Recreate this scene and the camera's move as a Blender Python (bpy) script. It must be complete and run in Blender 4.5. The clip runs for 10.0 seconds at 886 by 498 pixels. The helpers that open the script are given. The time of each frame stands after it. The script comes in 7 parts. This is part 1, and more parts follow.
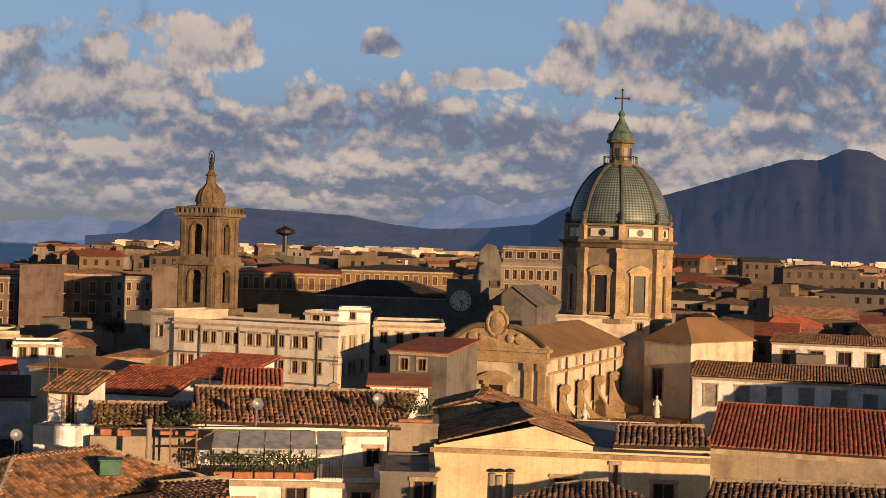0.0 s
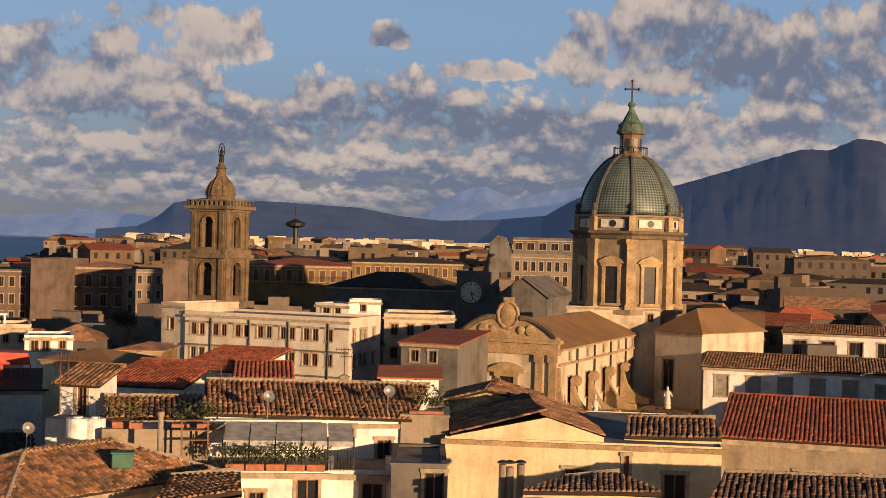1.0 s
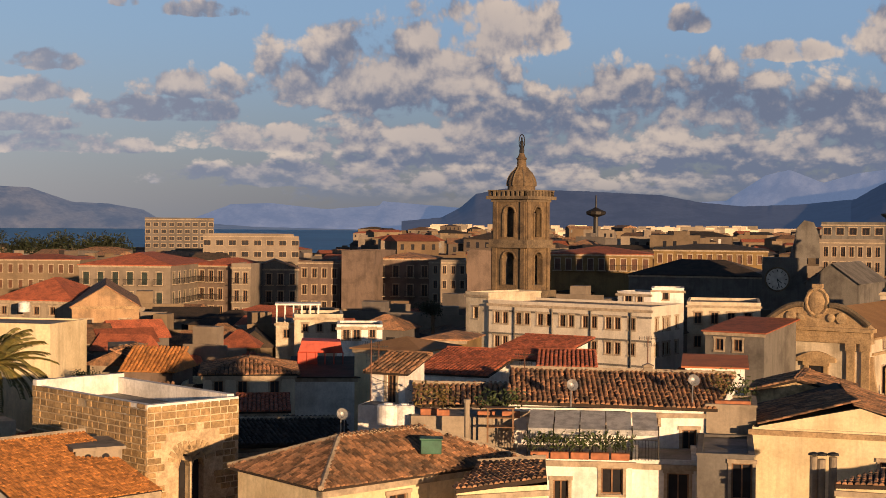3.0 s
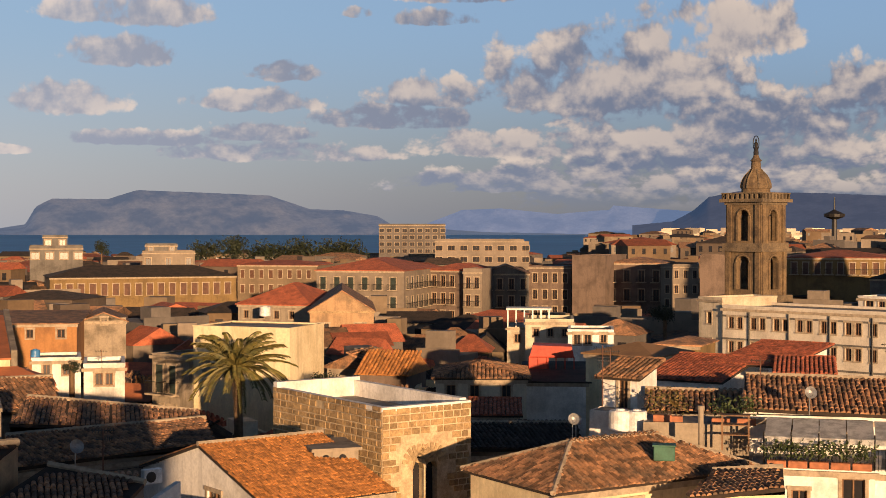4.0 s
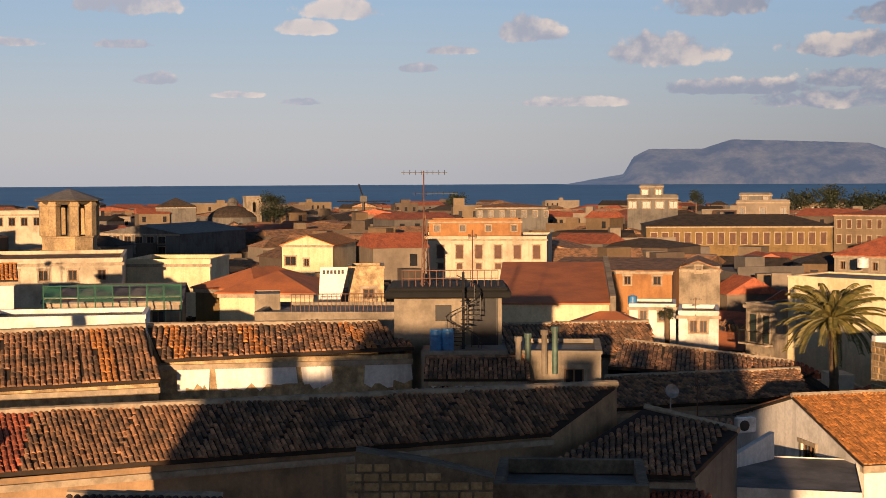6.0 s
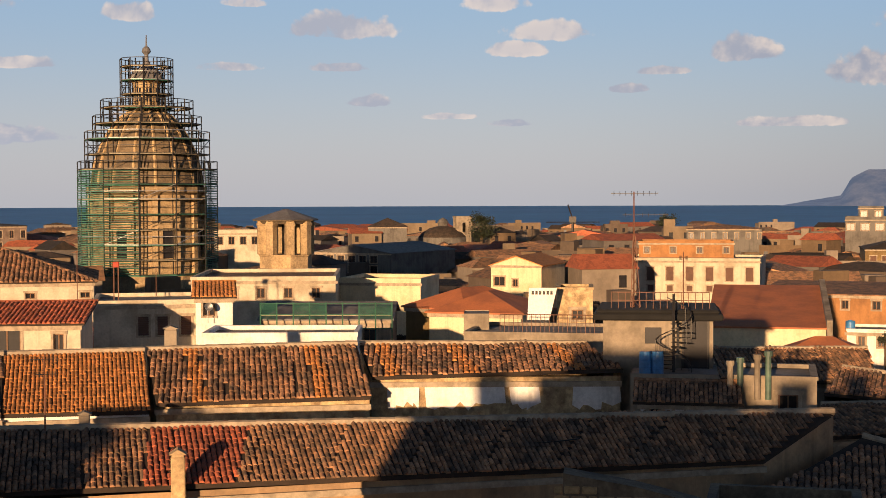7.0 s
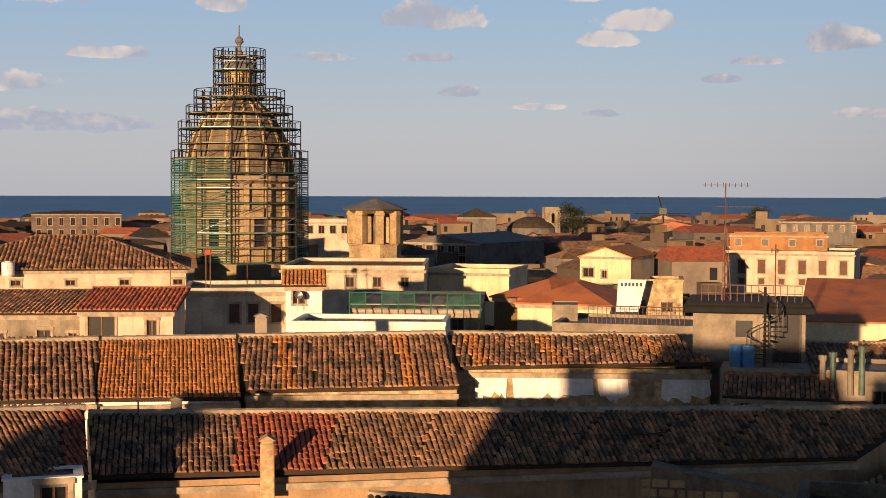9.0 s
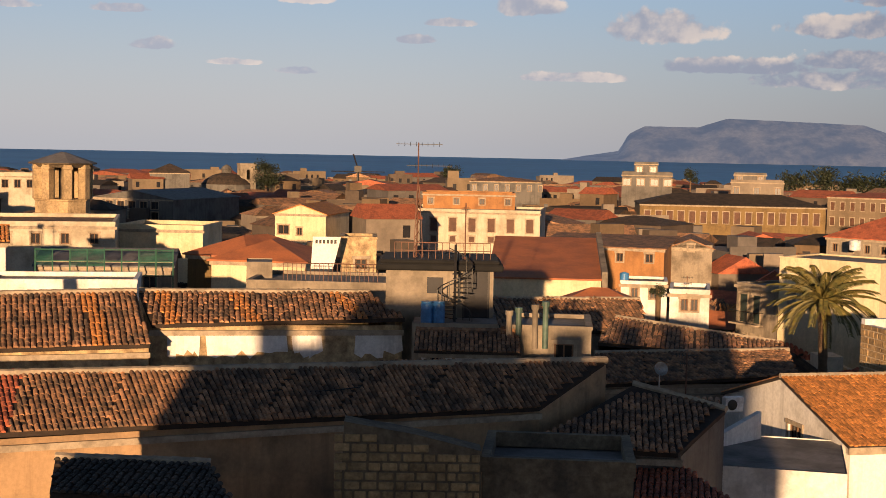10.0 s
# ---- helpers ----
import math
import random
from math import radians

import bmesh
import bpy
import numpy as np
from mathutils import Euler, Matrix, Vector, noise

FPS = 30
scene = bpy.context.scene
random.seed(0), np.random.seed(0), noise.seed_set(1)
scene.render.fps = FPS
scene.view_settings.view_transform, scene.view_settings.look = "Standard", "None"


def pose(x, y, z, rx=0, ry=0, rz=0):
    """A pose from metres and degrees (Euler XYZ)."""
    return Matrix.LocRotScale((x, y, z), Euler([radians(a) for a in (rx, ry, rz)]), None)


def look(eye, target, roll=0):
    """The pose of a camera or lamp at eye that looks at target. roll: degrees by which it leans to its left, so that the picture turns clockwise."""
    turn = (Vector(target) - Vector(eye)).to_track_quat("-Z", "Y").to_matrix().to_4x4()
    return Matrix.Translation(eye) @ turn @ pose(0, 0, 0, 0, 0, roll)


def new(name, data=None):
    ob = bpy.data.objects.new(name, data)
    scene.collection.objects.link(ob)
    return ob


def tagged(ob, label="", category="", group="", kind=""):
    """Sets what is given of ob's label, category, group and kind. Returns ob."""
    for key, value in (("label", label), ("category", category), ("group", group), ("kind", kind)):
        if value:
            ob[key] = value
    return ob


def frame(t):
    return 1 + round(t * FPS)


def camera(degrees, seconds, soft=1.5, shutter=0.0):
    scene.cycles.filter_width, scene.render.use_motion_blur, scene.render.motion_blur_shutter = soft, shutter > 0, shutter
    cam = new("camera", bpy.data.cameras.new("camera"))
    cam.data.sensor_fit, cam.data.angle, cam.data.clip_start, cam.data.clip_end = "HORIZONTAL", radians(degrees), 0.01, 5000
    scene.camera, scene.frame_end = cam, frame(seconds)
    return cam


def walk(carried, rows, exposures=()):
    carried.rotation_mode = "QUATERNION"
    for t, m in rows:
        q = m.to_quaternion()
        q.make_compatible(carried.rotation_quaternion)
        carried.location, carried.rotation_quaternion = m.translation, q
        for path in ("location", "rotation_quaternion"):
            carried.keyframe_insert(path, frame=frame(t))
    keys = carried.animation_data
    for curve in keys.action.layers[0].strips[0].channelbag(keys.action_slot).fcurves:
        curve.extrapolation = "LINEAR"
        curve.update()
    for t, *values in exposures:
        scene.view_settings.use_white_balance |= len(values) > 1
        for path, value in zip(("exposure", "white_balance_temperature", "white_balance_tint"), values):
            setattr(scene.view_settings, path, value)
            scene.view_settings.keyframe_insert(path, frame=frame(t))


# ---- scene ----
# The camera turns on a roof terrace high over the old town; azimuths run clockwise from +y.
EYE = 26.0
ARM = 0.12
cam = camera(34.6, 10.0, soft=0.5)
TURNS = [
    (0.0, 4.45, -0.05, -1.73),
    (0.5, 4.40, -0.11, -1.67),
    (1.0, 4.86, -0.39, -1.48),
    (1.5, 6.50, -0.61, -1.49),
    (2.0, 8.36, -0.79, -1.39),
    (2.5, 10.57, -1.08, -1.35),
    (2.7, 13.21, -1.17, -0.92),
    (3.8, 24.35, -0.72, -0.20),
    (4.0, 26.17, -0.90, -0.04),
    (4.5, 31.66, -1.51, -0.03),
    (5.0, 38.49, -2.15, 0.18),
    (5.5, 44.28, -2.62, 0.23),
    (6.0, 49.75, -2.89, 0.30),
    (6.2, 51.74, -2.66, 0.33),
    (7.3, 59.86, -2.10, 0.03),
    (7.5, 60.74, -2.23, -0.08),
    (8.0, 61.96, -2.07, 0.12),
    (8.5, 62.66, -2.05, 0.19),
    (9.0, 61.74, -2.41, -0.16),
    (9.5, 55.86, -2.94, -0.57),
    (10.0, 49.55, -4.00, -1.13),
]
walk(cam, [(t, pose(-ARM * math.sin(radians(yaw)), ARM * math.cos(radians(yaw)), EYE, 90 + pitch, roll, yaw))
           for t, yaw, pitch, roll in TURNS], exposures=[(0.0, 0.57), (2.7, 0.57), (4.5, 0.69), (10.0, 0.69)])

# ---- sky and sun ----
SUN_AZ, SUN_EL = 138.0, 5.8
world = bpy.data.worlds.new("sky")
scene.world = world
world.use_nodes = True
wn, wl = world.node_tree.nodes, world.node_tree.links
wn.clear()


def wmath(op, a, b=0.0, c=0.0):
    n = wn.new("ShaderNodeMath")
    n.operation = op
    for i, v in enumerate((a, b, c)):
        if isinstance(v, (int, float)):
            n.inputs[i].default_value = v
        else:
            wl.new(v, n.inputs[i])
    return n.outputs[0]


def wmap(v, a0, a1, b0=0.0, b1=1.0):
    n = wn.new("ShaderNodeMapRange")
    n.interpolation_type = "SMOOTHSTEP"
    wl.new(v, n.inputs[0])
    for i, q in enumerate((a0, a1, b0, b1)):
        n.inputs[i + 1].default_value = q
    return n.outputs[0]


def wmix(f, a, b):
    n = wn.new("ShaderNodeMix")
    n.data_type = "RGBA"
    for s, v in ((0, f), (6, a), (7, b)):
        if isinstance(v, (int, float)):
            n.inputs[s].default_value = v
        elif isinstance(v, tuple):
            n.inputs[s].default_value = (*v, 1)
        else:
            wl.new(v, n.inputs[s])
    return n.outputs[2]


def wnoise(vec, scale, detail, rough, dist=0.0):
    n = wn.new("ShaderNodeTexNoise")
    n.inputs["Scale"].default_value, n.inputs["Detail"].default_value = scale, detail
    n.inputs["Roughness"].default_value, n.inputs["Distortion"].default_value = rough, dist
    wl.new(vec, n.inputs["Vector"])
    return n.outputs[0]


def wvec(x, y, z):
    n = wn.new("ShaderNodeCombineXYZ")
    for i, v in enumerate((x, y, z)):
        if isinstance(v, (int, float)):
            n.inputs[i].default_value = v
        else:
            wl.new(v, n.inputs[i])
    return n.outputs[0]


tc = wn.new("ShaderNodeTexCoord")
sp = wn.new("ShaderNodeSeparateXYZ")
wl.new(tc.outputs["Generated"], sp.inputs[0])
s_az = wmath("ARCTAN2", sp.outputs[0], sp.outputs[1])
s_el = wmath("MAXIMUM", wmath("ARCSINE", sp.outputs[2]), 0.0)
nishita = wn.new("ShaderNodeTexSky")
nishita.sky_type = "NISHITA"
nishita.sun_disc = False
nishita.sun_elevation, nishita.sun_rotation = radians(SUN_EL), radians(SUN_AZ)
nishita.air_density, nishita.dust_density = 1.0, 1.0
dim = wn.new("ShaderNodeVectorMath")
dim.operation = "SCALE"
wl.new(nishita.outputs[0], dim.inputs[0])
dim.inputs["Scale"].default_value = 0.10
# haze at the horizon up to pale blue
side = wmap(s_az, radians(-58), radians(-12))          # 0 over the sea, 1 inland
low = wmix(side, (0.58, 0.59, 0.66), (0.165, 0.195, 0.265))
high = wmix(side, (0.34, 0.50, 0.74), (0.25, 0.41, 0.68))
grad = wmix(wmap(s_el, 0.0, 0.15), low, high)
clear = wmix(0.25, grad, dim.outputs[0])
# broken cloud: single heaps over the sea, a joined mass inland; each is (azimuth, elevation of its base, half width, height) in degrees
SEA_HEAPS = [(-77.5, 7.2, 3.6, 1.3), (-70.5, 7.0, 1.4, 0.7), (-62.4, 6.4, 2.9, 0.95), (-55.8, 7.5, 1.8, 0.9), (-53.9, 6.3, 2.4, 0.8), (-55.2, 5.7, 1.6, 0.6),
             (-46.4, 5.4, 1.9, 0.95), (-75.3, 5.1, 2.8, 0.4), (-67.0, 5.1, 2.0, 0.35), (-62.3, 5.1, 1.7, 0.35), (-61.2, 3.7, 1.2, 0.45), (-78.7, 3.8, 2.4, 0.7),
             (-77.0, 2.2, 5.5, 0.8), (-50.7, 4.2, 1.1, 0.35), (-49.3, 4.9, 1.5, 0.35), (-66.0, 7.6, 1.5, 0.4), (-58.0, 3.2, 1.3, 0.25), (-70.5, 3.2, 1.2, 0.25), (-55.5, 2.9, 1.2, 0.3)]
BAY_HEAPS = [(-40.9, 4.4, 3.2, 1.25), (-38.6, 7.9, 4.6, 1.1), (-39.4, 6.3, 3.4, 1.1), (-38.0, 3.2, 4.2, 0.6), (-33.5, 3.4, 3.2, 0.7), (-32.7, 5.8, 2.3, 0.8), (-33.6, 4.6, 3.8, 0.9),
             (-26.4, 4.8, 3.3, 1.3), (-28.0, 3.9, 5.2, 1.0), (-32.2, 2.6, 6.5, 0.8), (-23.0, 2.8, 7.0, 1.2), (-29.6, 8.3, 0.9, 0.5), (-26.5, 8.0, 2.4, 0.7), (-44.6, 2.8, 3.0, 0.4)]
LAND_HEAPS = [(-19.0, 4.3, 7.5, 3.6), (-15.8, 6.6, 5.0, 2.4), (-15.0, 2.4, 9.5, 2.4), (-7.5, 3.6, 8.0, 2.9), (1.0, 2.2, 15.0, 3.2), (4.5, 6.0, 7.5, 4.2), (14.0, 4.5, 11.0, 5.5),
              (-7.2, 7.6, 1.2, 1.0), (-25.5, 8.9, 3.2, 0.8), (-3.2, 6.4, 2.4, 0.9), (-11.0, 9.6, 3.0, 0.7), (-22.0, 1.4, 9.0, 1.0)]
az_d = wmath("MULTIPLY", s_az, 57.2958)
el_d = wmath("MULTIPLY", s_el, 57.2958)
spot = wvec(az_d, el_d, 0.0)


def vmath(op, a, b=None):
    n = wn.new("ShaderNodeVectorMath")
    n.operation = op
    for i, v in enumerate((a, b)):
        if isinstance(v, tuple):
            n.inputs[i].default_value = v
        elif v is not None:
            wl.new(v, n.inputs[i])
    return n.outputs["Value"] if op == "LENGTH" else n.outputs[0]


def heap_field(at):
    """How deep a direction lies in the nearest cloud: 1 at its heart, 0 at its edge. Bases are flatter than tops."""
    best = None
    for a, e, hw, h in SEA_HEAPS + BAY_HEAPS + LAND_HEAPS:
        v = vmath("MULTIPLY", vmath("SUBTRACT", at, (a, e + h * 0.3, 0.0)), (1 / hw, 1 / h, 1.0))
        q = wmath("SUBTRACT", 1.0, vmath("LENGTH", vmath("MAXIMUM", v, vmath("MULTIPLY", v, (1.0, -2.2, 1.0)))))
        best = q if best is None else wmath("MAXIMUM", best, q)
    return best


row = wmath("LOGARITHM", wmath("ADD", wmath("MULTIPLY", el_d, 0.33), 1.0), 2.718)


def puffs(lift):
    """Billows at two sizes, smaller and closer towards the horizon."""
    r = wmath("ADD", row, lift)
    soft_n = wnoise(wvec(wmath("MULTIPLY", az_d, 0.42), wmath("MULTIPLY", r, 5.2), 3.1), 1.0, 9.0, 0.58, 0.35)
    vo = wn.new("ShaderNodeTexVoronoi")
    vo.feature = "SMOOTH_F1"
    vo.inputs["Scale"].default_value, vo.inputs["Detail"].default_value, vo.inputs["Roughness"].default_value = 1.0, 3.0, 0.55
    vo.inputs["Smoothness"].default_value = 0.25
    wl.new(wvec(wmath("MULTIPLY", az_d, 0.95), wmath("MULTIPLY", r, 7.0), 1.7), vo.inputs["Vector"])
    return wmath("ADD", wmath("MULTIPLY", wmath("SUBTRACT", soft_n, 0.5), 1.45), wmath("MULTIPLY", wmath("SUBTRACT", 0.52, vo.outputs["Distance"]), 0.46))


field = heap_field(spot)
n0, n1 = puffs(0.0), puffs(0.07)
# inland a low bank fills the gaps between the heaps
bank = wmath("SUBTRACT", wmath("MULTIPLY", wmap(az_d, -30.0, -15.0), wmap(el_d, 8.5, 3.0, 0.0, 0.85)), 0.15)
body = wmath("MINIMUM", wmath("MULTIPLY", wmath("MAXIMUM", field, bank), 1.25), 0.60)
dens = wmath("ADD", body, n0)
above = wmath("ADD", body, n1)
mask = wmap(dens, 0.03, 0.30)
big = wnoise(wvec(wmath("MULTIPLY", az_d, 0.17), wmath("MULTIPLY", row, 4.6), 7.7), 1.0, 3.0, 0.5)
heart = wmap(field, 0.05, 0.75)
lit = wmap(wmath("ADD", wmath("MULTIPLY", wmath("SUBTRACT", dens, above), 0.6), wmath("MULTIPLY", wmath("SUBTRACT", big, 0.5), 1.1)), -0.18, 0.28)
cream = wmix(side, (0.74, 0.65, 0.61), (0.72, 0.59, 0.50))
slate = wmix(side, (0.42, 0.44, 0.52), (0.17, 0.20, 0.285))
cloud = wmix(wmath("MULTIPLY", lit, wmath("SUBTRACT", 1.0, wmath("MULTIPLY", heart, 0.30))), slate, cream)
cloud = wmix(wmap(s_el, 0.0, 0.05, 0.85, 0.0), cloud, low)
mask = wmath("MULTIPLY", mask, wmap(s_el, 0.004, 0.03))
skycol = wmix(mask, clear, cloud)
# the sky darkens towards the zenith
skycol = wmix(wmap(s_el, 0.175, 0.50, 0.0, 0.95), skycol, (0.02, 0.035, 0.07))
bg = wn.new("ShaderNodeBackground")
wl.new(skycol, bg.inputs[0])
bg.inputs[1].default_value = 0.62
wo = wn.new("ShaderNodeOutputWorld")
wl.new(bg.outputs[0], wo.inputs[0])

sun_data = bpy.data.lights.new("sun", "SUN")
sun_data.energy, sun_data.angle, sun_data.color = 5.0, radians(0.6), (1.0, 0.625, 0.335)
sun = new("sun", sun_data)
sun.matrix_world = look((0, 0, 0), (-math.sin(radians(SUN_AZ)), -math.cos(radians(SUN_AZ)), -math.tan(radians(SUN_EL))))

# ---- materials ----
def surface(name, col, rough=0.85, vary=0.35, scale=0.6, fine=9.0, bump=0.15, col2=None, streak=0.0, island=0.0, metal=0.0, obj=0.0, edge=(0.42, 0.62), grit=0.16):
    """A matt surface: patches at one scale, grain at another, streaks that run down, and a tint per piece."""
    m = bpy.data.materials.new(name)
    m.use_nodes = True
    nt = m.node_tree
    nd, ln = nt.nodes, nt.links
    p = nd["Principled BSDF"]
    p.inputs["Roughness"].default_value, p.inputs["Metallic"].default_value = rough, metal
    geo = nd.new("ShaderNodeNewGeometry")
    dark = tuple(c * (1 - vary) for c in col) if col2 is None else col2

    def tex(sc, detail, r, vec=None):
        n = nd.new("ShaderNodeTexNoise")
        n.inputs["Scale"].default_value, n.inputs["Detail"].default_value, n.inputs["Roughness"].default_value = sc, detail, r
        ln.new(vec or geo.outputs["Position"], n.inputs["Vector"])
        return n.outputs[0]

    def rng(v, a, b, c=0.0, d=1.0):
        n = nd.new("ShaderNodeMapRange")
        ln.new(v, n.inputs[0])
        for i, q in enumerate((a, b, c, d)):
            n.inputs[i + 1].default_value = q
        return n.outputs[0]

    def mix(f, a, b, mode="MIX"):
        n = nd.new("ShaderNodeMix")
        n.data_type, n.blend_type = "RGBA", mode
        for s, v in ((0, f), (6, a), (7, b)):
            if isinstance(v, (int, float)):
                n.inputs[s].default_value = v
            elif isinstance(v, tuple):
                n.inputs[s].default_value = (*v, 1)
            else:
                ln.new(v, n.inputs[s])
        return n.outputs[2]

    c = mix(rng(tex(scale, 5, 0.62), edge[0], edge[1]), tuple(col), dark)
    grain = tex(fine, 4, 0.7)
    c = mix(1.0, c, mix(rng(grain, 0.3, 0.7), (1 - grit, 1 - grit, 1 - grit), (1 + grit * 0.6, 1 + grit * 0.6, 1 + grit * 0.6)), "MULTIPLY")
    if streak:
        mp = nd.new("ShaderNodeMapping")
        mp.inputs["Scale"].default_value = (1.6, 1.6, 0.12)
        ln.new(geo.outputs["Position"], mp.inputs["Vector"])
        c = mix(rng(tex(1.0, 6, 0.7, mp.outputs[0]), 0.50, 0.72, 0, streak), c, tuple(q * 0.42 for q in col))
    if island:
        c = mix(1.0, c, mix(rng(geo.outputs["Random Per Island"], 0, 1), (1 - island, 1 - island, 1 - island), (1 + island, 1 + island * 0.9, 1 + island * 0.8)), "MULTIPLY")
    if obj:
        oi = nd.new("ShaderNodeObjectInfo")
        c = mix(1.0, c, mix(oi.outputs["Random"], (1 - obj, 1 - obj, 1 - obj), (1 + obj, 1 + obj * 0.9, 1 + obj * 0.8)), "MULTIPLY")
    ln.new(c, p.inputs["Base Color"])
    if bump:
        b = nd.new("ShaderNodeBump")
        b.inputs["Strength"].default_value, b.inputs["Distance"].default_value = bump, 0.05
        ln.new(grain, b.inputs["Height"])
        ln.new(b.outputs[0], p.inputs["Normal"])
    return m


TILE = surface("old clay tiles", (0.368, 0.195, 0.101), 0.9, scale=1.1, fine=6, col2=(0.141, 0.093, 0.061), island=0.55, bump=0.3, grit=0.42)
# Dark tiles; their colour also serves where a roof only lies in shade.
TILE_DK = surface("blackened and shaded clay tiles", (0.059, 0.041, 0.030), 0.9, scale=0.9, fine=6, col2=(0.024, 0.020, 0.016), island=0.6, bump=0.3, grit=0.42)
TILE_OR = surface("new orange clay tiles", (0.540, 0.233, 0.066), 0.85, scale=1.4, fine=6, col2=(0.388, 0.168, 0.053), island=0.35, bump=0.2, grit=0.42)
TILE_RED = surface("red clay tiles", (0.40, 0.115, 0.055), 0.85, scale=1.0, fine=6, col2=(0.25, 0.075, 0.040), island=0.4, bump=0.2, grit=0.42)
# Near-black, so the channels between cover tiles have their shade painted in.
BED = surface("roof bed", (0.044, 0.029, 0.020), 0.95, scale=1.0, fine=8, grit=0.42)
RED_FLAT = surface("red membrane roof", (0.46, 0.155, 0.060), 0.8, scale=0.5, fine=7, col2=(0.33, 0.115, 0.052))
BROWN_FLAT = surface("brown sheet roof", (0.277, 0.160, 0.072), 0.8, scale=0.3, fine=5, col2=(0.218, 0.120, 0.054))
GREY_FLAT = surface("grey concrete roof", (0.252, 0.238, 0.224), 0.9, scale=0.5, fine=6, col2=(0.140, 0.133, 0.126))
MORTAR = surface("lime mortar", (0.416, 0.336, 0.240), 0.9, scale=2.0, fine=9)
WHITE = surface("white plaster", (0.827, 0.796, 0.745), 0.85, scale=0.4, fine=6, col2=(0.519, 0.489, 0.443), streak=0.47, edge=(0.46, 0.66))
CREAM = surface("cream plaster", (0.588, 0.509, 0.381), 0.85, scale=0.35, fine=6, col2=(0.365, 0.306, 0.217), streak=0.52, edge=(0.46, 0.66))
YELLOW = surface("yellow plaster", (0.74, 0.62, 0.40), 0.85, scale=0.3, fine=6, col2=(0.56, 0.45, 0.27), streak=0.47, edge=(0.46, 0.66))
# Ochre is toned down in colour for the cloud shade over the middle town.
OCHRE = surface("ochre plaster", (0.213, 0.139, 0.054), 0.85, scale=0.4, fine=6, col2=(0.130, 0.083, 0.034), streak=0.52, edge=(0.46, 0.66))
ORANGE = surface("orange plaster", (0.369, 0.175, 0.062), 0.85, scale=0.4, fine=6, col2=(0.227, 0.108, 0.042), streak=0.52, edge=(0.46, 0.66))
PEACH = surface("peeling peach plaster", (0.422, 0.272, 0.150), 0.9, scale=0.5, fine=7, col2=(0.221, 0.151, 0.090), streak=0.62, edge=(0.46, 0.66))
OLD = surface("weathered plaster", (0.307, 0.254, 0.189), 0.9, scale=0.45, fine=6, col2=(0.144, 0.118, 0.087), streak=0.72, bump=0.3, edge=(0.46, 0.66))
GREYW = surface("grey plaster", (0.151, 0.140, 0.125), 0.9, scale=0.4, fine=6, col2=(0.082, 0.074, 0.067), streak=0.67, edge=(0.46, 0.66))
# Pink is darkened in colour for the same cloud shade.
PINK = surface("shaded pink plaster", (0.170, 0.123, 0.097), 0.9, scale=0.4, fine=6, col2=(0.098, 0.071, 0.056), streak=0.57, edge=(0.46, 0.66))
STONE = surface("golden limestone", (0.464, 0.338, 0.187), 0.9, scale=0.7, fine=5, col2=(0.302, 0.217, 0.121), streak=0.35, bump=0.4, obj=0.18, grit=0.42)
# Drum plaster and tower stone are coloured darker to imitate a cloud's shadow.
DRUM = surface("shaded cream plaster", (0.274, 0.216, 0.144), 0.9, scale=0.5, fine=5, col2=(0.187, 0.144, 0.095), streak=0.5)
STONE_TW = surface("shaded tower limestone", (0.194, 0.133, 0.072), 0.9, scale=0.6, fine=4, col2=(0.094, 0.065, 0.040), streak=0.5, bump=0.4, grit=0.42)
STONE_DK = surface("grimy limestone", (0.180, 0.135, 0.084), 0.9, scale=0.6, fine=5, col2=(0.090, 0.069, 0.048), streak=0.5, bump=0.4, obj=0.12, grit=0.42)
TOWER_ST = surface("brown tower ashlar", (0.40, 0.275, 0.135), 0.92, scale=1.1, fine=6, col2=(0.26, 0.175, 0.088), bump=0.5, obj=0.22, grit=0.4)
TOWER_MO = surface("pale tower mortar", (0.60, 0.47, 0.30), 0.95, scale=1.5, fine=7, col2=(0.42, 0.31, 0.19), grit=0.3)
SCHOOL_W = surface("greyed white render", (0.60, 0.54, 0.45), 0.85, scale=0.4, fine=6, col2=(0.45, 0.40, 0.33), streak=0.3, edge=(0.46, 0.66))
RUBBLE = surface("bare rubble wall", (0.540, 0.405, 0.225), 0.95, scale=1.6, fine=4, col2=(0.293, 0.203, 0.112), bump=0.6, grit=0.42)
TRIM_ST = surface("carved tuff trim", (0.42, 0.295, 0.16), 0.9, scale=0.8, fine=6, col2=(0.29, 0.20, 0.11), streak=0.3, grit=0.42)
GLASS = surface("dark window glass", (0.028, 0.027, 0.03), 0.18, scale=0.6, fine=3, bump=0.0)
SHUT_BR = surface("brown shutters", (0.13, 0.06, 0.035), 0.6, scale=1.0, fine=8)
SHUT_GR = surface("green shutters", (0.035, 0.05, 0.04), 0.6, scale=1.0, fine=8)
SHUT_GY = surface("grey shutters", (0.34, 0.30, 0.26), 0.6, scale=1.0, fine=8)
IRON = surface("painted iron", (0.035, 0.032, 0.03), 0.5, scale=2, fine=12, metal=0.4)
RUST = surface("rusty iron", (0.16, 0.07, 0.04), 0.7, scale=2, fine=12)
GALV = surface("galvanised steel", (0.42, 0.42, 0.42), 0.45, scale=2, fine=12, metal=0.6)
WHITE_P = surface("white plastic", (0.78, 0.77, 0.75), 0.4, scale=2, fine=12)
PVC = surface("grey pvc pipe", (0.30, 0.29, 0.28), 0.5, scale=2, fine=12)
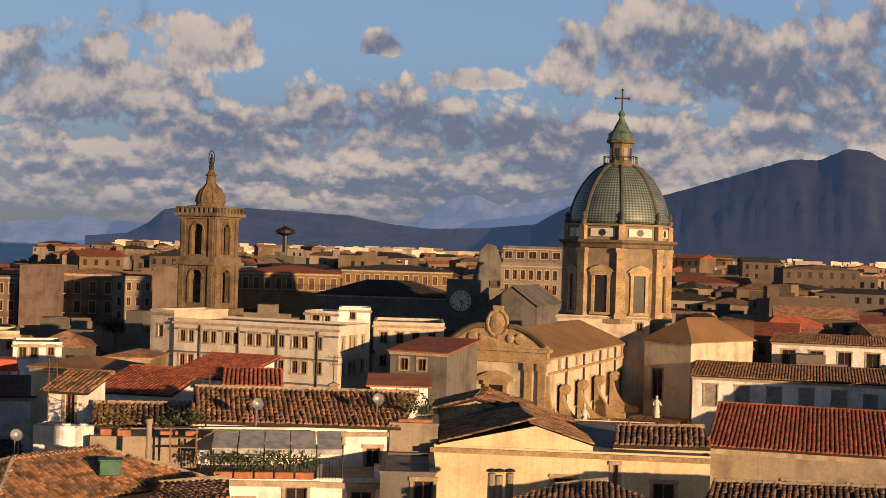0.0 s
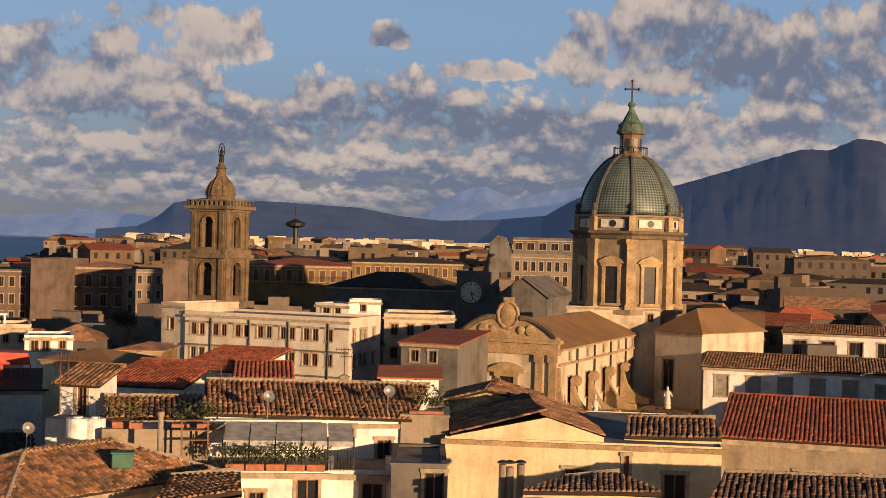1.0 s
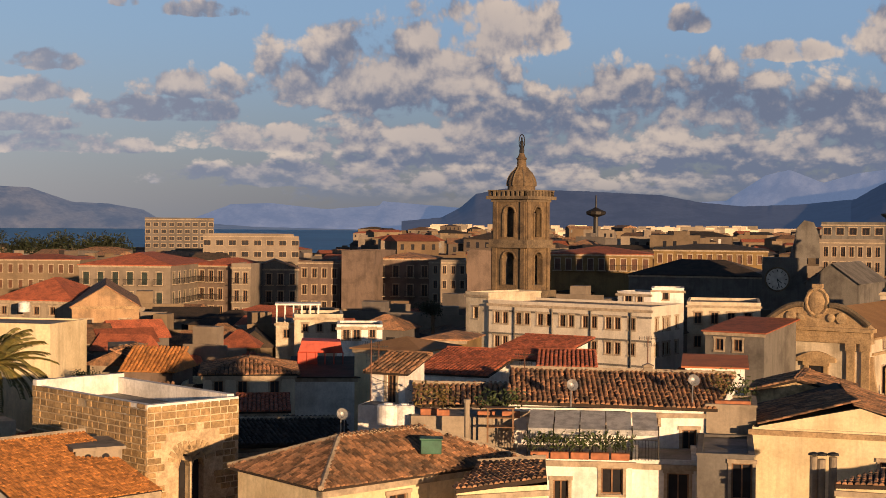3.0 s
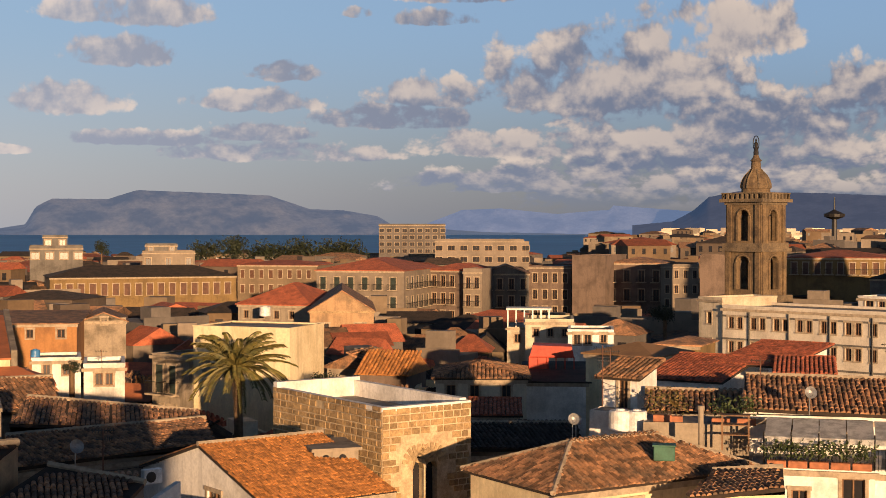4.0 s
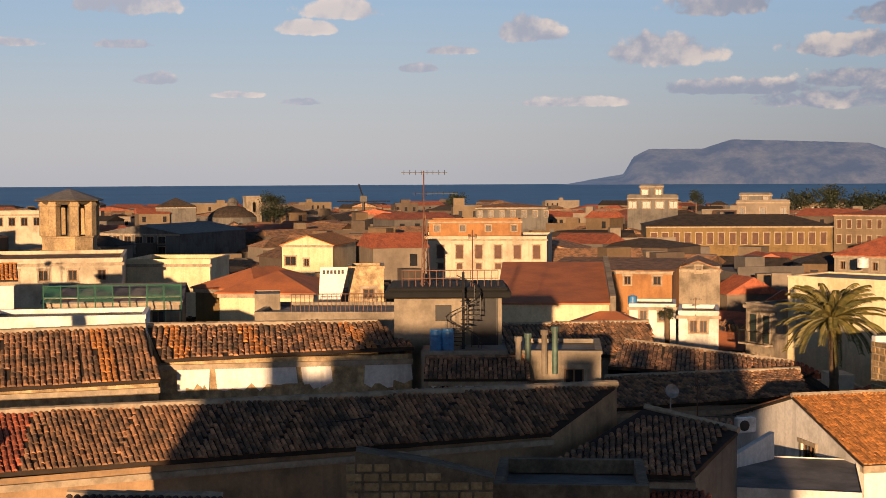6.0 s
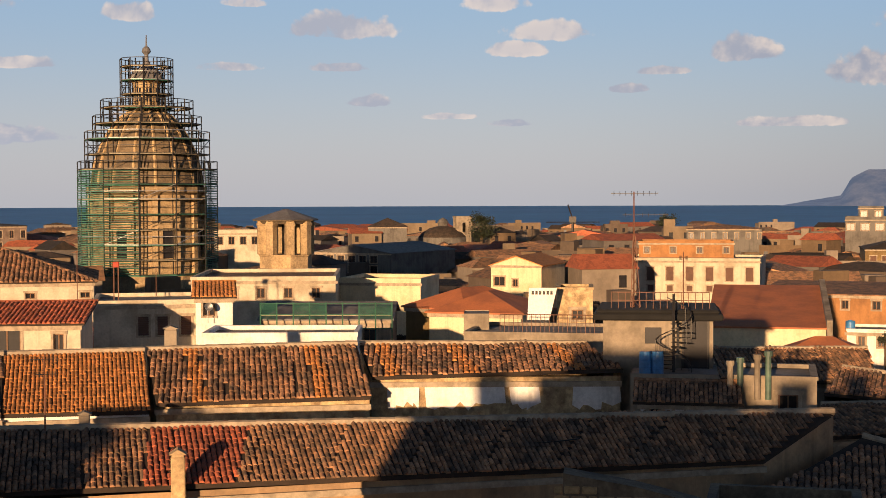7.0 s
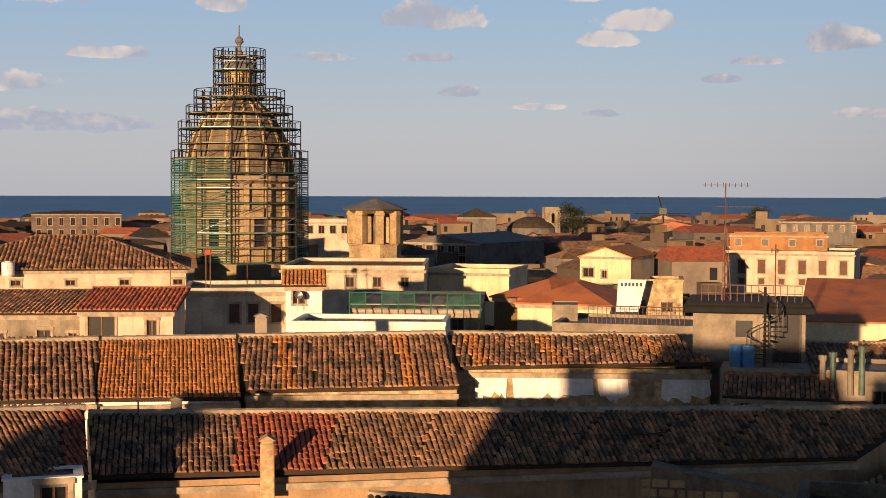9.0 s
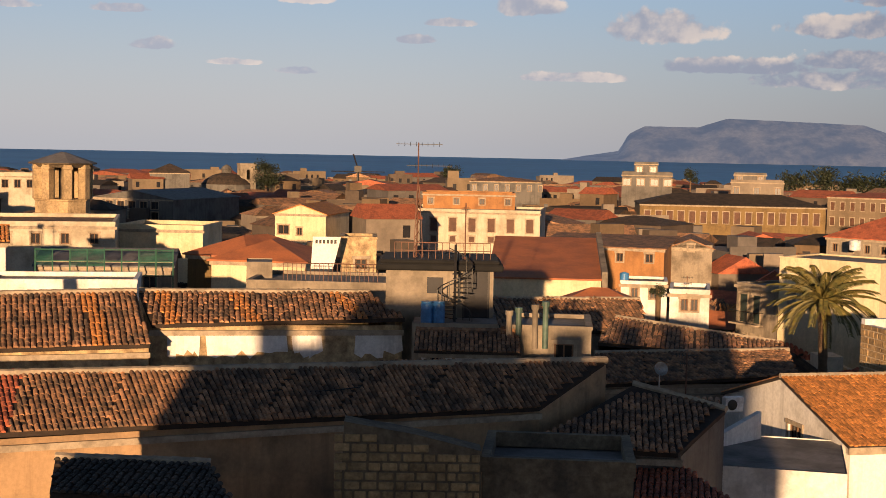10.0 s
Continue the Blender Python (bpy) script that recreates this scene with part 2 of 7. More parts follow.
BLUE_P = surface("blue plastic", (0.06, 0.22, 0.48), 0.4, scale=2, fine=12)
GREEN_P = surface("green paint", (0.045, 0.14, 0.09), 0.6, scale=2, fine=12)
WOOD = surface("weathered wood", (0.22, 0.12, 0.06), 0.75, scale=2, fine=10)
TERRA = surface("terracotta", (0.42, 0.16, 0.075), 0.8, scale=3, fine=12)
LEAF = surface("leaves", (0.05, 0.075, 0.02), 0.6, scale=2, fine=8, col2=(0.03, 0.045, 0.012), island=0.5)
LEAF_DRY = surface("dry leaves", (0.16, 0.11, 0.03), 0.7, scale=2, fine=8, col2=(0.07, 0.07, 0.02), island=0.5)
PALM_LEAF = surface("palm leaflets", (0.151, 0.125, 0.032), 0.6, scale=1, fine=8, col2=(0.072, 0.075, 0.023), island=0.35)
BARK = surface("palm bark", (0.16, 0.10, 0.055), 0.9, scale=4, fine=14, bump=0.6)
COPPER = surface("green copper", (0.10, 0.17, 0.13), 0.6, scale=1.2, fine=6, col2=(0.045, 0.075, 0.06), streak=0.4)
RIBGREY = surface("dark dome ribs", (0.09, 0.085, 0.075), 0.7, scale=1.2, fine=6)
ROOFGREY = surface("grey slate cap", (0.16, 0.155, 0.16), 0.7, scale=1.2, fine=6)
MARBLE = surface("white marble", (0.656, 0.619, 0.544), 0.6, scale=1.5, fine=6, col2=(0.488, 0.440, 0.375))
NET = surface("green scaffold net", (0.05, 0.20, 0.14), 0.8, scale=1.2, fine=5)
PLANK = surface("scaffold planks", (0.42, 0.36, 0.25), 0.8, scale=1.5, fine=6)
BLACK_M = surface("black bitumen", (0.012, 0.012, 0.012), 0.95, scale=1.5, fine=6)
RED_SHEET = surface("bright red sheet", (0.50, 0.065, 0.03), 0.6, scale=1, fine=6)
GROUND_M = surface("street ground", (0.080, 0.070, 0.060), 0.95, scale=0.02, fine=0.4, col2=(0.040, 0.037, 0.033), bump=0)
# Dull far plasters, coloured darker still to stand in for cloud shade.
SHADE_CITY = [surface("far plaster " + k, c, 0.9, scale=0.15, fine=1.5, col2=tuple(q * 0.7 for q in c), streak=0.2, bump=0) for k, c in
             (("pale", (0.24, 0.195, 0.15)), ("cream", (0.21, 0.155, 0.10)), ("grey", (0.14, 0.122, 0.108)), ("ochre", (0.16, 0.107, 0.062)), ("dun", (0.11, 0.082, 0.062)))]


# ---- building kit ----
def mesh_of(name, bm):
    me = bpy.data.meshes.new(name)
    bm.normal_update()
    bm.to_mesh(me)
    bm.free()
    return me


def obj(name, me, material, parent=None, m=None, label=""):
    ob = new(name, me)
    if material and not me.materials:
        me.materials.append(material)
    if parent:
        ob.parent = parent
    if m is not None:
        ob.matrix_basis = m
    if label:
        tagged(ob, label)
    return ob


def part(name, bm, material, parent, label="", m=None):
    return obj(name, mesh_of(name, bm), material, parent, m, label)


def thing(name, label, category, m, group="", kind=""):
    ob = new(name)
    ob.empty_display_size = 0.5
    ob.matrix_basis = m
    return tagged(ob, label, category, group, kind)


def box(bm, x0, x1, y0, y1, z0, z1, bevel=0.0):
    v = [bm.verts.new((x, y, z)) for z in (z0, z1) for x, y in ((x0, y0), (x1, y0), (x1, y1), (x0, y1))]
    fs = [bm.faces.new([v[i] for i in f]) for f in ((3, 2, 1, 0), (4, 5, 6, 7), (0, 1, 5, 4), (1, 2, 6, 5), (2, 3, 7, 6), (3, 0, 4, 7))]
    if bevel:
        es = list({e for f in fs for e in f.edges})
        bmesh.ops.bevel(bm, geom=es, offset=bevel, segments=1, affect="EDGES")
    return bm


def ring_wall(bm, x0, x1, y0, y1, t, z0, z1):
    """A low wall right round a rectangle, in one piece."""
    o = [(x0, y0), (x1, y0), (x1, y1), (x0, y1)]
    i = [(x0 + t, y0 + t), (x1 - t, y0 + t), (x1 - t, y1 - t), (x0 + t, y1 - t)]
    V = [[bm.verts.new((*p, z)) for p in q] for q, z in ((o, z0), (o, z1), (i, z1), (i, z0))]
    for k in range(4):
        n = (k + 1) % 4
        for a, b in ((0, 1), (1, 2), (2, 3), (3, 0)):
            bm.faces.new((V[a][k], V[a][n], V[b][n], V[b][k]))
    return bm


def boxes(*dims, bevel=0.0):
    bm = bmesh.new()
    for d in dims:
        box(bm, *d, bevel=bevel)
    return bm


def poly(bm, pts):
    return bm.faces.new([bm.verts.new(p) for p in pts])


def prism(bm, prof, y0, y1):
    """A profile in x, z drawn out along y."""
    a = [bm.verts.new((x, y0, z)) for x, z in prof]
    b = [bm.verts.new((x, y1, z)) for x, z in prof]
    bm.faces.new(a)
    bm.faces.new(b[::-1])
    n = len(prof)
    for i in range(n):
        bm.faces.new((a[(i + 1) % n], a[i], b[i], b[(i + 1) % n]))
    bmesh.ops.recalc_face_normals(bm, faces=bm.faces)
    return bm


def lathe(bm, prof, n=24, turn=0.0, closed=True):
    """A profile of (radius, z) turned round the z axis."""
    rings = [[bm.verts.new((r * math.cos(turn + 2 * math.pi * i / n), r * math.sin(turn + 2 * math.pi * i / n), z)) for i in range(n)] for r, z in prof]
    for a, b in zip(rings, rings[1:]):
        for i in range(n):
            bm.faces.new((a[i], a[(i + 1) % n], b[(i + 1) % n], b[i]))
    if closed:
        bm.faces.new(rings[-1])
        bm.faces.new(rings[0][::-1])
    return bm


def rod(bm, a, b, r=0.03, n=5):
    a, b = Vector(a), Vector(b)
    d = (b - a).normalized()
    u = d.orthogonal().normalized()
    w = d.cross(u)
    rings = [[bm.verts.new(c + (u * math.cos(2 * math.pi * i / n) + w * math.sin(2 * math.pi * i / n)) * r) for i in range(n)] for c in (a, b)]
    for i in range(n):
        bm.faces.new((rings[0][i], rings[0][(i + 1) % n], rings[1][(i + 1) % n], rings[1][i]))
    bm.faces.new(rings[1])
    bm.faces.new(rings[0][::-1])
    return bm


def ball(bm, c, r, u=10, v=7):
    bmesh.ops.create_uvsphere(bm, u_segments=u, v_segments=v, radius=r, matrix=Matrix.Translation(c))
    return bm


def holed_wall(bm, m, w, h, holes, reveal=0.22):
    """One wall face in x, z with openings; the reveals go in along +y. m brings it to its place."""
    xs = sorted({0.0, w, *[q for o in holes for q in o[:2]]})
    zs = sorted({0.0, h, *[q for o in holes for q in o[2:4]]})
    grid = {}

    def vert(x, y, z):
        k = (round(x, 3), round(y, 3), round(z, 3))
        if k not in grid:
            grid[k] = bm.verts.new(m @ Vector((x, y, z)))
        return grid[k]

    for x0, x1 in zip(xs, xs[1:]):
        for z0, z1 in zip(zs, zs[1:]):
            cx, cz = (x0 + x1) / 2, (z0 + z1) / 2
            if any(o[0] < cx < o[1] and o[2] < cz < o[3] for o in holes):
                continue
            bm.faces.new((vert(x0, 0, z0), vert(x1, 0, z0), vert(x1, 0, z1), vert(x0, 0, z1)))
    for x0, x1, z0, z1 in [o[:4] for o in holes]:
        c = [(x0, z0), (x1, z0), (x1, z1), (x0, z1)]
        for (ax, az), (bx, bz) in zip(c, c[1:] + c[:1]):
            poly(bm, [m @ Vector(q) for q in ((ax, 0, az), (ax, reveal, az), (bx, reveal, bz), (bx, 0, bz))])
    return bm


TILE_CACHE = {}


def tile_plane(bed, e0, e1, r1, r0, pitch=0.24, course=0.36, seed=1):
    """Barrel tiles over the plane eave e0-e1, ridge r0-r1, as vertex and face arrays."""
    rng = np.random.default_rng(seed)
    e0, e1, r1, r0 = (np.array(q, float) for q in (e0, e1, r1, r0))
    u = e1 - e0
    W = np.linalg.norm(u)
    u /= W
    v = (r0 + r1) / 2 - (e0 + e1) / 2
    v -= u * v.dot(u)
    L = np.linalg.norm(v)
    v /= L
    n = np.cross(u, v)
    c0, c1 = (r0 - e0).dot(u), (r1 - e0).dot(u)
    lo, hi = min(0, c0), max(W, c1)
    cols = np.arange(lo + pitch / 2, hi, pitch)
    rows = np.arange(0, L, course)
    S, Rw = np.meshgrid(cols, rows, indexing="ij")
    S, Rw = S.ravel(), Rw.ravel()
    f = np.clip(Rw / L, 0, 1)
    ok = (S > c0 * f + 0.02) & (S < W + (c1 - W) * f - 0.02)
    S, Rw = S[ok], Rw[ok]
    k = len(S)
    S = S + rng.normal(0, pitch * 0.05, k)
    Rw = Rw + rng.normal(0, course * 0.06, k)
    lift = np.abs(rng.normal(0, 0.01, k)) + 0.02
    ang = np.linspace(0, math.pi, 6)
    r = pitch * 0.43
    low = np.stack([-np.cos(ang) * r * 1.03, np.zeros(6) - 0.03, np.sin(ang) * r * 1.0 + 0.016], 1)
    top = np.stack([-np.cos(ang) * r * 0.93, np.zeros(6) + course * 1.05, np.sin(ang) * r * 0.92 + 0.0], 1)
    base = np.concatenate([low, top])
    pos = np.repeat(base[None], k, 0)
    tw = rng.normal(0, 0.03, k)
    pos[:, :, 0] += pos[:, :, 1] * tw[:, None]
    pos[:, :, 0] += S[:, None]
    pos[:, :, 1] += Rw[:, None]
    pos[:, :, 2] += lift[:, None]
    P = e0 + pos[..., 0:1] * u + pos[..., 1:2] * v + pos[..., 2:3] * n
    fb = [(i, i + 1, 7 + i, 6 + i) for i in range(5)]
    faces = [tuple(q + 12 * j for q in fc) for j in range(k) for fc in fb] + [tuple(12 * j + q for q in (5, 4, 3, 2, 1, 0)) for j in range(k)]
    return P.reshape(-1, 3), faces


def tiles_part(name, planes, material, parent, pitch=0.24, course=0.36, label="", seed=1):
    pitch, course = pitch * 0.78, course * 0.9
    vs, fs, off = [], [], 0
    for i, q in enumerate(planes):
        p, f = tile_plane(None, *q, pitch, course, seed + i)
        vs.append(p)
        fs += [tuple(a + off for a in t) for t in f]
        off += len(p)
    me = bpy.data.meshes.new(name)
    me.from_pydata(np.concatenate(vs).tolist(), [], fs)
    me.materials.append(material)
    me.update()
    ob = obj(name, me, None, parent, None, label)
    return tagged(ob, kind="stuff")


WIN_CACHE = {}


def window_at(parent, m, w, h, style, name="window"):
    """A casement set back in its opening: frame, pane or louvred shutters, sill. Meshes are shared by size."""
    key = (round(w, 2), round(h, 2), style)
    if key not in WIN_CACHE:
        fr = boxes((0, w, 0.10, 0.16, 0, 0.07), (0, w, 0.10, 0.16, h - 0.07, h), (0, 0.07, 0.10, 0.16, 0.07, h - 0.07), (w - 0.07, w, 0.10, 0.16, 0.07, h - 0.07), (w / 2 - 0.035, w / 2 + 0.035, 0.10, 0.16, 0.07, h - 0.07))
        if style in ("glass", "bars"):
            pn = boxes((0.0, w, 0.165, 0.185, 0.0, h))
        else:
            # louvred leaves: one folded sheet
            pn = bmesh.new()
            k = max(4, int(h / 0.13))
            rows = []
            for i in range(k):
                for y, z in ((0.05, h * i / k), (0.09, h * (i + 0.85) / k)):
                    rows.append((pn.verts.new((0.0, y, z)), pn.verts.new((w, y, z))))
            rows.append((pn.verts.new((0.0, 0.09, h)), pn.verts.new((w, 0.09, h))))
            for a, b in zip(rows, rows[1:]):
                pn.faces.new((a[0], a[1], b[1], b[0]))
        sill = boxes((-0.15, w + 0.15, -0.14, 0.1, -0.12, -0.003), (-0.15, -0.003, -0.05, 0.0, -0.003, h + 0.003), (w + 0.003, w + 0.15, -0.05, 0.0, -0.003, h + 0.003), (-0.2, w + 0.2, -0.09, 0.0, h + 0.003, h + 0.18))
        fm = {"glass": WOOD, "bars": IRON, "brown": SHUT_BR, "green": SHUT_GR, "grey": SHUT_GY}[style]
        pm = {"glass": GLASS, "bars": GLASS, "brown": SHUT_BR, "green": SHUT_GR, "grey": SHUT_GY}[style]
        WIN_CACHE[key] = (mesh_of("frame", fr), mesh_of("pane", pn), mesh_of("surround", sill))
        for me, mt in zip(WIN_CACHE[key], (fm, pm, MORTAR)):
            me.materials.append(mt)
    a, b, c = WIN_CACHE[key]
    win = obj(name, a, None, parent, m)
    obj("pane" if style in ("glass", "bars") else "shutter", b, None, win)
    obj("surround", c, None, win)
    return win


BALC = {}


def balcony_at(parent, m, w):
    k = round(w, 1)
    if k not in BALC:
        sl = boxes((-0.4, w + 0.4, -0.8, 0, -0.18, -0.04))
        rl = boxes((-0.38, w + 0.38, -0.79, -0.75, 0.88, 0.93), (-0.38, -0.34, -0.75, 0, 0.88, 0.93), (w + 0.34, w + 0.38, -0.75, 0, 0.88, 0.93))
        for i in range(int((w + 0.76) / 0.14)):
            box(rl, -0.38 + i * 0.14, -0.36 + i * 0.14, -0.78, -0.76, -0.04, 0.9)
        BALC[k] = (mesh_of("slab", sl), mesh_of("railing", rl))
        BALC[k][0].materials.append(MORTAR)
        BALC[k][1].materials.append(IRON)
    s = new("balcony", BALC[k][0])
    s.parent, s.matrix_basis = parent, m
    obj("railing", BALC[k][1], None, s)


def openings(w, h, cols, rows, ww, wh, z_first, storey, margin=None):
    """A regular set of openings (x0, x1, z0, z1) on a wall w by h."""
    out = []
    mg = w / (cols + 0.6) * 0.8 if margin is None and cols > 1 else (margin if margin is not None else w / 2)
    for r in range(rows):
        for c in range(cols):
            x = mg + (w - 2 * mg) * (c / (cols - 1) if cols > 1 else 0)
            z = z_first + r * storey
            if z + wh < h - 0.1:
                out.append((round(x - ww / 2, 3), round(x + ww / 2, 3), round(z, 3), round(z + wh, 3)))
    return out


def plan_frame(a, b, z):
    """The pose of a house whose front runs from plan point a to b (left to right from the terrace); y goes in."""
    a, b = Vector(a[:2]), Vector(b[:2])
    return Matrix.Translation((a.x, a.y, z)) @ Matrix.Rotation(math.atan2(b.y - a.y, b.x - a.x), 4, "Z"), (b - a).length


def house(label, a, b, depth, top, wall, base=0.0, roof="flat", rise=1.5, tile=None, front=(), right=(), left=(), style="glass",
          detail=1, trim=True, balconies=False, name="house", category="house", over=0.3, group="", pitch=0.24, parapet=0.6, cornice=None, seed=1, roof_label="", frames=None, eave_back=None):
    """A house: four walls with real openings, windows, cornice and roof. front/right/left: openings of those walls, heights from the wall's top (negative) or base."""
    m, w = plan_frame(a, b, base)
    h = top - base
    t = thing(name, label, category, m, group)
    fx = lambda hs: [(o[0], o[1], o[2] + h if o[2] < 0 else o[2], o[3] + h if o[2] < 0 else o[3]) for o in hs]
    front, right, left = fx(front), fx(right), fx(left)
    bm = bmesh.new()
    mR = Matrix.Translation((w, 0, 0)) @ Matrix.Rotation(math.pi / 2, 4, "Z")
    mL = Matrix.Translation((0, depth, 0)) @ Matrix.Rotation(-math.pi / 2, 4, "Z")
    mB = Matrix.Translation((w, depth, 0)) @ Matrix.Rotation(math.pi, 4, "Z")
    holed_wall(bm, Matrix(), w, h, front)
    holed_wall(bm, mR, depth, h, right)
    holed_wall(bm, mL, depth, h, left)
    holed_wall(bm, mB, w, h, [])
    if roof == "gable_front":
        poly(bm, [(0, 0, h), (w, 0, h), (w / 2, 0, h + rise)])
        poly(bm, [(w, depth, h), (0, depth, h), (w / 2, depth, h + rise)])
    if roof == "gable_along":
        poly(bm, [(w, 0, h), (w, depth, h), (w, depth / 2, h + rise)])
        poly(bm, [(0, depth, h), (0, 0, h), (0, depth / 2, h + rise)])
    if roof == "shed":
        poly(bm, [(w, 0, h), (w, depth, h), (w, depth, h + rise)])
        poly(bm, [(0, depth, h), (0, 0, h), (0, depth, h + rise)])
        poly(bm, [(w, depth, h), (0, depth, h), (0, depth, h + rise), (w, depth, h + rise)])
    bmesh.ops.remove_doubles(bm, verts=bm.verts, dist=0.001)
    wall_ob = part("wall", bm, wall, t)
    for hs, mm in ((front, Matrix()), (right, mR), (left, mL)):
        for o in hs:
            st = o[4] if len(o) > 4 else style
            window_at(t, mm @ Matrix.Translation((o[0], 0, o[2])), o[1] - o[0], o[3] - o[2], st)
            if balconies and o[3] - o[2] > 1.9:
                balcony_at(t, mm @ Matrix.Translation((o[0], 0, o[2])), o[1] - o[0])
    cm = cornice or MORTAR
    o = over
    tm = tile or TILE
    if roof == "flat":
        rb = boxes((0.02, w - 0.02, 0.02, depth - 0.02, h - 0.25, h - 0.05))
        part("roof", rb, tm if tile else GREY_FLAT, t, roof_label)
        if parapet:
            p, q = 0.28, 0.05
            part("parapet", ring_wall(bmesh.new(), -q, w + q, -q, depth + q, p, h + 0.002, h + parapet), wall, t)
        if trim:
            part("cornice", boxes((-0.18, w + 0.18, -0.18, -0.004, h - 0.35, h - 0.1)), cm, t)
        return t
    if trim:
        part("cornice", boxes((-0.12, w + 0.12, -0.16, -0.004, h - 0.38, h - 0.08)), cm, t)
    if roof == "shed":
        planes = [((-o, -o, h), (w + o, -o, h), (w + o, depth + o, h + rise * (1 + o / depth)), (-o, depth + o, h + rise * (1 + o / depth)))]
        ridge = [((-o, depth + o, h + rise * (1 + o / depth)), (w + o, depth + o, h + rise * (1 + o / depth)))]
    elif roof == "gable_along":
        d2 = depth / 2
        dz = rise * o / d2
        planes = [((-o, -o, h - dz), (w + o, -o, h - dz), (w + o, d2, h + rise), (-o, d2, h + rise)),
                  ((w + o, depth + o, h - dz), (-o, depth + o, h - dz), (-o, d2, h + rise), (w + o, d2, h + rise))]
        ridge = [((-o, d2, h + rise), (w + o, d2, h + rise))]
    elif roof == "gable_front":
        w2 = w / 2
        dz = rise * o / w2
        planes = [((w + o, -o, h - dz), (w + o, depth + o, h - dz), (w2, depth + o, h + rise), (w2, -o, h + rise)),
                  ((-o, depth + o, h - dz), (-o, -o, h - dz), (w2, -o, h + rise), (w2, depth + o, h + rise))]
        ridge = [((w2, -o, h + rise), (w2, depth + o, h + rise))]
    else:  # hip
        k = min(w, depth) / 2
        if w >= depth:
            r0, r1 = (k, depth / 2, h + rise), (w - k, depth / 2, h + rise)
        else:
            r0, r1 = (w / 2, k, h + rise), (w / 2, depth - k, h + rise)
        c = [(-o, -o, h), (w + o, -o, h), (w + o, depth + o, h), (-o, depth + o, h)]
        if w >= depth:
            planes = [(c[0], c[1], r1, r0), (c[1], c[2], r1, r1), (c[2], c[3], r0, r1), (c[3], c[0], r0, r0)]
        else:
            planes = [(c[0], c[1], r0, r0), (c[1], c[2], r1, r0), (c[2], c[3], r1, r1), (c[3], c[0], r0, r1)]
        ridge = [(r0, r1), (c[0], r0), (c[1], r1 if w >= depth else r0), (c[2], r1), (c[3], r0 if w >= depth else r1)]
    rb = bmesh.new()
    for p in planes:
        pts = [Vector(q) for q in p]
        pts = [q for i, q in enumerate(pts) if (q - pts[i - 1]).length > 1e-4]
        poly(rb, [q + Vector((0, 0, 0.03)) for q in pts])
        poly(rb, [q - Vector((0, 0, 0.09)) for q in pts[::-1]])
        for i, q in enumerate(pts):
            s = pts[i - 1]
            poly(rb, [s + Vector((0, 0, 0.03)), s - Vector((0, 0, 0.09)), q - Vector((0, 0, 0.09)), q + Vector((0, 0, 0.03))])
    roof_ob = part("roof", rb, BED if detail else tm, t, roof_label)
    if detail:
        tiles_part("tiles", planes[:2] if roof != "hip" else planes, tm, roof_ob, pitch, seed=seed)
        rm = bmesh.new()
        for p, q in ridge:
            p, q = Vector(p), Vector(q)
            k = max(2, int((q - p).length / 0.45))
            for i in range(k):
                s0, s1 = p.lerp(q, i / k), p.lerp(q, (i + 1.06) / k)
                rod(rm, s0 + Vector((0, 0, 0.06)), s1 + Vector((0, 0, 0.045)), 0.13, 6)
        part("ridge_tiles", rm, MORTAR if detail > 1 else tm, roof_ob)
    return t


# ---- land, sea, mountains ----
SIGHT = []


def guard(a, b, d, el):
    """Keeps loose town houses from standing before a thing: between azimuths a and b, nearer than d, above elevation el."""
    SIGHT.append((a, b, d, el))


def polar(az, d, z=0.0):
    return (d * math.sin(radians(az)), d * math.cos(radians(az)), z)


def fan(az0, az1, r0, r1, z, n):
    bm = bmesh.new()
    ring = [[bm.verts.new(polar(az0 + (az1 - az0) * i / n, r, z)) for i in range(n + 1)] for r in (r0, 60 + r0, r1)]
    for a, b in zip(ring, ring[1:]):
        for i in range(n):
            bm.faces.new((a[i], a[i + 1], b[i + 1], b[i]))
    bmesh.ops.recalc_face_normals(bm, faces=bm.faces)
    for f in bm.faces:
        if f.normal.z < 0:
            f.normal_flip()
    return bm


gb = bmesh.new()
bmesh.ops.create_circle(gb, cap_ends=True, segments=96, radius=4960)
tagged(part("ground", gb, GROUND_M, None), "grey street ground of the old town", "ground", kind="structure")
SEA = surface("sea", (0.10, 0.28, 0.56), 0.6, scale=0.002, fine=0.03, col2=(0.085, 0.24, 0.50), bump=0.05)
SEA.node_tree.nodes["Principled BSDF"].inputs["Specular IOR Level"].default_value = 0.12
tagged(part("water", fan(-150, -17.5, 1050, 4955, 0.4, 90), SEA, None), "calm deep blue sea under the horizon", "sea", kind="structure")


# Air haze is painted on as a blue emission; the rock is no light source.
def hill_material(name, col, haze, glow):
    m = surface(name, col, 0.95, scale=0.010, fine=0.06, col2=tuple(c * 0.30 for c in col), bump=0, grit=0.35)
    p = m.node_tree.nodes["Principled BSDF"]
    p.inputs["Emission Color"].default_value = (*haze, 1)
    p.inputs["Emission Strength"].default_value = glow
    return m


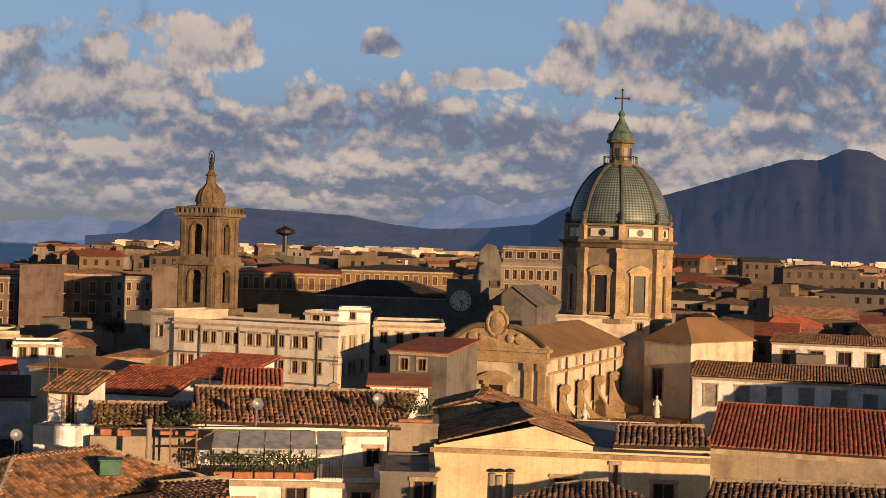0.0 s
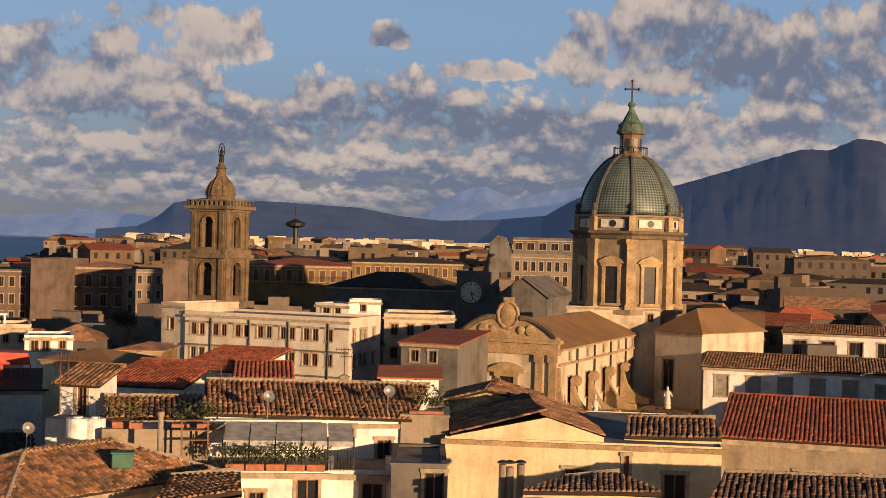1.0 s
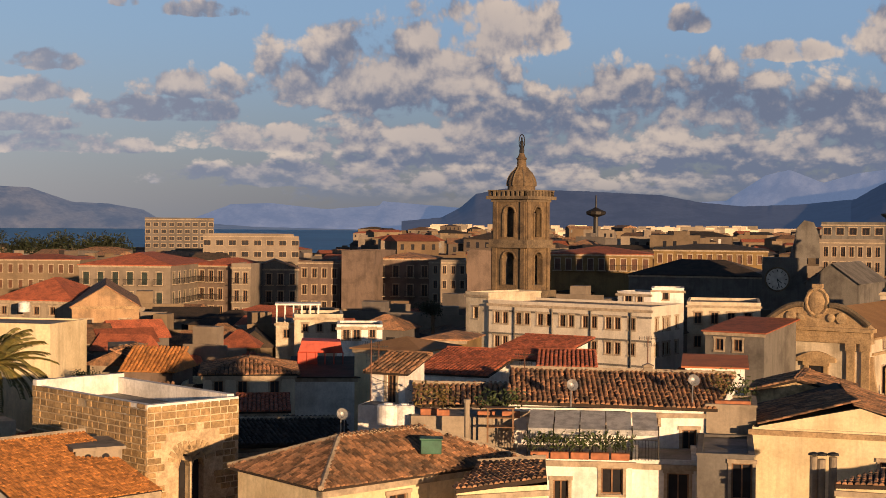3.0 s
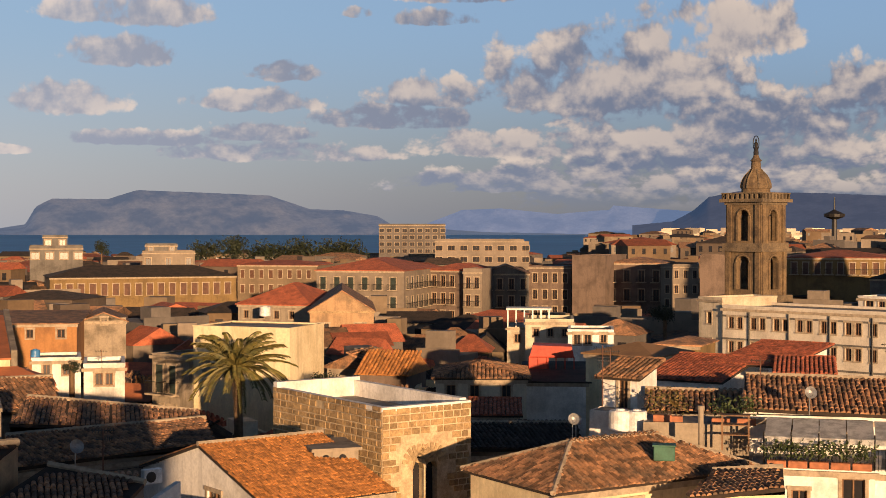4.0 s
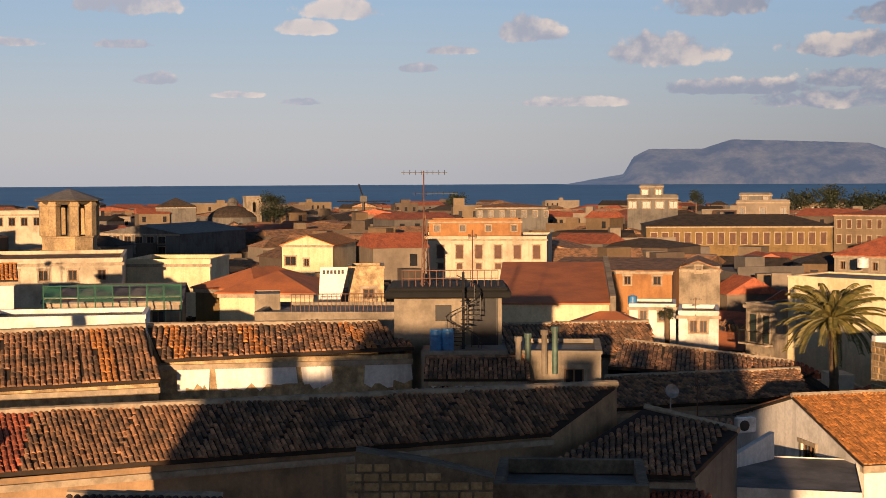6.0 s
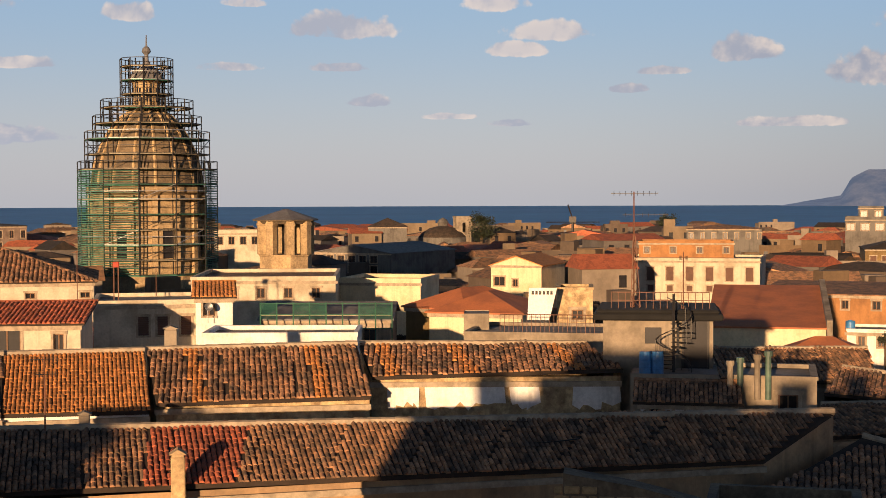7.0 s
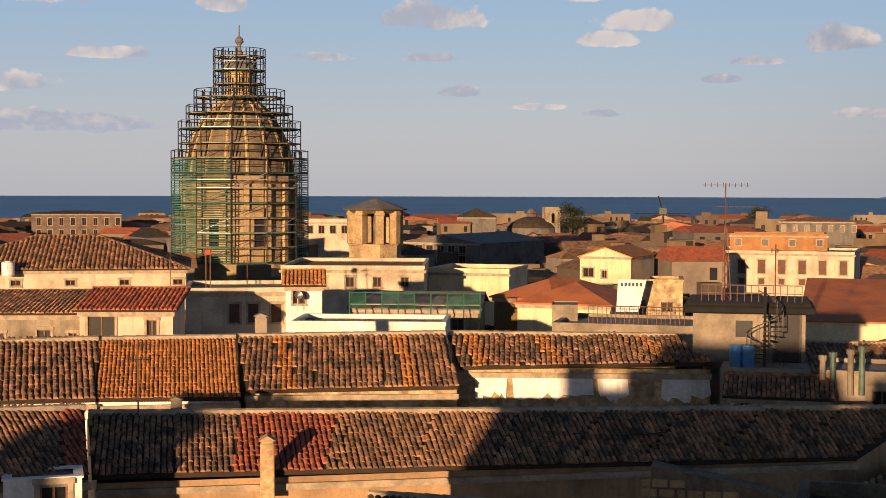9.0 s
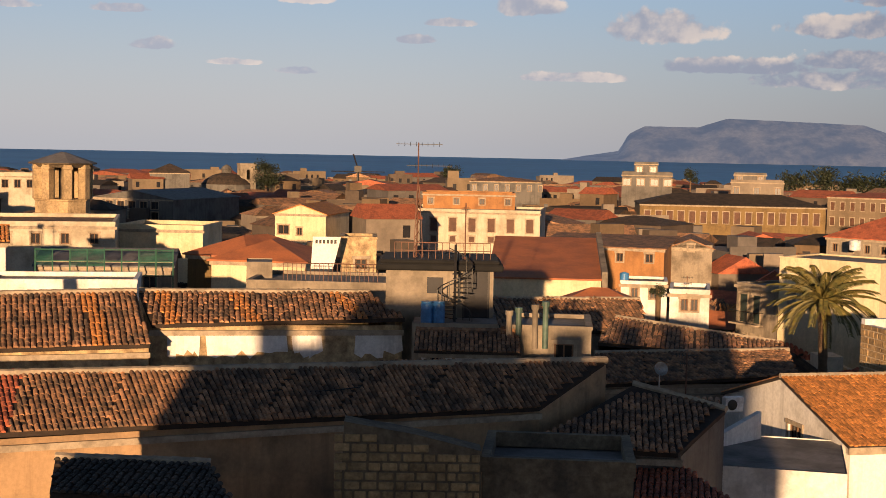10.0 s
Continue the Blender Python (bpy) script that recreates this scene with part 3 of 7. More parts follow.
def hills(label, d, crest, material, depth=350, foot=-0.34, seed=0.0, rough=0.03):
    """A far range: crest is (azimuth, elevation) pairs; slopes with gullies come down to the plain."""
    az = np.linspace(crest[0][0], crest[-1][0], 220)
    el = np.interp(az, [c[0] for c in crest], [c[1] for c in crest])
    bm = bmesh.new()
    rows = []
    for k in range(13):
        f = k / 12
        ring = []
        for a, e in zip(az, el):
            gul = noise.fractal(Vector((a * 1.7 + seed, f * 2.5, seed)), 0.6, 2.2, 5)
            jag = noise.fractal(Vector((a * 4.0, seed, 3.0)), 0.7, 2.3, 4)
            s = f ** 0.8 + 0.05 * gul * math.sin(math.pi * f)
            ee = foot + (e + rough * jag - foot) * s if k < 12 else e + rough * jag
            dd = d - depth * (1 - f) + 22 * gul
            ring.append(bm.verts.new(polar(a, dd, 26 + dd * math.tan(radians(ee)))))
        rows.append(ring)
    for a, b in zip(rows, rows[1:]):
        for i in range(len(a) - 1):
            bm.faces.new((a[i], a[i + 1], b[i + 1], b[i]))
    ob = part("backdrop", bm, material, None)
    for f in ob.data.polygons:
        f.use_smooth = True
    return tagged(ob, label, "mountain", kind="structure")


# The rock colours also hold the cloud shade and the blue of distance.
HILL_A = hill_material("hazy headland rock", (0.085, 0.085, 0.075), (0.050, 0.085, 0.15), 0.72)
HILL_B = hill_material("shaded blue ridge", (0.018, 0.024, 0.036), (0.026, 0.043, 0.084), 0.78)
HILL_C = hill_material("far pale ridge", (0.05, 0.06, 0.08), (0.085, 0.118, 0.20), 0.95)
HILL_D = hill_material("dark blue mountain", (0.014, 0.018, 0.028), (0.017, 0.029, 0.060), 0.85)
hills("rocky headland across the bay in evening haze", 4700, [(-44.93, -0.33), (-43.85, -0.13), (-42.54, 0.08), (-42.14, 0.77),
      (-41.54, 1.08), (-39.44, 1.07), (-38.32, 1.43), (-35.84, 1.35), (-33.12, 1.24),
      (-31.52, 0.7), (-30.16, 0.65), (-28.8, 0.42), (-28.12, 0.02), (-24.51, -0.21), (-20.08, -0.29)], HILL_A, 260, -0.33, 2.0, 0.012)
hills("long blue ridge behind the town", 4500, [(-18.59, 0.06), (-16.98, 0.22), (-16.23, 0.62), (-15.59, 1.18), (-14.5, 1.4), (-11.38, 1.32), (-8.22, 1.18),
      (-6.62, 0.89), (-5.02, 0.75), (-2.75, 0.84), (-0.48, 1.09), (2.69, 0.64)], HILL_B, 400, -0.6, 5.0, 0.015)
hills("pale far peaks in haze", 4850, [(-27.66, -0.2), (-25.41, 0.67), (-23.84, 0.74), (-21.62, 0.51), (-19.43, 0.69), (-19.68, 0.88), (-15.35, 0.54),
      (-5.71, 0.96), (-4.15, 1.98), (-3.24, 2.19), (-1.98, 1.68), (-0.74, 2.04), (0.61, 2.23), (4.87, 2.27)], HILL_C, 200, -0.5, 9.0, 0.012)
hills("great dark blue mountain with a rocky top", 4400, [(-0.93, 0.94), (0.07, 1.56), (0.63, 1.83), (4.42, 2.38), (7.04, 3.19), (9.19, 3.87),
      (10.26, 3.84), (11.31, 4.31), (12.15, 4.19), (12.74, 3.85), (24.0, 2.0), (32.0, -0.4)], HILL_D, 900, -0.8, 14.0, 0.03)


def lean_house(label, e0, e1, r1, r0, wall, tile, base=0.0, front=(), pitch=0.3, style="glass", name="house", category="house", detail=1, seed=1, strips=(), group="", cornice=True):
    """A house under one tiled slope that rises from eave e0-e1 to ridge r0-r1; walls go down to the ground behind the eave."""
    e0, e1, r1, r0 = (Vector(q) for q in (e0, e1, r1, r0))
    o = Vector((e0.x, e0.y, base))
    t = thing(name, label, category, Matrix.Translation(o), group)
    L = [q - o for q in (e0, e1, r1, r0)]
    mid = (L[2] + L[3] - L[0] - L[1])
    mid.z = 0
    inn = mid.normalized() * 0.3
    bm = bmesh.new()
    W = [L[0] + inn, L[1] + inn, L[2] - inn * 0.3, L[3] - inn * 0.3]
    u = (W[1] - W[0])
    width = Vector((u.x, u.y, 0)).length
    fm = Matrix.Translation((W[0].x, W[0].y, 0)) @ Matrix.Rotation(math.atan2(u.y, u.x), 4, "Z")
    hh = min(W[0].z, W[1].z) - 0.05
    holes = [(q[0], q[1], q[2] + hh, q[3] + hh, *q[4:]) for q in front]
    holed_wall(bm, fm, width, hh, holes)
    dn = lambda q: Vector((q.x, q.y, 0))
    lo = lambda q: q - Vector((0, 0, 0.12))
    poly(bm, [dn(W[1]), dn(W[2]), lo(W[2]), lo(W[1])])
    poly(bm, [dn(W[3]), dn(W[0]), lo(W[0]), lo(W[3])])
    poly(bm, [dn(W[2]), dn(W[3]), lo(W[3]), lo(W[2])])
    part("wall", bm, wall, t)
    for q in holes:
        window_at(t, fm @ Matrix.Translation((q[0], 0, q[2])), q[1] - q[0], q[3] - q[2], q[4] if len(q) > 4 else style)
    rb = bmesh.new()
    up, dw = Vector((0, 0, 0.02)), Vector((0, 0, -0.14))
    nseg = max(1, int((L[1] - L[0]).length / 2.6))
    for i in range(nseg):
        f0, f1 = i / nseg, (i + 1) / nseg
        cell = [L[0].lerp(L[1], f0), L[0].lerp(L[1], f1), L[3].lerp(L[2], f1), L[3].lerp(L[2], f0)]
        poly(rb, [q + up for q in cell])
        poly(rb, [q + dw for q in cell[::-1]])
    for i in range(4):
        poly(rb, [L[i - 1] + up, L[i - 1] + dw, L[i] + dw, L[i] + up])
    roof_ob = part("roof", rb, BED, t)
    if cornice:
        cb = bmesh.new()
        box(cb, -0.05, width + 0.05, -0.16, -0.004, hh - 0.42, hh - 0.2)
        part("cornice", cb, MORTAR, t, m=fm)
    if detail:
        cuts = sorted({*[i / nseg for i in range(nseg + 1)], *[q for st in strips for q in st[:2]]})
        for f0, f1 in zip(cuts, cuts[1:]):
            mt_ = next((st[2] for st in strips if st[0] <= f0 + 1e-6 and f1 <= st[1] + 1e-6), tile)
            quad = (L[0].lerp(L[1], f0), L[0].lerp(L[1], f1), L[3].lerp(L[2], f1), L[3].lerp(L[2], f0))
            tiles_part("tiles", [tuple(tuple(q) for q in quad)], mt_, roof_ob, pitch, course=pitch * 1.5, seed=seed)
        rm = bmesh.new()
        k = max(2, int((L[2] - L[3]).length / 0.5))
        for i in range(k):
            rod(rm, L[3].lerp(L[2], i / k) + Vector((0, 0, 0.07)), L[3].lerp(L[2], (i + 1.05) / k) + Vector((0, 0, 0.05)), 0.15, 6)
        part("ridge_tiles", rm, MORTAR, roof_ob)
    return t


# ---- the terrace block under the camera: it throws the long shadow over the near roofs ----
own = thing("terrace_block", "tall old palace block with a battlemented roof terrace", "building", pose(0, 0, 0, 0, 0, 42))
part("wall", boxes((-15.6, 6.0, -18, -3, 0, 23.9)), OLD, own)
# Unseen raised block, added so the shadow reaches the roof house.
part("stair_tower", boxes((-12.0, -5.0, -16, -9, 23.902, 26.6)), OLD, own)
for i in range(9):
    part("merlon", boxes((-15.6 + i * 2.5, -14.1 + i * 2.5, -3.7, -3.02, 23.902, 24.9), bevel=0.05), OLD, own)
# Added out of view only to throw a narrow shadow on the near roofs.
side_tower = thing("side_tower", "unseen slim tower added to cast a narrow shadow", "tower", pose(0, 0, 0, 0, 0, 42))
part("wall", boxes((-27.0, -24.4, -12, -9, 0, 23.2)), OLD, side_tower)
part("lid", prism(bmesh.new(), [(-27.2, 23.202), (-24.2, 23.202), (-25.7, 24.0)], -12.2, -8.8), TILE, side_tower)

# ---- church with the green dome ----
guard(-6, 8, 175, -6.0)
guard(-17, -9, 175, -6.0)
guard(-5, 9, 145, -8.2)
def facing(p, z=0.0, spin=0.0):
    """A pose at plan point p whose -y side looks back to the terrace, turned by spin degrees."""
    return pose(p[0], p[1], z, 0, 0, -math.degrees(math.atan2(p[0], p[1])) + spin)


def arch_profile(w, h, n=8):
    """Outline in x, z of a round-headed opening."""
    r = w / 2
    return [(-r, 0), (r, 0)] + [(r * math.cos(math.pi * i / n), h - r + r * math.sin(math.pi * i / n)) for i in range(n + 1)]


# ---- dome on its drum ----
dome_p = (7.79, 174.83)
Z = lambda q: q
dome = thing("church_dome", "green tiled church dome on an octagonal stone drum with lantern", "dome", facing(dome_p, 0, 4))
Rd = 6.55
turn8 = -math.pi / 2
zb, zc = 18.28, 26.56
part("drum", lathe(bmesh.new(), [(Rd - 0.5, 0), (Rd - 0.5, zb - 0.6), (Rd + 0.25, zb - 0.6), (Rd + 0.25, zb), (Rd - 0.35, zb + 0.1), (Rd - 0.35, zc)], 8, turn8), DRUM, dome, "cream plastered octagonal drum")
part("cornice", lathe(bmesh.new(), [(Rd - 0.3, zc), (Rd + 0.15, zc + 0.05), (Rd + 0.2, zc + 0.45), (Rd + 0.65, zc + 0.7), (Rd + 0.7, zc + 0.95), (Rd, zc + 1.0)], 8, turn8), STONE_DK, dome)
za = zc + 1.0
zs = 29.46
part("attic", lathe(bmesh.new(), [(Rd - 0.5, za), (Rd - 0.45, zs - 0.3), (Rd - 0.1, zs - 0.25), (Rd - 0.1, zs), (Rd - 1, zs)], 8, turn8), DRUM, dome)
zt = 36.57
Hd = zt - zs
curve = []
for i in range(15):
    s = i / 14
    curve.append((1.75 + 4.2 * (1 - s ** 1.75) ** 0.72 if s < 1 else 1.75, zs + 0.1 + Hd * s))
shell = part("dome_shell", lathe(bmesh.new(), curve, 48, turn8), None, dome, "green majolica tiles in a scale pattern")
# scale pattern of pale tiles on green
mt = bpy.data.materials.new("green majolica scales")
mt.use_nodes = True
nd, ln = mt.node_tree.nodes, mt.node_tree.links
bp = nd["Principled BSDF"]
g = nd.new("ShaderNodeNewGeometry")
tcx = nd.new("ShaderNodeTexCoord")
sx = nd.new("ShaderNodeSeparateXYZ")
ln.new(tcx.outputs["Object"], sx.inputs[0])


def nmath(op, a, b=0.0):
    n = nd.new("ShaderNodeMath")
    n.operation = op
    for i, v in enumerate((a, b)):
        if isinstance(v, (int, float)):
            n.inputs[i].default_value = v
        else:
            ln.new(v, n.inputs[i])
    return n.outputs[0]


ang = nmath("MULTIPLY", nmath("ARCTAN2", sx.outputs[0], sx.outputs[1]), 44.0)
hgt = nmath("MULTIPLY", sx.outputs[2], 10.0)
sc = nmath("MULTIPLY", nmath("SINE", nmath("ADD", ang, hgt)), nmath("SINE", nmath("SUBTRACT", ang, hgt)))
rr = nd.new("ShaderNodeMapRange")
ln.new(sc, rr.inputs[0])
rr.inputs[1].default_value, rr.inputs[2].default_value = -0.35, 0.35
nz = nd.new("ShaderNodeTexNoise")
nz.inputs["Scale"].default_value, nz.inputs["Detail"].default_value = 0.7, 5
ln.new(g.outputs["Position"], nz.inputs["Vector"])
mx = nd.new("ShaderNodeMix")
mx.data_type = "RGBA"
ln.new(rr.outputs[0], mx.inputs[0])
mx.inputs[6].default_value, mx.inputs[7].default_value = (0.060, 0.095, 0.085, 1), (0.26, 0.32, 0.30, 1)
mx2 = nd.new("ShaderNodeMix")
mx2.data_type, mx2.blend_type = "RGBA", "MULTIPLY"
mx2.inputs[0].default_value = 0.8
ln.new(mx.outputs[2], mx2.inputs[6])
ln.new(nz.outputs[0], mx2.inputs[7])
ln.new(mx2.outputs[2], bp.inputs["Base Color"])
bp.inputs["Roughness"].default_value = 0.45
shell.data.materials.append(mt)
for f in shell.data.polygons:
    f.use_smooth = True
for i in range(8):
    a = turn8 + i * math.pi / 4
    c, s = math.cos(a), math.sin(a)
    rb = bmesh.new()
    for (r0, z0), (r1, z1) in zip(curve, curve[1:]):
        rod(rb, (c * r0, s * r0, z0), (c * r1, s * r1, z1), 0.24, 6)
    part("rib", rb, RIBGREY, dome)
    pin = lathe(bmesh.new(), [(0.35, zs), (0.35, zs + 0.5), (0.15, zs + 0.6), (0.32, zs + 1.0), (0.1, zs + 1.4)], 8)
    part("pinnacle", pin, RIBGREY, dome, m=Matrix.Translation((c * 6.25, s * 6.25, 0)))
    rot = Matrix.Rotation(a + math.pi / 2, 4, "Z")
    pil = boxes((-0.55, 0.55, -Rd - 0.05, -Rd + 0.6, zb, zc - 0.5), (-0.68, 0.68, -Rd - 0.18, -Rd + 0.6, zb, zb + 0.6), (-0.68, 0.68, -Rd - 0.15, -Rd + 0.6, zc - 0.5, zc), (-0.4, 0.4, -Rd - 0.05, -Rd + 0.5, za, zs - 0.2))
    part("pilaster", pil, STONE, dome, m=rot)
    # window face between two corners
    ap = (Rd - 0.35) * math.cos(math.pi / 8)
    rot = Matrix.Rotation(a + math.pi / 8 + math.pi / 2, 4, "Z") @ Matrix.Translation((0, -ap, 0))
    zw0, zw1 = zb + 1.0, zb + 4.75
    fr = boxes((-1.15, -0.78, -0.28, 0.02, zw0 - 0.3, zw1 + 0.3), (0.78, 1.15, -0.28, 0.02, zw0 - 0.3, zw1 + 0.3), (-1.3, 1.3, -0.32, 0.02, zw0 - 0.6, zw0 - 0.302), (-1.3, 1.3, -0.34, 0.02, zw1 + 0.302, zw1 + 0.7))
    prism(fr, [(-1.65, zw1 + 0.72), (1.65, zw1 + 0.72), (1.2, zw1 + 1.15), (0, zw1 + 1.6), (-1.2, zw1 + 1.15)], -0.42, 0.02)
    wf = part("window", fr, STONE, dome, "carved stone window frame with a pediment", m=rot)
    part("pane", boxes((-0.78, 0.78, -0.08, 0.0, zw0 - 0.298, zw1 + 0.298)), GLASS, wf)
    oc = bmesh.new()
    box(oc, -1.5, 1.5, -0.10, 0.02, za + 0.35, zs - 0.55)
    at = part("attic_panel", oc, MARBLE, dome, m=rot @ Matrix.Translation((0, 0.02, 0)))
    ov = lathe(bmesh.new(), [(0.42, 0), (0.42, 0.08)], 12)
    part("oculus", ov, GLASS, at, m=Matrix.Translation((0, -0.09, (za + zs) / 2 - 0.1)) @ Matrix.Rotation(math.pi / 2, 4, "X"))
zl = 39.68
part("gallery", lathe(bmesh.new(), [(1.6, zt - 0.3), (2.05, zt), (2.15, zt + 0.3), (1.5, zt + 0.32)], 16), STONE_DK, dome)
gr = bmesh.new()
for i in range(16):
    a = i * math.pi / 8
    rod(gr, (2.05 * math.cos(a), 2.05 * math.sin(a), zt + 0.3), (2.05 * math.cos(a), 2.05 * math.sin(a), zt + 1.15), 0.04)
    b = a + math.pi / 8
    rod(gr, (2.05 * math.cos(a), 2.05 * math.sin(a), zt + 1.15), (2.05 * math.cos(b), 2.05 * math.sin(b), zt + 1.15), 0.05)
part("railing", gr, IRON, dome)
lan = part("lantern", lathe(bmesh.new(), [(1.35, zt + 0.3), (1.35, zl - 0.4), (1.7, zl - 0.3), (1.8, zl), (1.2, zl + 0.05)], 8, turn8), STONE_DK, dome)
for i in range(8):
    a = turn8 + (i + 0.5) * math.pi / 4 + math.pi / 2
    part("pane", boxes((-0.28, 0.28, -1.3, -1.2, zt + 0.7, zl - 0.9)), GLASS, lan, m=Matrix.Rotation(a, 4, "Z"))
zk = 42.92
part("lantern_cap", lathe(bmesh.new(), [(1.75, zl), (1.55, zl + 0.5), (1.6, zl + 0.8), (1.1, zl + 1.2), (0.75, zl + 1.9), (0.35, zl + 2.6), (0.28, zk - 0.3), (0.5, zk), (0.3, zk + 0.35), (0.1, zk + 0.5)], 16), COPPER, dome, "bell-shaped green copper cap")
ztip = 45.89
cr = boxes((-0.09, 0.09, -0.06, 0.06, zk + 0.4, ztip), (-0.75, 0.75, -0.058, 0.058, ztip - 1.1, ztip - 0.93))
for q in ((-0.8, ztip - 1.02), (0.8, ztip - 1.02), (0, ztip)):
    ball(cr, (q[0], 0, q[1]), 0.17, 6, 5)
part("cross", cr, IRON, dome)

# ---- church body and facade ----
ch_a, ch_b = (-10.13, 143.04), (-0.41, 140.0)
ch_m, ch_w = plan_frame(ch_a, ch_b, 0)
nave_h = 15.49
church = thing("church", "baroque church with a carved stone facade and cream nave", "church", ch_m)
bm = bmesh.new()
Ld = 36.5
side_holes = [(3.2 + i * 6.2, 4.3 + i * 6.2, nave_h - 5.6, nave_h - 3.0) for i in range(5)] + [(3.4 + i * 6.2, 4.1 + i * 6.2, nave_h - 1.3, nave_h - 0.5) for i in range(5)]
mR = Matrix.Translation((ch_w, 0.6, 0)) @ Matrix.Rotation(math.pi / 2, 4, "Z")
holed_wall(bm, mR, Ld, nave_h, side_holes)
poly(bm, [(0, 0.6, 0), (0, 0.6, nave_h), (0, Ld, nave_h), (0, Ld, 0)])
poly(bm, [(0, Ld + 0.6, 0), (ch_w, Ld + 0.6, 0), (ch_w, Ld + 0.6, nave_h), (0, Ld + 0.6, nave_h)])
part("nave_wall", bm, CREAM, church, "cream plastered nave wall")
for o in side_holes:
    window_at(church, mR @ Matrix.Translation((o[0], 0, o[2])), o[1] - o[0], o[3] - o[2], "brown")
part("string_course", boxes((ch_w + 0.003, ch_w + 0.22, 0.6, Ld + 0.6, nave_h - 1.75, nave_h - 1.5), (ch_w + 0.003, ch_w + 0.32, 0.6, Ld + 0.6, nave_h - 0.25, nave_h - 0.02)), TRIM_ST, church)
rf = bmesh.new()
prism(rf, [(-0.3, nave_h), (ch_w + 0.5, nave_h), (ch_w / 2, nave_h + 2.5)], 0.8, Ld + 0.5)
part("roof", rf, BROWN_FLAT, church, "brown sheeted nave roof")
for i in range(4):
    part("downpipe", rod(bmesh.new(), (ch_w + 0.14, 6.6 + i * 6.4, nave_h - 5.2), (ch_w + 0.14, 6.6 + i * 6.4, nave_h - 0.3), 0.13, 6), IRON, church)
    bw = bmesh.new()
    pr = [(0, 0), (0, 4.0)] + [(0.25 + 3.1 * (1 - math.cos(t * math.pi / 16)), 4.0 - 3.4 * math.sin(t * math.pi / 16)) for t in range(9)] + [(3.4, 0)]
    prism(bw, pr, -0.45, 0.45)
    sc_b = part("buttress", bw, TRIM_ST, church, "scroll buttress of worn stone", m=Matrix.Translation((ch_w + 0.25, 4.5 + i * 6.4, nave_h - 7.4)))
    part("volute", lathe(bmesh.new(), [(0.5, -0.5), (0.6, 0), (0.5, 0.5)], 10), TRIM_ST, sc_b, m=Matrix.Translation((0.45, 0, 4.0)) @ Matrix.Rotation(math.pi / 2, 4, "X"))
part("aisle_wall", boxes((ch_w + 0.01, ch_w + 3.6, 1.5, Ld - 2, 0, nave_h - 8.2)), CREAM, church)
# facade
e1, e2 = 14.87, 16.33
part("facade_wall", boxes((0, ch_w, 0, 0.59, 0, e1)), CREAM, church, "sunlit cream facade field")
part("entablature", boxes((-0.25, ch_w + 0.25, -0.35, 0.62, e1 + 0.002, e1 + 0.5), (-0.15, ch_w + 0.15, -0.25, 0.6, e1 + 0.502, e2 - 0.35), (-0.45, ch_w + 0.45, -0.6, 0.64, e2 - 0.348, e2)), TRIM_ST, church)
for x in (0.35, 1.75, ch_w - 1.75, ch_w - 0.35):
    part("pilaster", boxes((x - 0.38, x + 0.38, -0.3, -0.002, 0, e1 - 0.7), (x - 0.5, x + 0.5, -0.38, -0.002, e1 - 0.698, e1)), TRIM_ST, church)
ped = bmesh.new()
pts = [(-0.3, e2)] + [(0.0 + i * 0.42, e2 + 0.25 + 1.75 * math.sin(i * 0.19)) for i in range(9)]
pts += [(ch_w - x, z) for x, z in pts[::-1]]
prism(ped, pts, -0.2, 0.55)
part("pediment", ped, TRIM_ST, church, "curved broken pediment of carved stone")
for s in (1, -1):
    cv = bmesh.new()
    for i in range(9):
        x0, z0 = i * 0.42, e2 + 0.35 + 1.75 * math.sin(i * 0.19)
        x1, z1 = (i + 1) * 0.42, e2 + 0.35 + 1.75 * math.sin((i + 1) * 0.19)
        rod(cv, (x0 if s > 0 else ch_w - x0, -0.3, z0), (x1 if s > 0 else ch_w - x1, -0.3, z1), 0.28, 6)
    part("pediment_moulding", cv, STONE_DK, church)
    for k, r in ((2.6, 0.55), (3.6, 0.4)):
        part("scroll", lathe(bmesh.new(), [(r * 0.5, -0.25), (r, -0.2), (r * 0.6, 0.0), (r * 0.3, 0.1), (r * 0.3, 0.35)], 12), STONE, church, m=Matrix.Translation((k if s > 0 else ch_w - k, -0.2, e2 + 0.9)) @ Matrix.Rotation(-math.pi / 2, 4, "X"))
md = bmesh.new()
bmesh.ops.create_uvsphere(md, u_segments=16, v_segments=10, radius=1.0, matrix=Matrix.Translation((ch_w / 2, -0.1, e2 + 2.35)) @ Matrix.Diagonal((1.0, 0.35, 1.25, 1)))
for i in range(20):
    a, b = i * math.pi / 10, (i + 1) * math.pi / 10
    rod(md, (ch_w / 2 + 1.05 * math.cos(a), -0.2, e2 + 2.35 + 1.3 * math.sin(a)), (ch_w / 2 + 1.05 * math.cos(b), -0.2, e2 + 2.35 + 1.3 * math.sin(b)), 0.17 + 0.05 * (i % 2), 6)
box(md, ch_w / 2 - 0.5, ch_w / 2 + 0.5, -0.3, 0.2, e2 + 3.7, e2 + 4.1)
part("medallion", md, TRIM_ST, church, "pale carved marble medallion with a crown")
wx = ch_w / 2
wf = boxes((wx - 1.15, wx - 0.75, -0.3, -0.002, e1 - 5.2, e1 - 2.3), (wx + 0.75, wx + 1.15, -0.3, -0.002, e1 - 5.2, e1 - 2.3), (wx - 1.3, wx + 1.3, -0.36, -0.002, e1 - 2.298, e1 - 1.9))
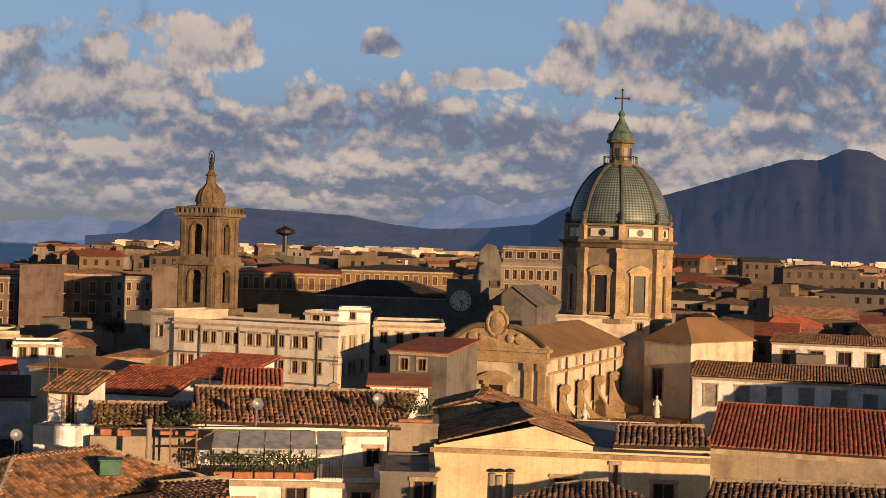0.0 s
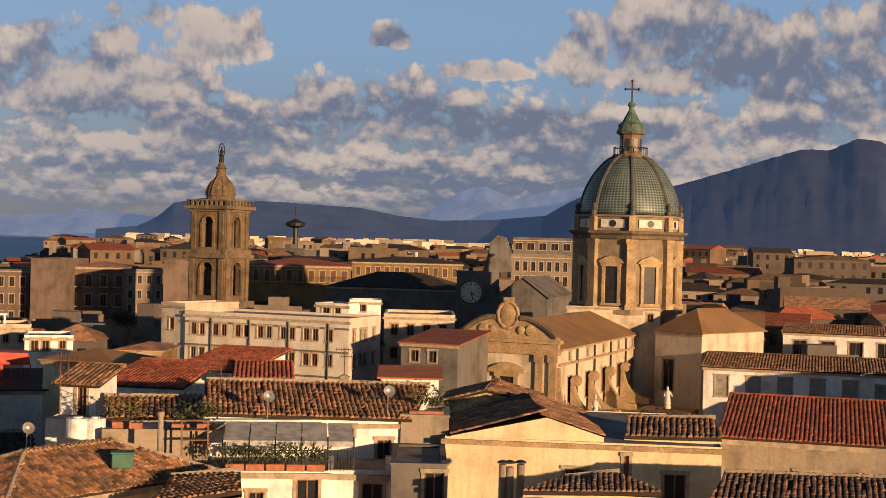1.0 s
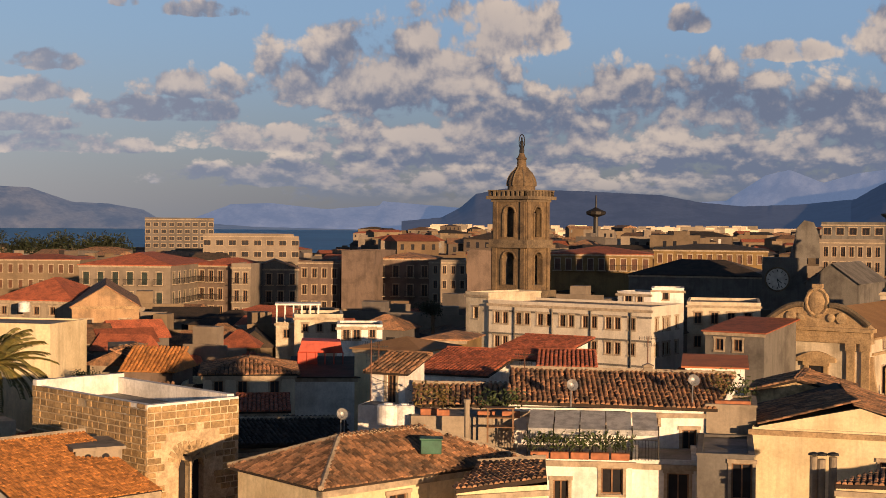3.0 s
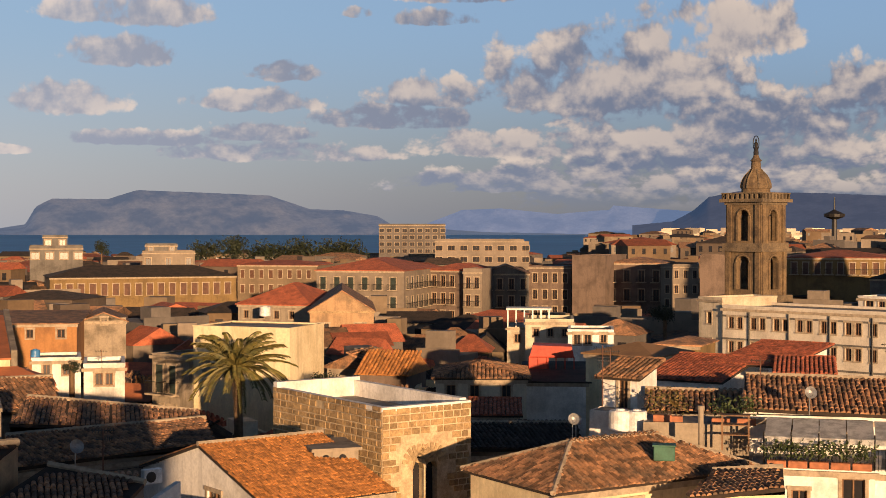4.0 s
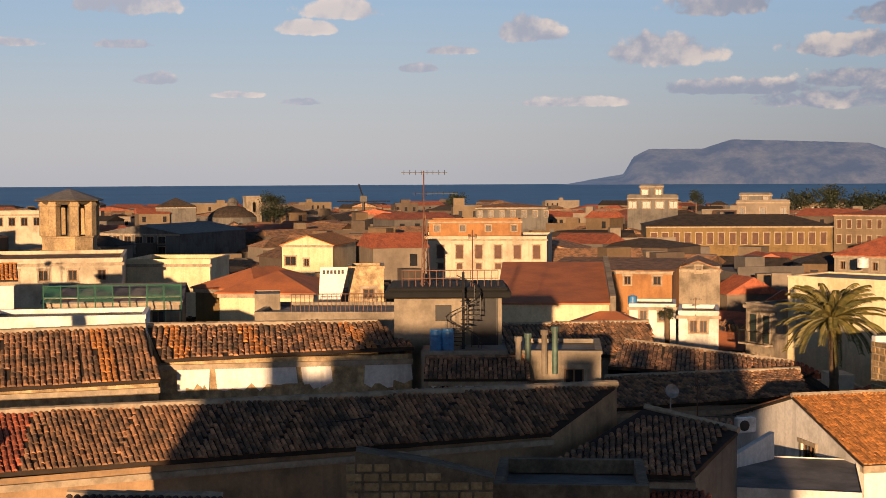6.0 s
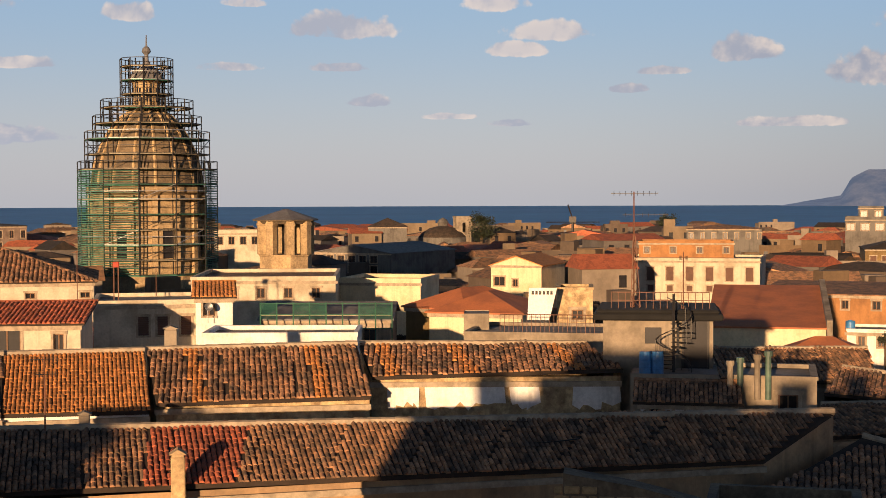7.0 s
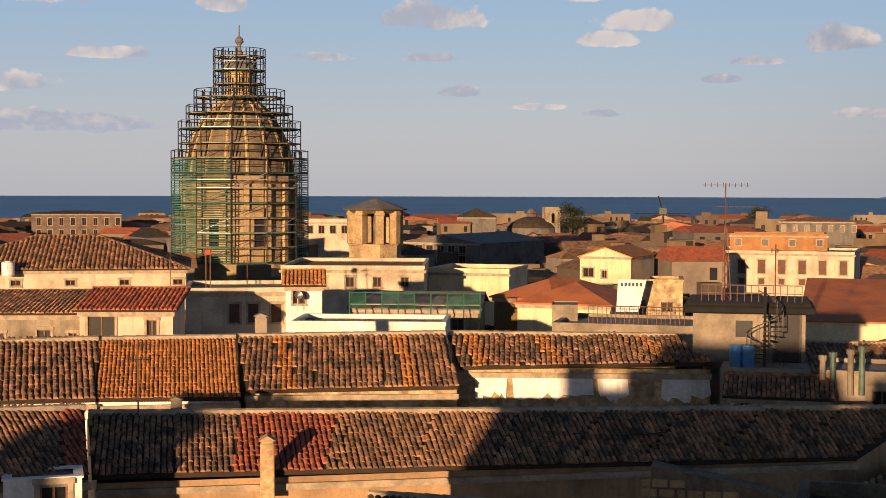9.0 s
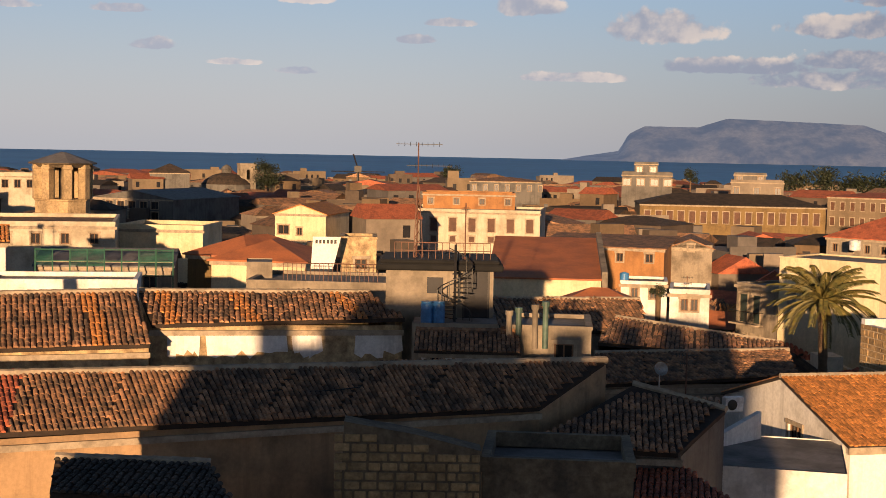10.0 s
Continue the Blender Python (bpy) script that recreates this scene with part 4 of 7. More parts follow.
arcp = [(wx - 1.9, e1 - 1.9)] + [(wx - 1.9 + i * 0.475, e1 - 1.55 + 0.65 * math.sin(i * math.pi / 8)) for i in range(9)] + [(wx + 1.9, e1 - 1.9)]
prism(wf, arcp, -0.45, -0.002)
fw = part("window", wf, TRIM_ST, church, "facade window under a curved pediment")
part("pane", boxes((wx - 0.75, wx + 0.75, -0.12, -0.004, e1 - 5.2, e1 - 2.3)), GLASS, fw)
for s in (-1, 1):
    vl = bmesh.new()
    x0 = 0 if s < 0 else ch_w
    pr = [(x0, e1 - 7.6), (x0, e1 - 1.2)] + [(x0 + s * (0.3 + 2.2 * (1 - math.cos(t * math.pi / 16))), e1 - 1.2 - 5.6 * math.sin(t * math.pi / 16)) for t in range(9)] + [(x0 + s * 2.6, e1 - 7.6)]
    prism(vl, pr, 0.05, 0.5)
    part("volute", vl, TRIM_ST, church, "sweeping side scroll of the facade")
part("facade_base", boxes((-3.2, ch_w + 3.2, -0.5, 0.58, 0, e1 - 7.602)), TRIM_ST, church)
# transept end and chapel blocks under the dome
t_top = 16.19
house("cream transept of the church with a tall dark window", (10.8, 165.65), (15.67, 161.24), 12, t_top, CREAM, roof="hip", rise=2.6, tile=BROWN_FLAT, detail=0, front=[(1.2, 2.7, -6.8, -3.2)], name="church_transept", category="church wing")
house("cream drum base of the church under the dome", (0.58, 169.0), (11.5, 168.61), 14, 18.55, CREAM, parapet=0, name="church_crossing", category="church wing", front=[(9.4, 10.1, -1.6, -0.7)])
house("plain chapel beside the transept with a brown roof", (18.7, 191.09), (26.37, 190.18), 10, 15.19, CREAM, roof="gable_along", rise=2.0, tile=BROWN_FLAT, detail=0, name="chapel", category="chapel", right=[(3, 4.5, -3.2, -1.2)])


def statue(label, p, z, h):
    """A robed stone figure on a plinth, one plain mesh."""
    bm = lathe(bmesh.new(), [(0.36, 0), (0.36, 0.25), (0.28, 0.26), (0.34, 0.5), (0.27, h * 0.5), (0.31, h * 0.68), (0.25, h * 0.78), (0.09, h * 0.83), (0.13, h * 0.88), (0.14, h * 0.94), (0.05, h)], 10)
    rod(bm, (0.25, 0, h * 0.74), (0.5, -0.15, h * 0.55), 0.08)
    rod(bm, (-0.25, 0, h * 0.74), (-0.35, -0.2, h * 0.55), 0.08)
    ob = part("statue", bm, MARBLE, None, m=facing(p, z))
    return tagged(ob, label, "statue")


zs1 = 8.1
part("aisle_roof", boxes((ch_w + 3.62, ch_w + 9.5, 0, 22, 0, zs1 - 0.02)), BROWN_FLAT, church)
statue("robed white stone statue on the church aisle", (3.45, 139.6), zs1, 3.2)
statue("small white stone statue on the aisle parapet", (11.17, 149.58), 9.0, 2.3)

# ---- bell tower ----
bt = thing("bell_tower", "weathered two-stage stone bell tower with a small dome", "bell tower", facing((-41.68, 169.96), 0, -35))
s = 2.55
y0, y1, y2 = 17.86, 23.55, 28.63
part("base", boxes((-s - 0.6, s + 0.6, -s - 0.6, s + 0.6, 0, y0)), STONE_DK, bt)


def arched_stage(parent, half, z0, z1, ow, oh, sill, material):
    """A square stage with one round-headed opening through each side."""
    n = 8
    for k in range(4):
        bm = bmesh.new()
        h = z1 - z0
        r = ow / 2
        arc = [(r * math.cos(math.pi * i / n), sill + oh - r + r * math.sin(math.pi * i / n)) for i in range(n + 1)]
        for d, rev in ((-half, False), (-half + 0.7, True)):
            A = lambda x, z: bm.verts.new((x, d, z0 + z))
            quads = [[(-half, 0), (half, 0), (half, sill), (-half, sill)], [(-half, sill), (-r, sill), (-r, arc[-1][1]), (-half, arc[-1][1])], [(r, sill), (half, sill), (half, arc[0][1]), (r, arc[0][1])]]
            quads.append([(half, arc[0][1]), (half, h), (-half, h), (-half, arc[-1][1])] + arc[::-1])
            for q in quads:
                bm.faces.new([A(*p) for p in (q if not rev else q[::-1])])
        loop = [(-r, sill), (r, sill)] + arc
        for (ax, az), (bx, bz) in zip(loop, loop[1:] + loop[:1]):
            if abs(ax - bx) + abs(az - bz) > 1e-5:
                poly(bm, [(ax, -half, z0 + az), (ax, -half + 0.7, z0 + az), (bx, -half + 0.7, z0 + bz), (bx, -half, z0 + bz)])
        part("arched_wall", bm, material, parent, m=Matrix.Rotation(k * math.pi / 2, 4, "Z"))
        tr = bmesh.new()
        for (ax, az), (bx, bz) in zip(arc, arc[1:]):
            rod(tr, (ax * 1.12, -half - 0.03, z0 + az + 0.08), (bx * 1.12, -half - 0.03, z0 + bz + 0.08), 0.15, 6)
        for q in (-1, 1):
            box(tr, q * half * 0.82 - 0.3, q * half * 0.82 + 0.3, -half - 0.2, -half + 0.05, z0, z1)
            box(tr, q * r * 1.12 - 0.16, q * r * 1.12 + 0.16, -half - 0.15, -half + 0.05, z0 + sill, z0 + arc[0][1])
        part("arch_trim", tr, material, parent, m=Matrix.Rotation(k * math.pi / 2, 4, "Z"))


arched_stage(bt, s, y0, y1 - 0.5, 1.75, 4.0, 0.7, STONE_TW)
part("cornice", boxes((-s - 0.5, s + 0.5, -s - 0.5, s + 0.5, y1 - 0.5, y1 - 0.1), (-s - 0.25, s + 0.25, -s - 0.25, s + 0.25, y1 - 0.098, y1 + 0.5)), STONE_DK, bt)
arched_stage(bt, s - 0.1, y1 + 0.5, y2, 1.55, 3.7, 0.3, STONE_TW)
part("top_cornice", boxes((-s - 0.1, s + 0.1, -s - 0.1, s + 0.1, y2, y2 + 0.3), (-s - 0.55, s + 0.55, -s - 0.55, s + 0.55, y2 + 0.302, y2 + 0.7)), STONE_DK, bt)
bal = bmesh.new()
for k in range(4):
    for i in range(9):
        x = -s - 0.2 + i * (2 * s + 0.4) / 8
        v = Matrix.Rotation(k * math.pi / 2, 4, "Z") @ Vector((x, -s - 0.2, 0))
        box(bal, v.x - 0.14, v.x + 0.14, v.y - 0.14, v.y + 0.14, y2 + 0.7, y2 + 1.3)
part("balustrade", bal, STONE_DK, bt)
part("coping", boxes((-s - 0.4, s + 0.4, -s - 0.4, -s, y2 + 1.302, y2 + 1.45), (-s - 0.4, s + 0.4, s, s + 0.4, y2 + 1.302, y2 + 1.45), (-s - 0.4, -s, -s, s, y2 + 1.302, y2 + 1.45), (s, s + 0.4, -s, s, y2 + 1.302, y2 + 1.45)), STONE_DK, bt)
cd = 30.42
cup = part("cupola", lathe(bmesh.new(), [(2.0, y2 + 0.7), (2.0, cd - 0.5), (1.75, cd - 0.4), (1.72, cd + 0.1), (1.8, cd + 0.2), (1.78, cd + 0.7), (1.62, cd + 1.2), (1.3, cd + 1.75), (0.85, cd + 2.2), (0.62, cd + 2.5), (0.55, cd + 3.4), (0.7, cd + 3.5), (0.45, cd + 3.8), (0.3, cd + 4.2)], 16), STONE_TW, bt, "ribbed stone cupola")
for i in range(8):
    a = i * math.pi / 4
    rb = bmesh.new()
    pr = [(1.8, cd + 0.2), (1.78, cd + 0.7), (1.62, cd + 1.2), (1.3, cd + 1.75), (0.85, cd + 2.2), (0.62, cd + 2.5)]
    for (r0, q0), (r1, q1) in zip(pr, pr[1:]):
        rod(rb, (r0 * math.cos(a), r0 * math.sin(a), q0), (r1 * math.cos(a), r1 * math.sin(a), q1), 0.1, 5)
    part("rib", rb, STONE_DK, cup)
stt = lathe(bmesh.new(), [(0.3, cd + 4.2), (0.32, cd + 4.5), (0.2, cd + 5.2), (0.24, cd + 5.6), (0.08, cd + 5.8), (0.12, cd + 6.0), (0.03, cd + 6.2)], 8)
for i in range(14):
    a, b = i * 2 * math.pi / 14, (i + 1) * 2 * math.pi / 14
    rod(stt, (0.42 * math.cos(a), 0, cd + 5.6 + 0.9 * math.sin(a)), (0.42 * math.cos(b), 0, cd + 5.6 + 0.9 * math.sin(b)), 0.06, 5)
part("finial_statue", stt, IRON, bt)
guard(-18, -10, 175, -2.5)
guard(-5, 12, 175, -6)

# ---- domed church in scaffolding ----
sd_p = (-178.39, 65.41)
sdome = thing("scaffolded_dome", "old stone dome and lantern wrapped in green netted scaffolding", "dome", facing(sd_p, 0, 8))
b0, b1 = 16.41, 27.64
tp = 37.71
part("drum", lathe(bmesh.new(), [(8.4, 0), (8.4, b0), (7.4, b0 + 0.1), (7.2, b0 + 3), (7.2, b1 - 1), (7.8, b1 - 0.7), (7.8, b1), (7.0, b1 + 0.1)], 16), STONE, sdome)
cv = [(1.9 + 5.2 * (1 - (i / 10) ** 1.9) ** 0.75 if i < 10 else 1.9, b1 + (tp - b1) * i / 10) for i in range(11)]
sh = part("dome_shell", lathe(bmesh.new(), cv, 32), STONE_DK, sdome, "ribbed ochre dome shell")
for i in range(16):
    a = i * math.pi / 8
    rb = bmesh.new()
    for (r0, q0), (r1, q1) in zip(cv, cv[1:]):
        rod(rb, (r0 * math.cos(a), r0 * math.sin(a), q0), (r1 * math.cos(a), r1 * math.sin(a), q1), 0.22, 5)
    part("rib", rb, STONE, sdome)
    if i % 2 == 0:
        rot = Matrix.Rotation(a + math.pi / 16, 4, "Z")
        wf = boxes((-1.1, -0.7, -7.55, -7.0, b0 + 2.2, b0 + 6.0), (0.7, 1.1, -7.55, -7.0, b0 + 2.2, b0 + 6.0), (-1.4, 1.4, -7.7, -7.0, b0 + 6.002, b0 + 6.5))
        prism(wf, [(-1.4, b0 + 6.52), (1.4, b0 + 6.52), (0.8, b0 + 7.1), (-0.8, b0 + 7.1)], -7.6, -7.0)
        w_ = part("window", wf, STONE, sdome, m=rot)
        part("pane", boxes((-0.7, 0.7, -7.3, -7.22, b0 + 2.2, b0 + 6.0)), GLASS, w_)
    part("pilaster", boxes((-0.35, 0.35, -7.65, -7.0, b0, b1 - 1)), STONE, sdome, m=Matrix.Rotation(a + math.pi / 16 + 0.17, 4, "Z"))
lc = 41.66
lan = part("lantern", lathe(bmesh.new(), [(2.1, tp - 0.2), (2.2, tp + 0.3), (1.75, tp + 0.5), (1.75, lc - 0.6), (2.2, lc - 0.3), (2.3, lc)], 8), STONE, sdome)
for i in range(8):
    part("pane", boxes((-0.3, 0.3, -1.72, -1.55, tp + 1.0, lc - 1.2)), GLASS, lan, m=Matrix.Rotation(i * math.pi / 4, 4, "Z"))
ft = 47.45
part("lantern_cap", lathe(bmesh.new(), [(2.35, lc), (2.1, lc + 0.5), (1.5, lc + 1.3), (0.6, lc + 1.8), (0.3, lc + 2.6), (0.25, lc + 3.2), (0.6, lc + 3.6), (0.5, lc + 4.0), (0.1, lc + 4.4), (0.07, ft)], 16), ROOFGREY, sdome, "dark lead lantern cap with a finial")
# scaffolding: standards, ledgers, planks and net, ring by ring
scaf = thing("scaffolding", "stepped steel scaffolding with planks and green netting round the dome", "scaffolding", facing(sd_p, 0, 8))
zz = lambda y: y
steps = [(9.0, 16.56, 29.96), (8.05, 29.96, 33.84), (7.0, 33.84, 35.85), (5.95, 35.85, 37.93), (3.4, 37.93, 43.29)]
NS = 12
for r, q0, q1 in steps:
    for ring, rr_ in ((0, r), (1, r - 1.1)):
        for i in range(NS):
            a = (i + 0.5) * 2 * math.pi / NS
            c_, s_ = math.cos(a), math.sin(a)
            part("standard", rod(bmesh.new(), (rr_ * c_, rr_ * s_, q0), (rr_ * c_, rr_ * s_, q1 + 1.0), 0.075, 5), IRON, scaf)
    k = max(1, round((q1 - q0) / 2.05))
    for j in range(k + 1):
        z = q0 + (q1 - q0) * j / k
        lmat = GALV if j % 3 == 2 else IRON
        for i in range(NS):
            pl = bmesh.new()
            a, b = (i + 0.5) * 2 * math.pi / NS, (i + 1.5) * 2 * math.pi / NS
            for hz in (0.0, 1.0):
                part("ledger", rod(bmesh.new(), (r * math.cos(a), r * math.sin(a), z + hz), (r * math.cos(b), r * math.sin(b), z + hz), 0.06, 4), lmat, scaf)
            if j < k and (i + j) % 2:
                part("brace", rod(bmesh.new(), (r * math.cos(a), r * math.sin(a), z), (r * math.cos(b), r * math.sin(b), z + (q1 - q0) / k), 0.045, 4), lmat, scaf)
            ri = r - 1.1
            v = [(q * math.cos(t), q * math.sin(t), z + h) for h in (-0.12, 0.06) for q, t in ((ri, a), (r - 0.08, a), (r - 0.08, b), (ri, b))]
            vv = [pl.verts.new(p) for p in v]
            for f in ((0, 1, 2, 3), (4, 7, 6, 5), (0, 4, 5, 1), (1, 5, 6, 2), (2, 6, 7, 3), (3, 7, 4, 0)):
                pl.faces.new([vv[x] for x in f])
            part("plank_deck", pl, PLANK if j % 2 else NET, scaf)
# netting panels as real open mesh on the flanks
for i in range(NS):
    a, b = (i + 0.5) * 2 * math.pi / NS, (i + 1.5) * 2 * math.pi / NS
    nb = bmesh.new()
    q0, q1 = steps[0][1], steps[0][2]
    rows_n = 44 if i in (7, 8, 9) else 60
    for j in range(rows_n):
        z = q0 + (q1 - q0) * j / rows_n
        rod(nb, (9.06 * math.cos(a), 9.06 * math.sin(a), z), (9.06 * math.cos(b), 9.06 * math.sin(b), z), 0.028 if i in (8, 9) else 0.05, 3)
    if i not in (8, 9):
        part("net", nb, NET, scaf)
    else:
        nb.free()
guard(-76, -64, 185, -2.6)

# ---- belvedere tower with pillars ----
bv = thing("belvedere", "octagonal stone belvedere with pillars under a grey slate cap", "tower", facing((-135.35, 64.66), 0, 10))
v0, v1 = 18.86, 23.75
part("base", lathe(bmesh.new(), [(3.3, 0), (3.3, v0 - 0.2), (2.9, v0)], 8, turn8), STONE, bv)
part("parapet_wall", lathe(bmesh.new(), [(2.75, v0), (2.75, v0 + 1.2), (2.85, v0 + 1.25), (2.85, v0 + 1.4)], 8, turn8), STONE, bv)
part("core", lathe(bmesh.new(), [(0.4, v0), (0.4, v1)], 8, turn8), STONE_DK, bv)
for i in range(8):
    a = turn8 + i * math.pi / 4
    part("pillar", boxes((-0.42, 0.42, -2.95, -2.1, v0 + 1.4, v1), (-0.5, 0.5, -3.02, -2.1, v1 - 0.5, v1 - 0.2), bevel=0.05), STONE, bv, m=Matrix.Rotation(a, 4, "Z"))
part("architrave", lathe(bmesh.new(), [(2.7, v1 - 0.3), (3.0, v1), (3.45, v1 + 0.05), (3.45, v1 + 0.15)], 8, turn8), STONE_DK, bv)
part("cap", lathe(bmesh.new(), [(3.6, v1 + 0.15), (1.6, v1 + 0.8), (0.2, v1 + 1.25)], 8, turn8), ROOFGREY, bv, "faceted grey slate cap")
guard(-69, -62, 150, -3.0)
# ---- near roofs, seaward side ----
lean_house("long old house under a blackened barrel-tile roof", (-45.53, 11.65, 16.74), (-37.55, 36.97, 16.48), (-38.46, 41.53, 17.73), (-49.92, 12.67, 18.0), PEACH, TILE, pitch=0.25, seed=3, strips=((0.17, 0.285, TILE_RED),))
lean_house("low house with a red-brown tiled roof and white dormer", (-42.29, 7.77, 17.6), (-42.65, 10.81, 17.34), (-46.56, 11.68, 18.74), (-46.22, 8.52, 18.89), OLD, TILE, pitch=0.25, seed=4, strips=((0.76, 1.0, TILE_RED),))
lean_house("old house with worn brown tiles beside a terrace", (-56.09, 10.13, 17.83), (-55.18, 14.28, 17.78), (-59.99, 15.64, 19.55), (-61.01, 11.05, 19.5), WHITE, TILE, pitch=0.30, seed=5)
lean_house("house with a flat orange-brown tile roof", (-55.38, 14.33, 17.75), (-53.71, 19.67, 17.67), (-58.56, 21.25, 19.5), (-60.19, 15.69, 19.51), WHITE, TILE_OR, pitch=0.22, seed=6)
lean_house("house with brown tiles and a bare rubble wall", (-54.37, 20.2, 17.83), (-50.95, 28.13, 17.92), (-55.44, 29.92, 19.55), (-58.81, 21.44, 19.49), RUBBLE, TILE, pitch=0.29, seed=7, strips=((0.17, 0.24, TILE_OR), (0.74, 0.82, TILE_OR)))
lean_house("long house with brown tiles and patchy white plaster", (-52.93, 29.31, 18.43), (-47.38, 38.43, 18.71), (-51.52, 39.63, 19.35), (-56.27, 30.49, 19.45), RUBBLE, TILE, pitch=0.29, seed=8, strips=((0.05, 0.12, TILE_OR), (0.36, 0.43, TILE_OR), (0.8, 0.86, TILE_OR)))

def chimney(label, p, z0, z1, w=0.55, material=OLD, pots=0):
    t = thing("chimney", label, "chimney", facing(p, z0))
    h = z1 - z0
    part("shaft", boxes((-w / 2, w / 2, -w / 2, w / 2, -0.6, h * 0.82), bevel=0.03), material, t)
    part("cowl", prism(boxes((-w * 0.42, w * 0.42, -w * 0.42, w * 0.42, h * 0.82 + 0.002, h * 0.88)), [(-w * 0.62, h * 0.88), (w * 0.62, h * 0.88), (0, h)], -w * 0.6, w * 0.6), material, t)
    return t


chimney("square stone chimney with a pointed cowl on the roof", (-43.45, 16.87), 16.5, 17.98, 0.46, STONE)

# kiosk-like roof house with black slab roof, mast and spiral stair
kh = thing("roof_house", "rounded grey stair house with a black slab roof", "house", facing((-47.2, 40.2)))
kb, kt = 18.03, 20.78
pr = [(-2.35, 0), (2.35, 0), (2.35, 3.0)] + [(2.35 - 4.7 * i / 8, 3.0 + 0.8 * math.sin(math.pi * i / 8)) for i in range(1, 8)] + [(-2.35, 3.0)]
bm = bmesh.new()
va = [bm.verts.new((x, y - 0.4 if abs(x) < 2 else y, 0)) for x, y in pr]
vb = [bm.verts.new((v.co.x, v.co.y, kt)) for v in va]
for i in range(len(va)):
    bm.faces.new((va[i], va[(i + 1) % len(va)], vb[(i + 1) % len(va)], vb[i]))
part("wall", bm, OLD, kh)
part("roof_slab", boxes((-2.75, 2.75, -0.8, 4.2, kt, kt + 0.28), (-2.6, 2.6, -0.65, 4.0, kt + 0.282, kt + 0.45), bevel=0.06), BLACK_M, kh, "black bitumen slab with a thick edge")
wd = part("window", boxes((-0.55, 0.15, -0.06, 0.02, kt - 1.05, kt - 0.35)), GLASS, kh)
dr = part("door", boxes((1.1, 2.1, -0.07, 0.02, kb + 0.5, kb + 2.75)), GLASS, kh, "dark glazed door")
part("frame", boxes((1.02, 1.1, -0.1, 0.02, kb + 0.5, kb + 2.8), (2.1, 2.18, -0.1, 0.02, kb + 0.5, kb + 2.8), (1.1, 2.1, -0.1, 0.02, kb + 2.75, kb + 2.83)), IRON, dr)
part("step", boxes((0.8, 2.4, -1.0, -0.02, kb - 0.2, kb + 0.25), (0.9, 2.3, -0.6, -0.02, kb + 0.252, kb + 0.5)), GREYW, kh)
rl = bmesh.new()
for i in range(15):
    x = -2.0 + i * 0.3
    rod(rl, (x, 0.2, kt + 0.45), (x, 0.2, kt + 1.15), 0.02, 4)
for z in (0.8, 1.15):
    rod(rl, (-2.0, 0.2, kt + z), (2.2, 0.2, kt + z), 0.025, 4)
part("railing", rl, RUST, kh)
sp_ = thing("spiral_stair", "rusty iron spiral stair beside the roof house", "stair", facing((-45.63, 39.73)))
part("newel", rod(bmesh.new(), (0, 0, kb), (0, 0, kt + 1.2), 0.06), IRON, sp_)
for i in range(15):
    a = i * 0.55
    part("tread", boxes((0, 0.75, -0.13, 0.13, 0, 0.04)), IRON, sp_, m=Matrix.Translation((0, 0, kb + i * 0.19)) @ Matrix.Rotation(a, 4, "Z"))
hr = bmesh.new()
for i in range(15):
    a, b = i * 0.55, (i + 1) * 0.55
    rod(hr, (0.75 * math.cos(a), 0.75 * math.sin(a), kb + 0.9 + i * 0.19), (0.75 * math.cos(b), 0.75 * math.sin(b), kb + 0.9 + (i + 1) * 0.19), 0.03, 4)
    rod(hr, (0.75 * math.cos(a), 0.75 * math.sin(a), kb + i * 0.19), (0.75 * math.cos(a), 0.75 * math.sin(a), kb + 0.9 + i * 0.19), 0.02, 4)
part("handrail", hr, IRON, sp_)


def mast(label, p, z0, z1, arms, lattice=True):
    t = thing("antenna_mast", label, "antenna", facing(p, z0))
    h = z1 - z0
    lt = bmesh.new()
    if lattice:
        k = int(h * 0.6 / 0.4)
        for j in range(3):
            a = j * 2.1
            rod(lt, (0.28 * math.cos(a), 0.28 * math.sin(a), 0), (0.06 * math.cos(a), 0.06 * math.sin(a), h * 0.62), 0.025, 4)
        for i in range(k):
            r0, r1 = 0.28 - 0.22 * i / k, 0.28 - 0.22 * (i + 1) / k
            for j in range(3):
                a, b = j * 2.1, (j + 1) * 2.1
                rod(lt, (r0 * math.cos(a), r0 * math.sin(a), h * 0.62 * i / k), (r1 * math.cos(b), r1 * math.sin(b), h * 0.62 * (i + 1) / k), 0.015, 3)
    rod(lt, (0, 0, 0), (0, 0, h), 0.03, 5)
    part("mast", lt, RUST, t)
    for z, x0, x1 in arms:
        am = bmesh.new()
        rod(am, (x0, 0, z * h), (x1, 0, z * h), 0.018, 4)
        for i in range(8):
            x = x0 + (x1 - x0) * (i + 0.5) / 8
            rod(am, (x, -0.25 + 0.02 * i, z * h), (x, 0.25 - 0.02 * i, z * h), 0.012, 3)
            rod(am, (x, 0, z * h - 0.1), (x, 0, z * h + 0.1), 0.012, 3)
        part("aerial", am, IRON, t)
    return t


mast("tall rusty lattice aerial mast with two aerials", (-48.63, 40.05), 21.2, 26.29, [(0.985, -1.0, 1.05), (0.8, -0.5, 1.5)])
mast("thin aerial pole on the black slab roof", (-46.49, 41.02), 20.95, 23.7, [(0.9, -0.2, 0.2)], False)


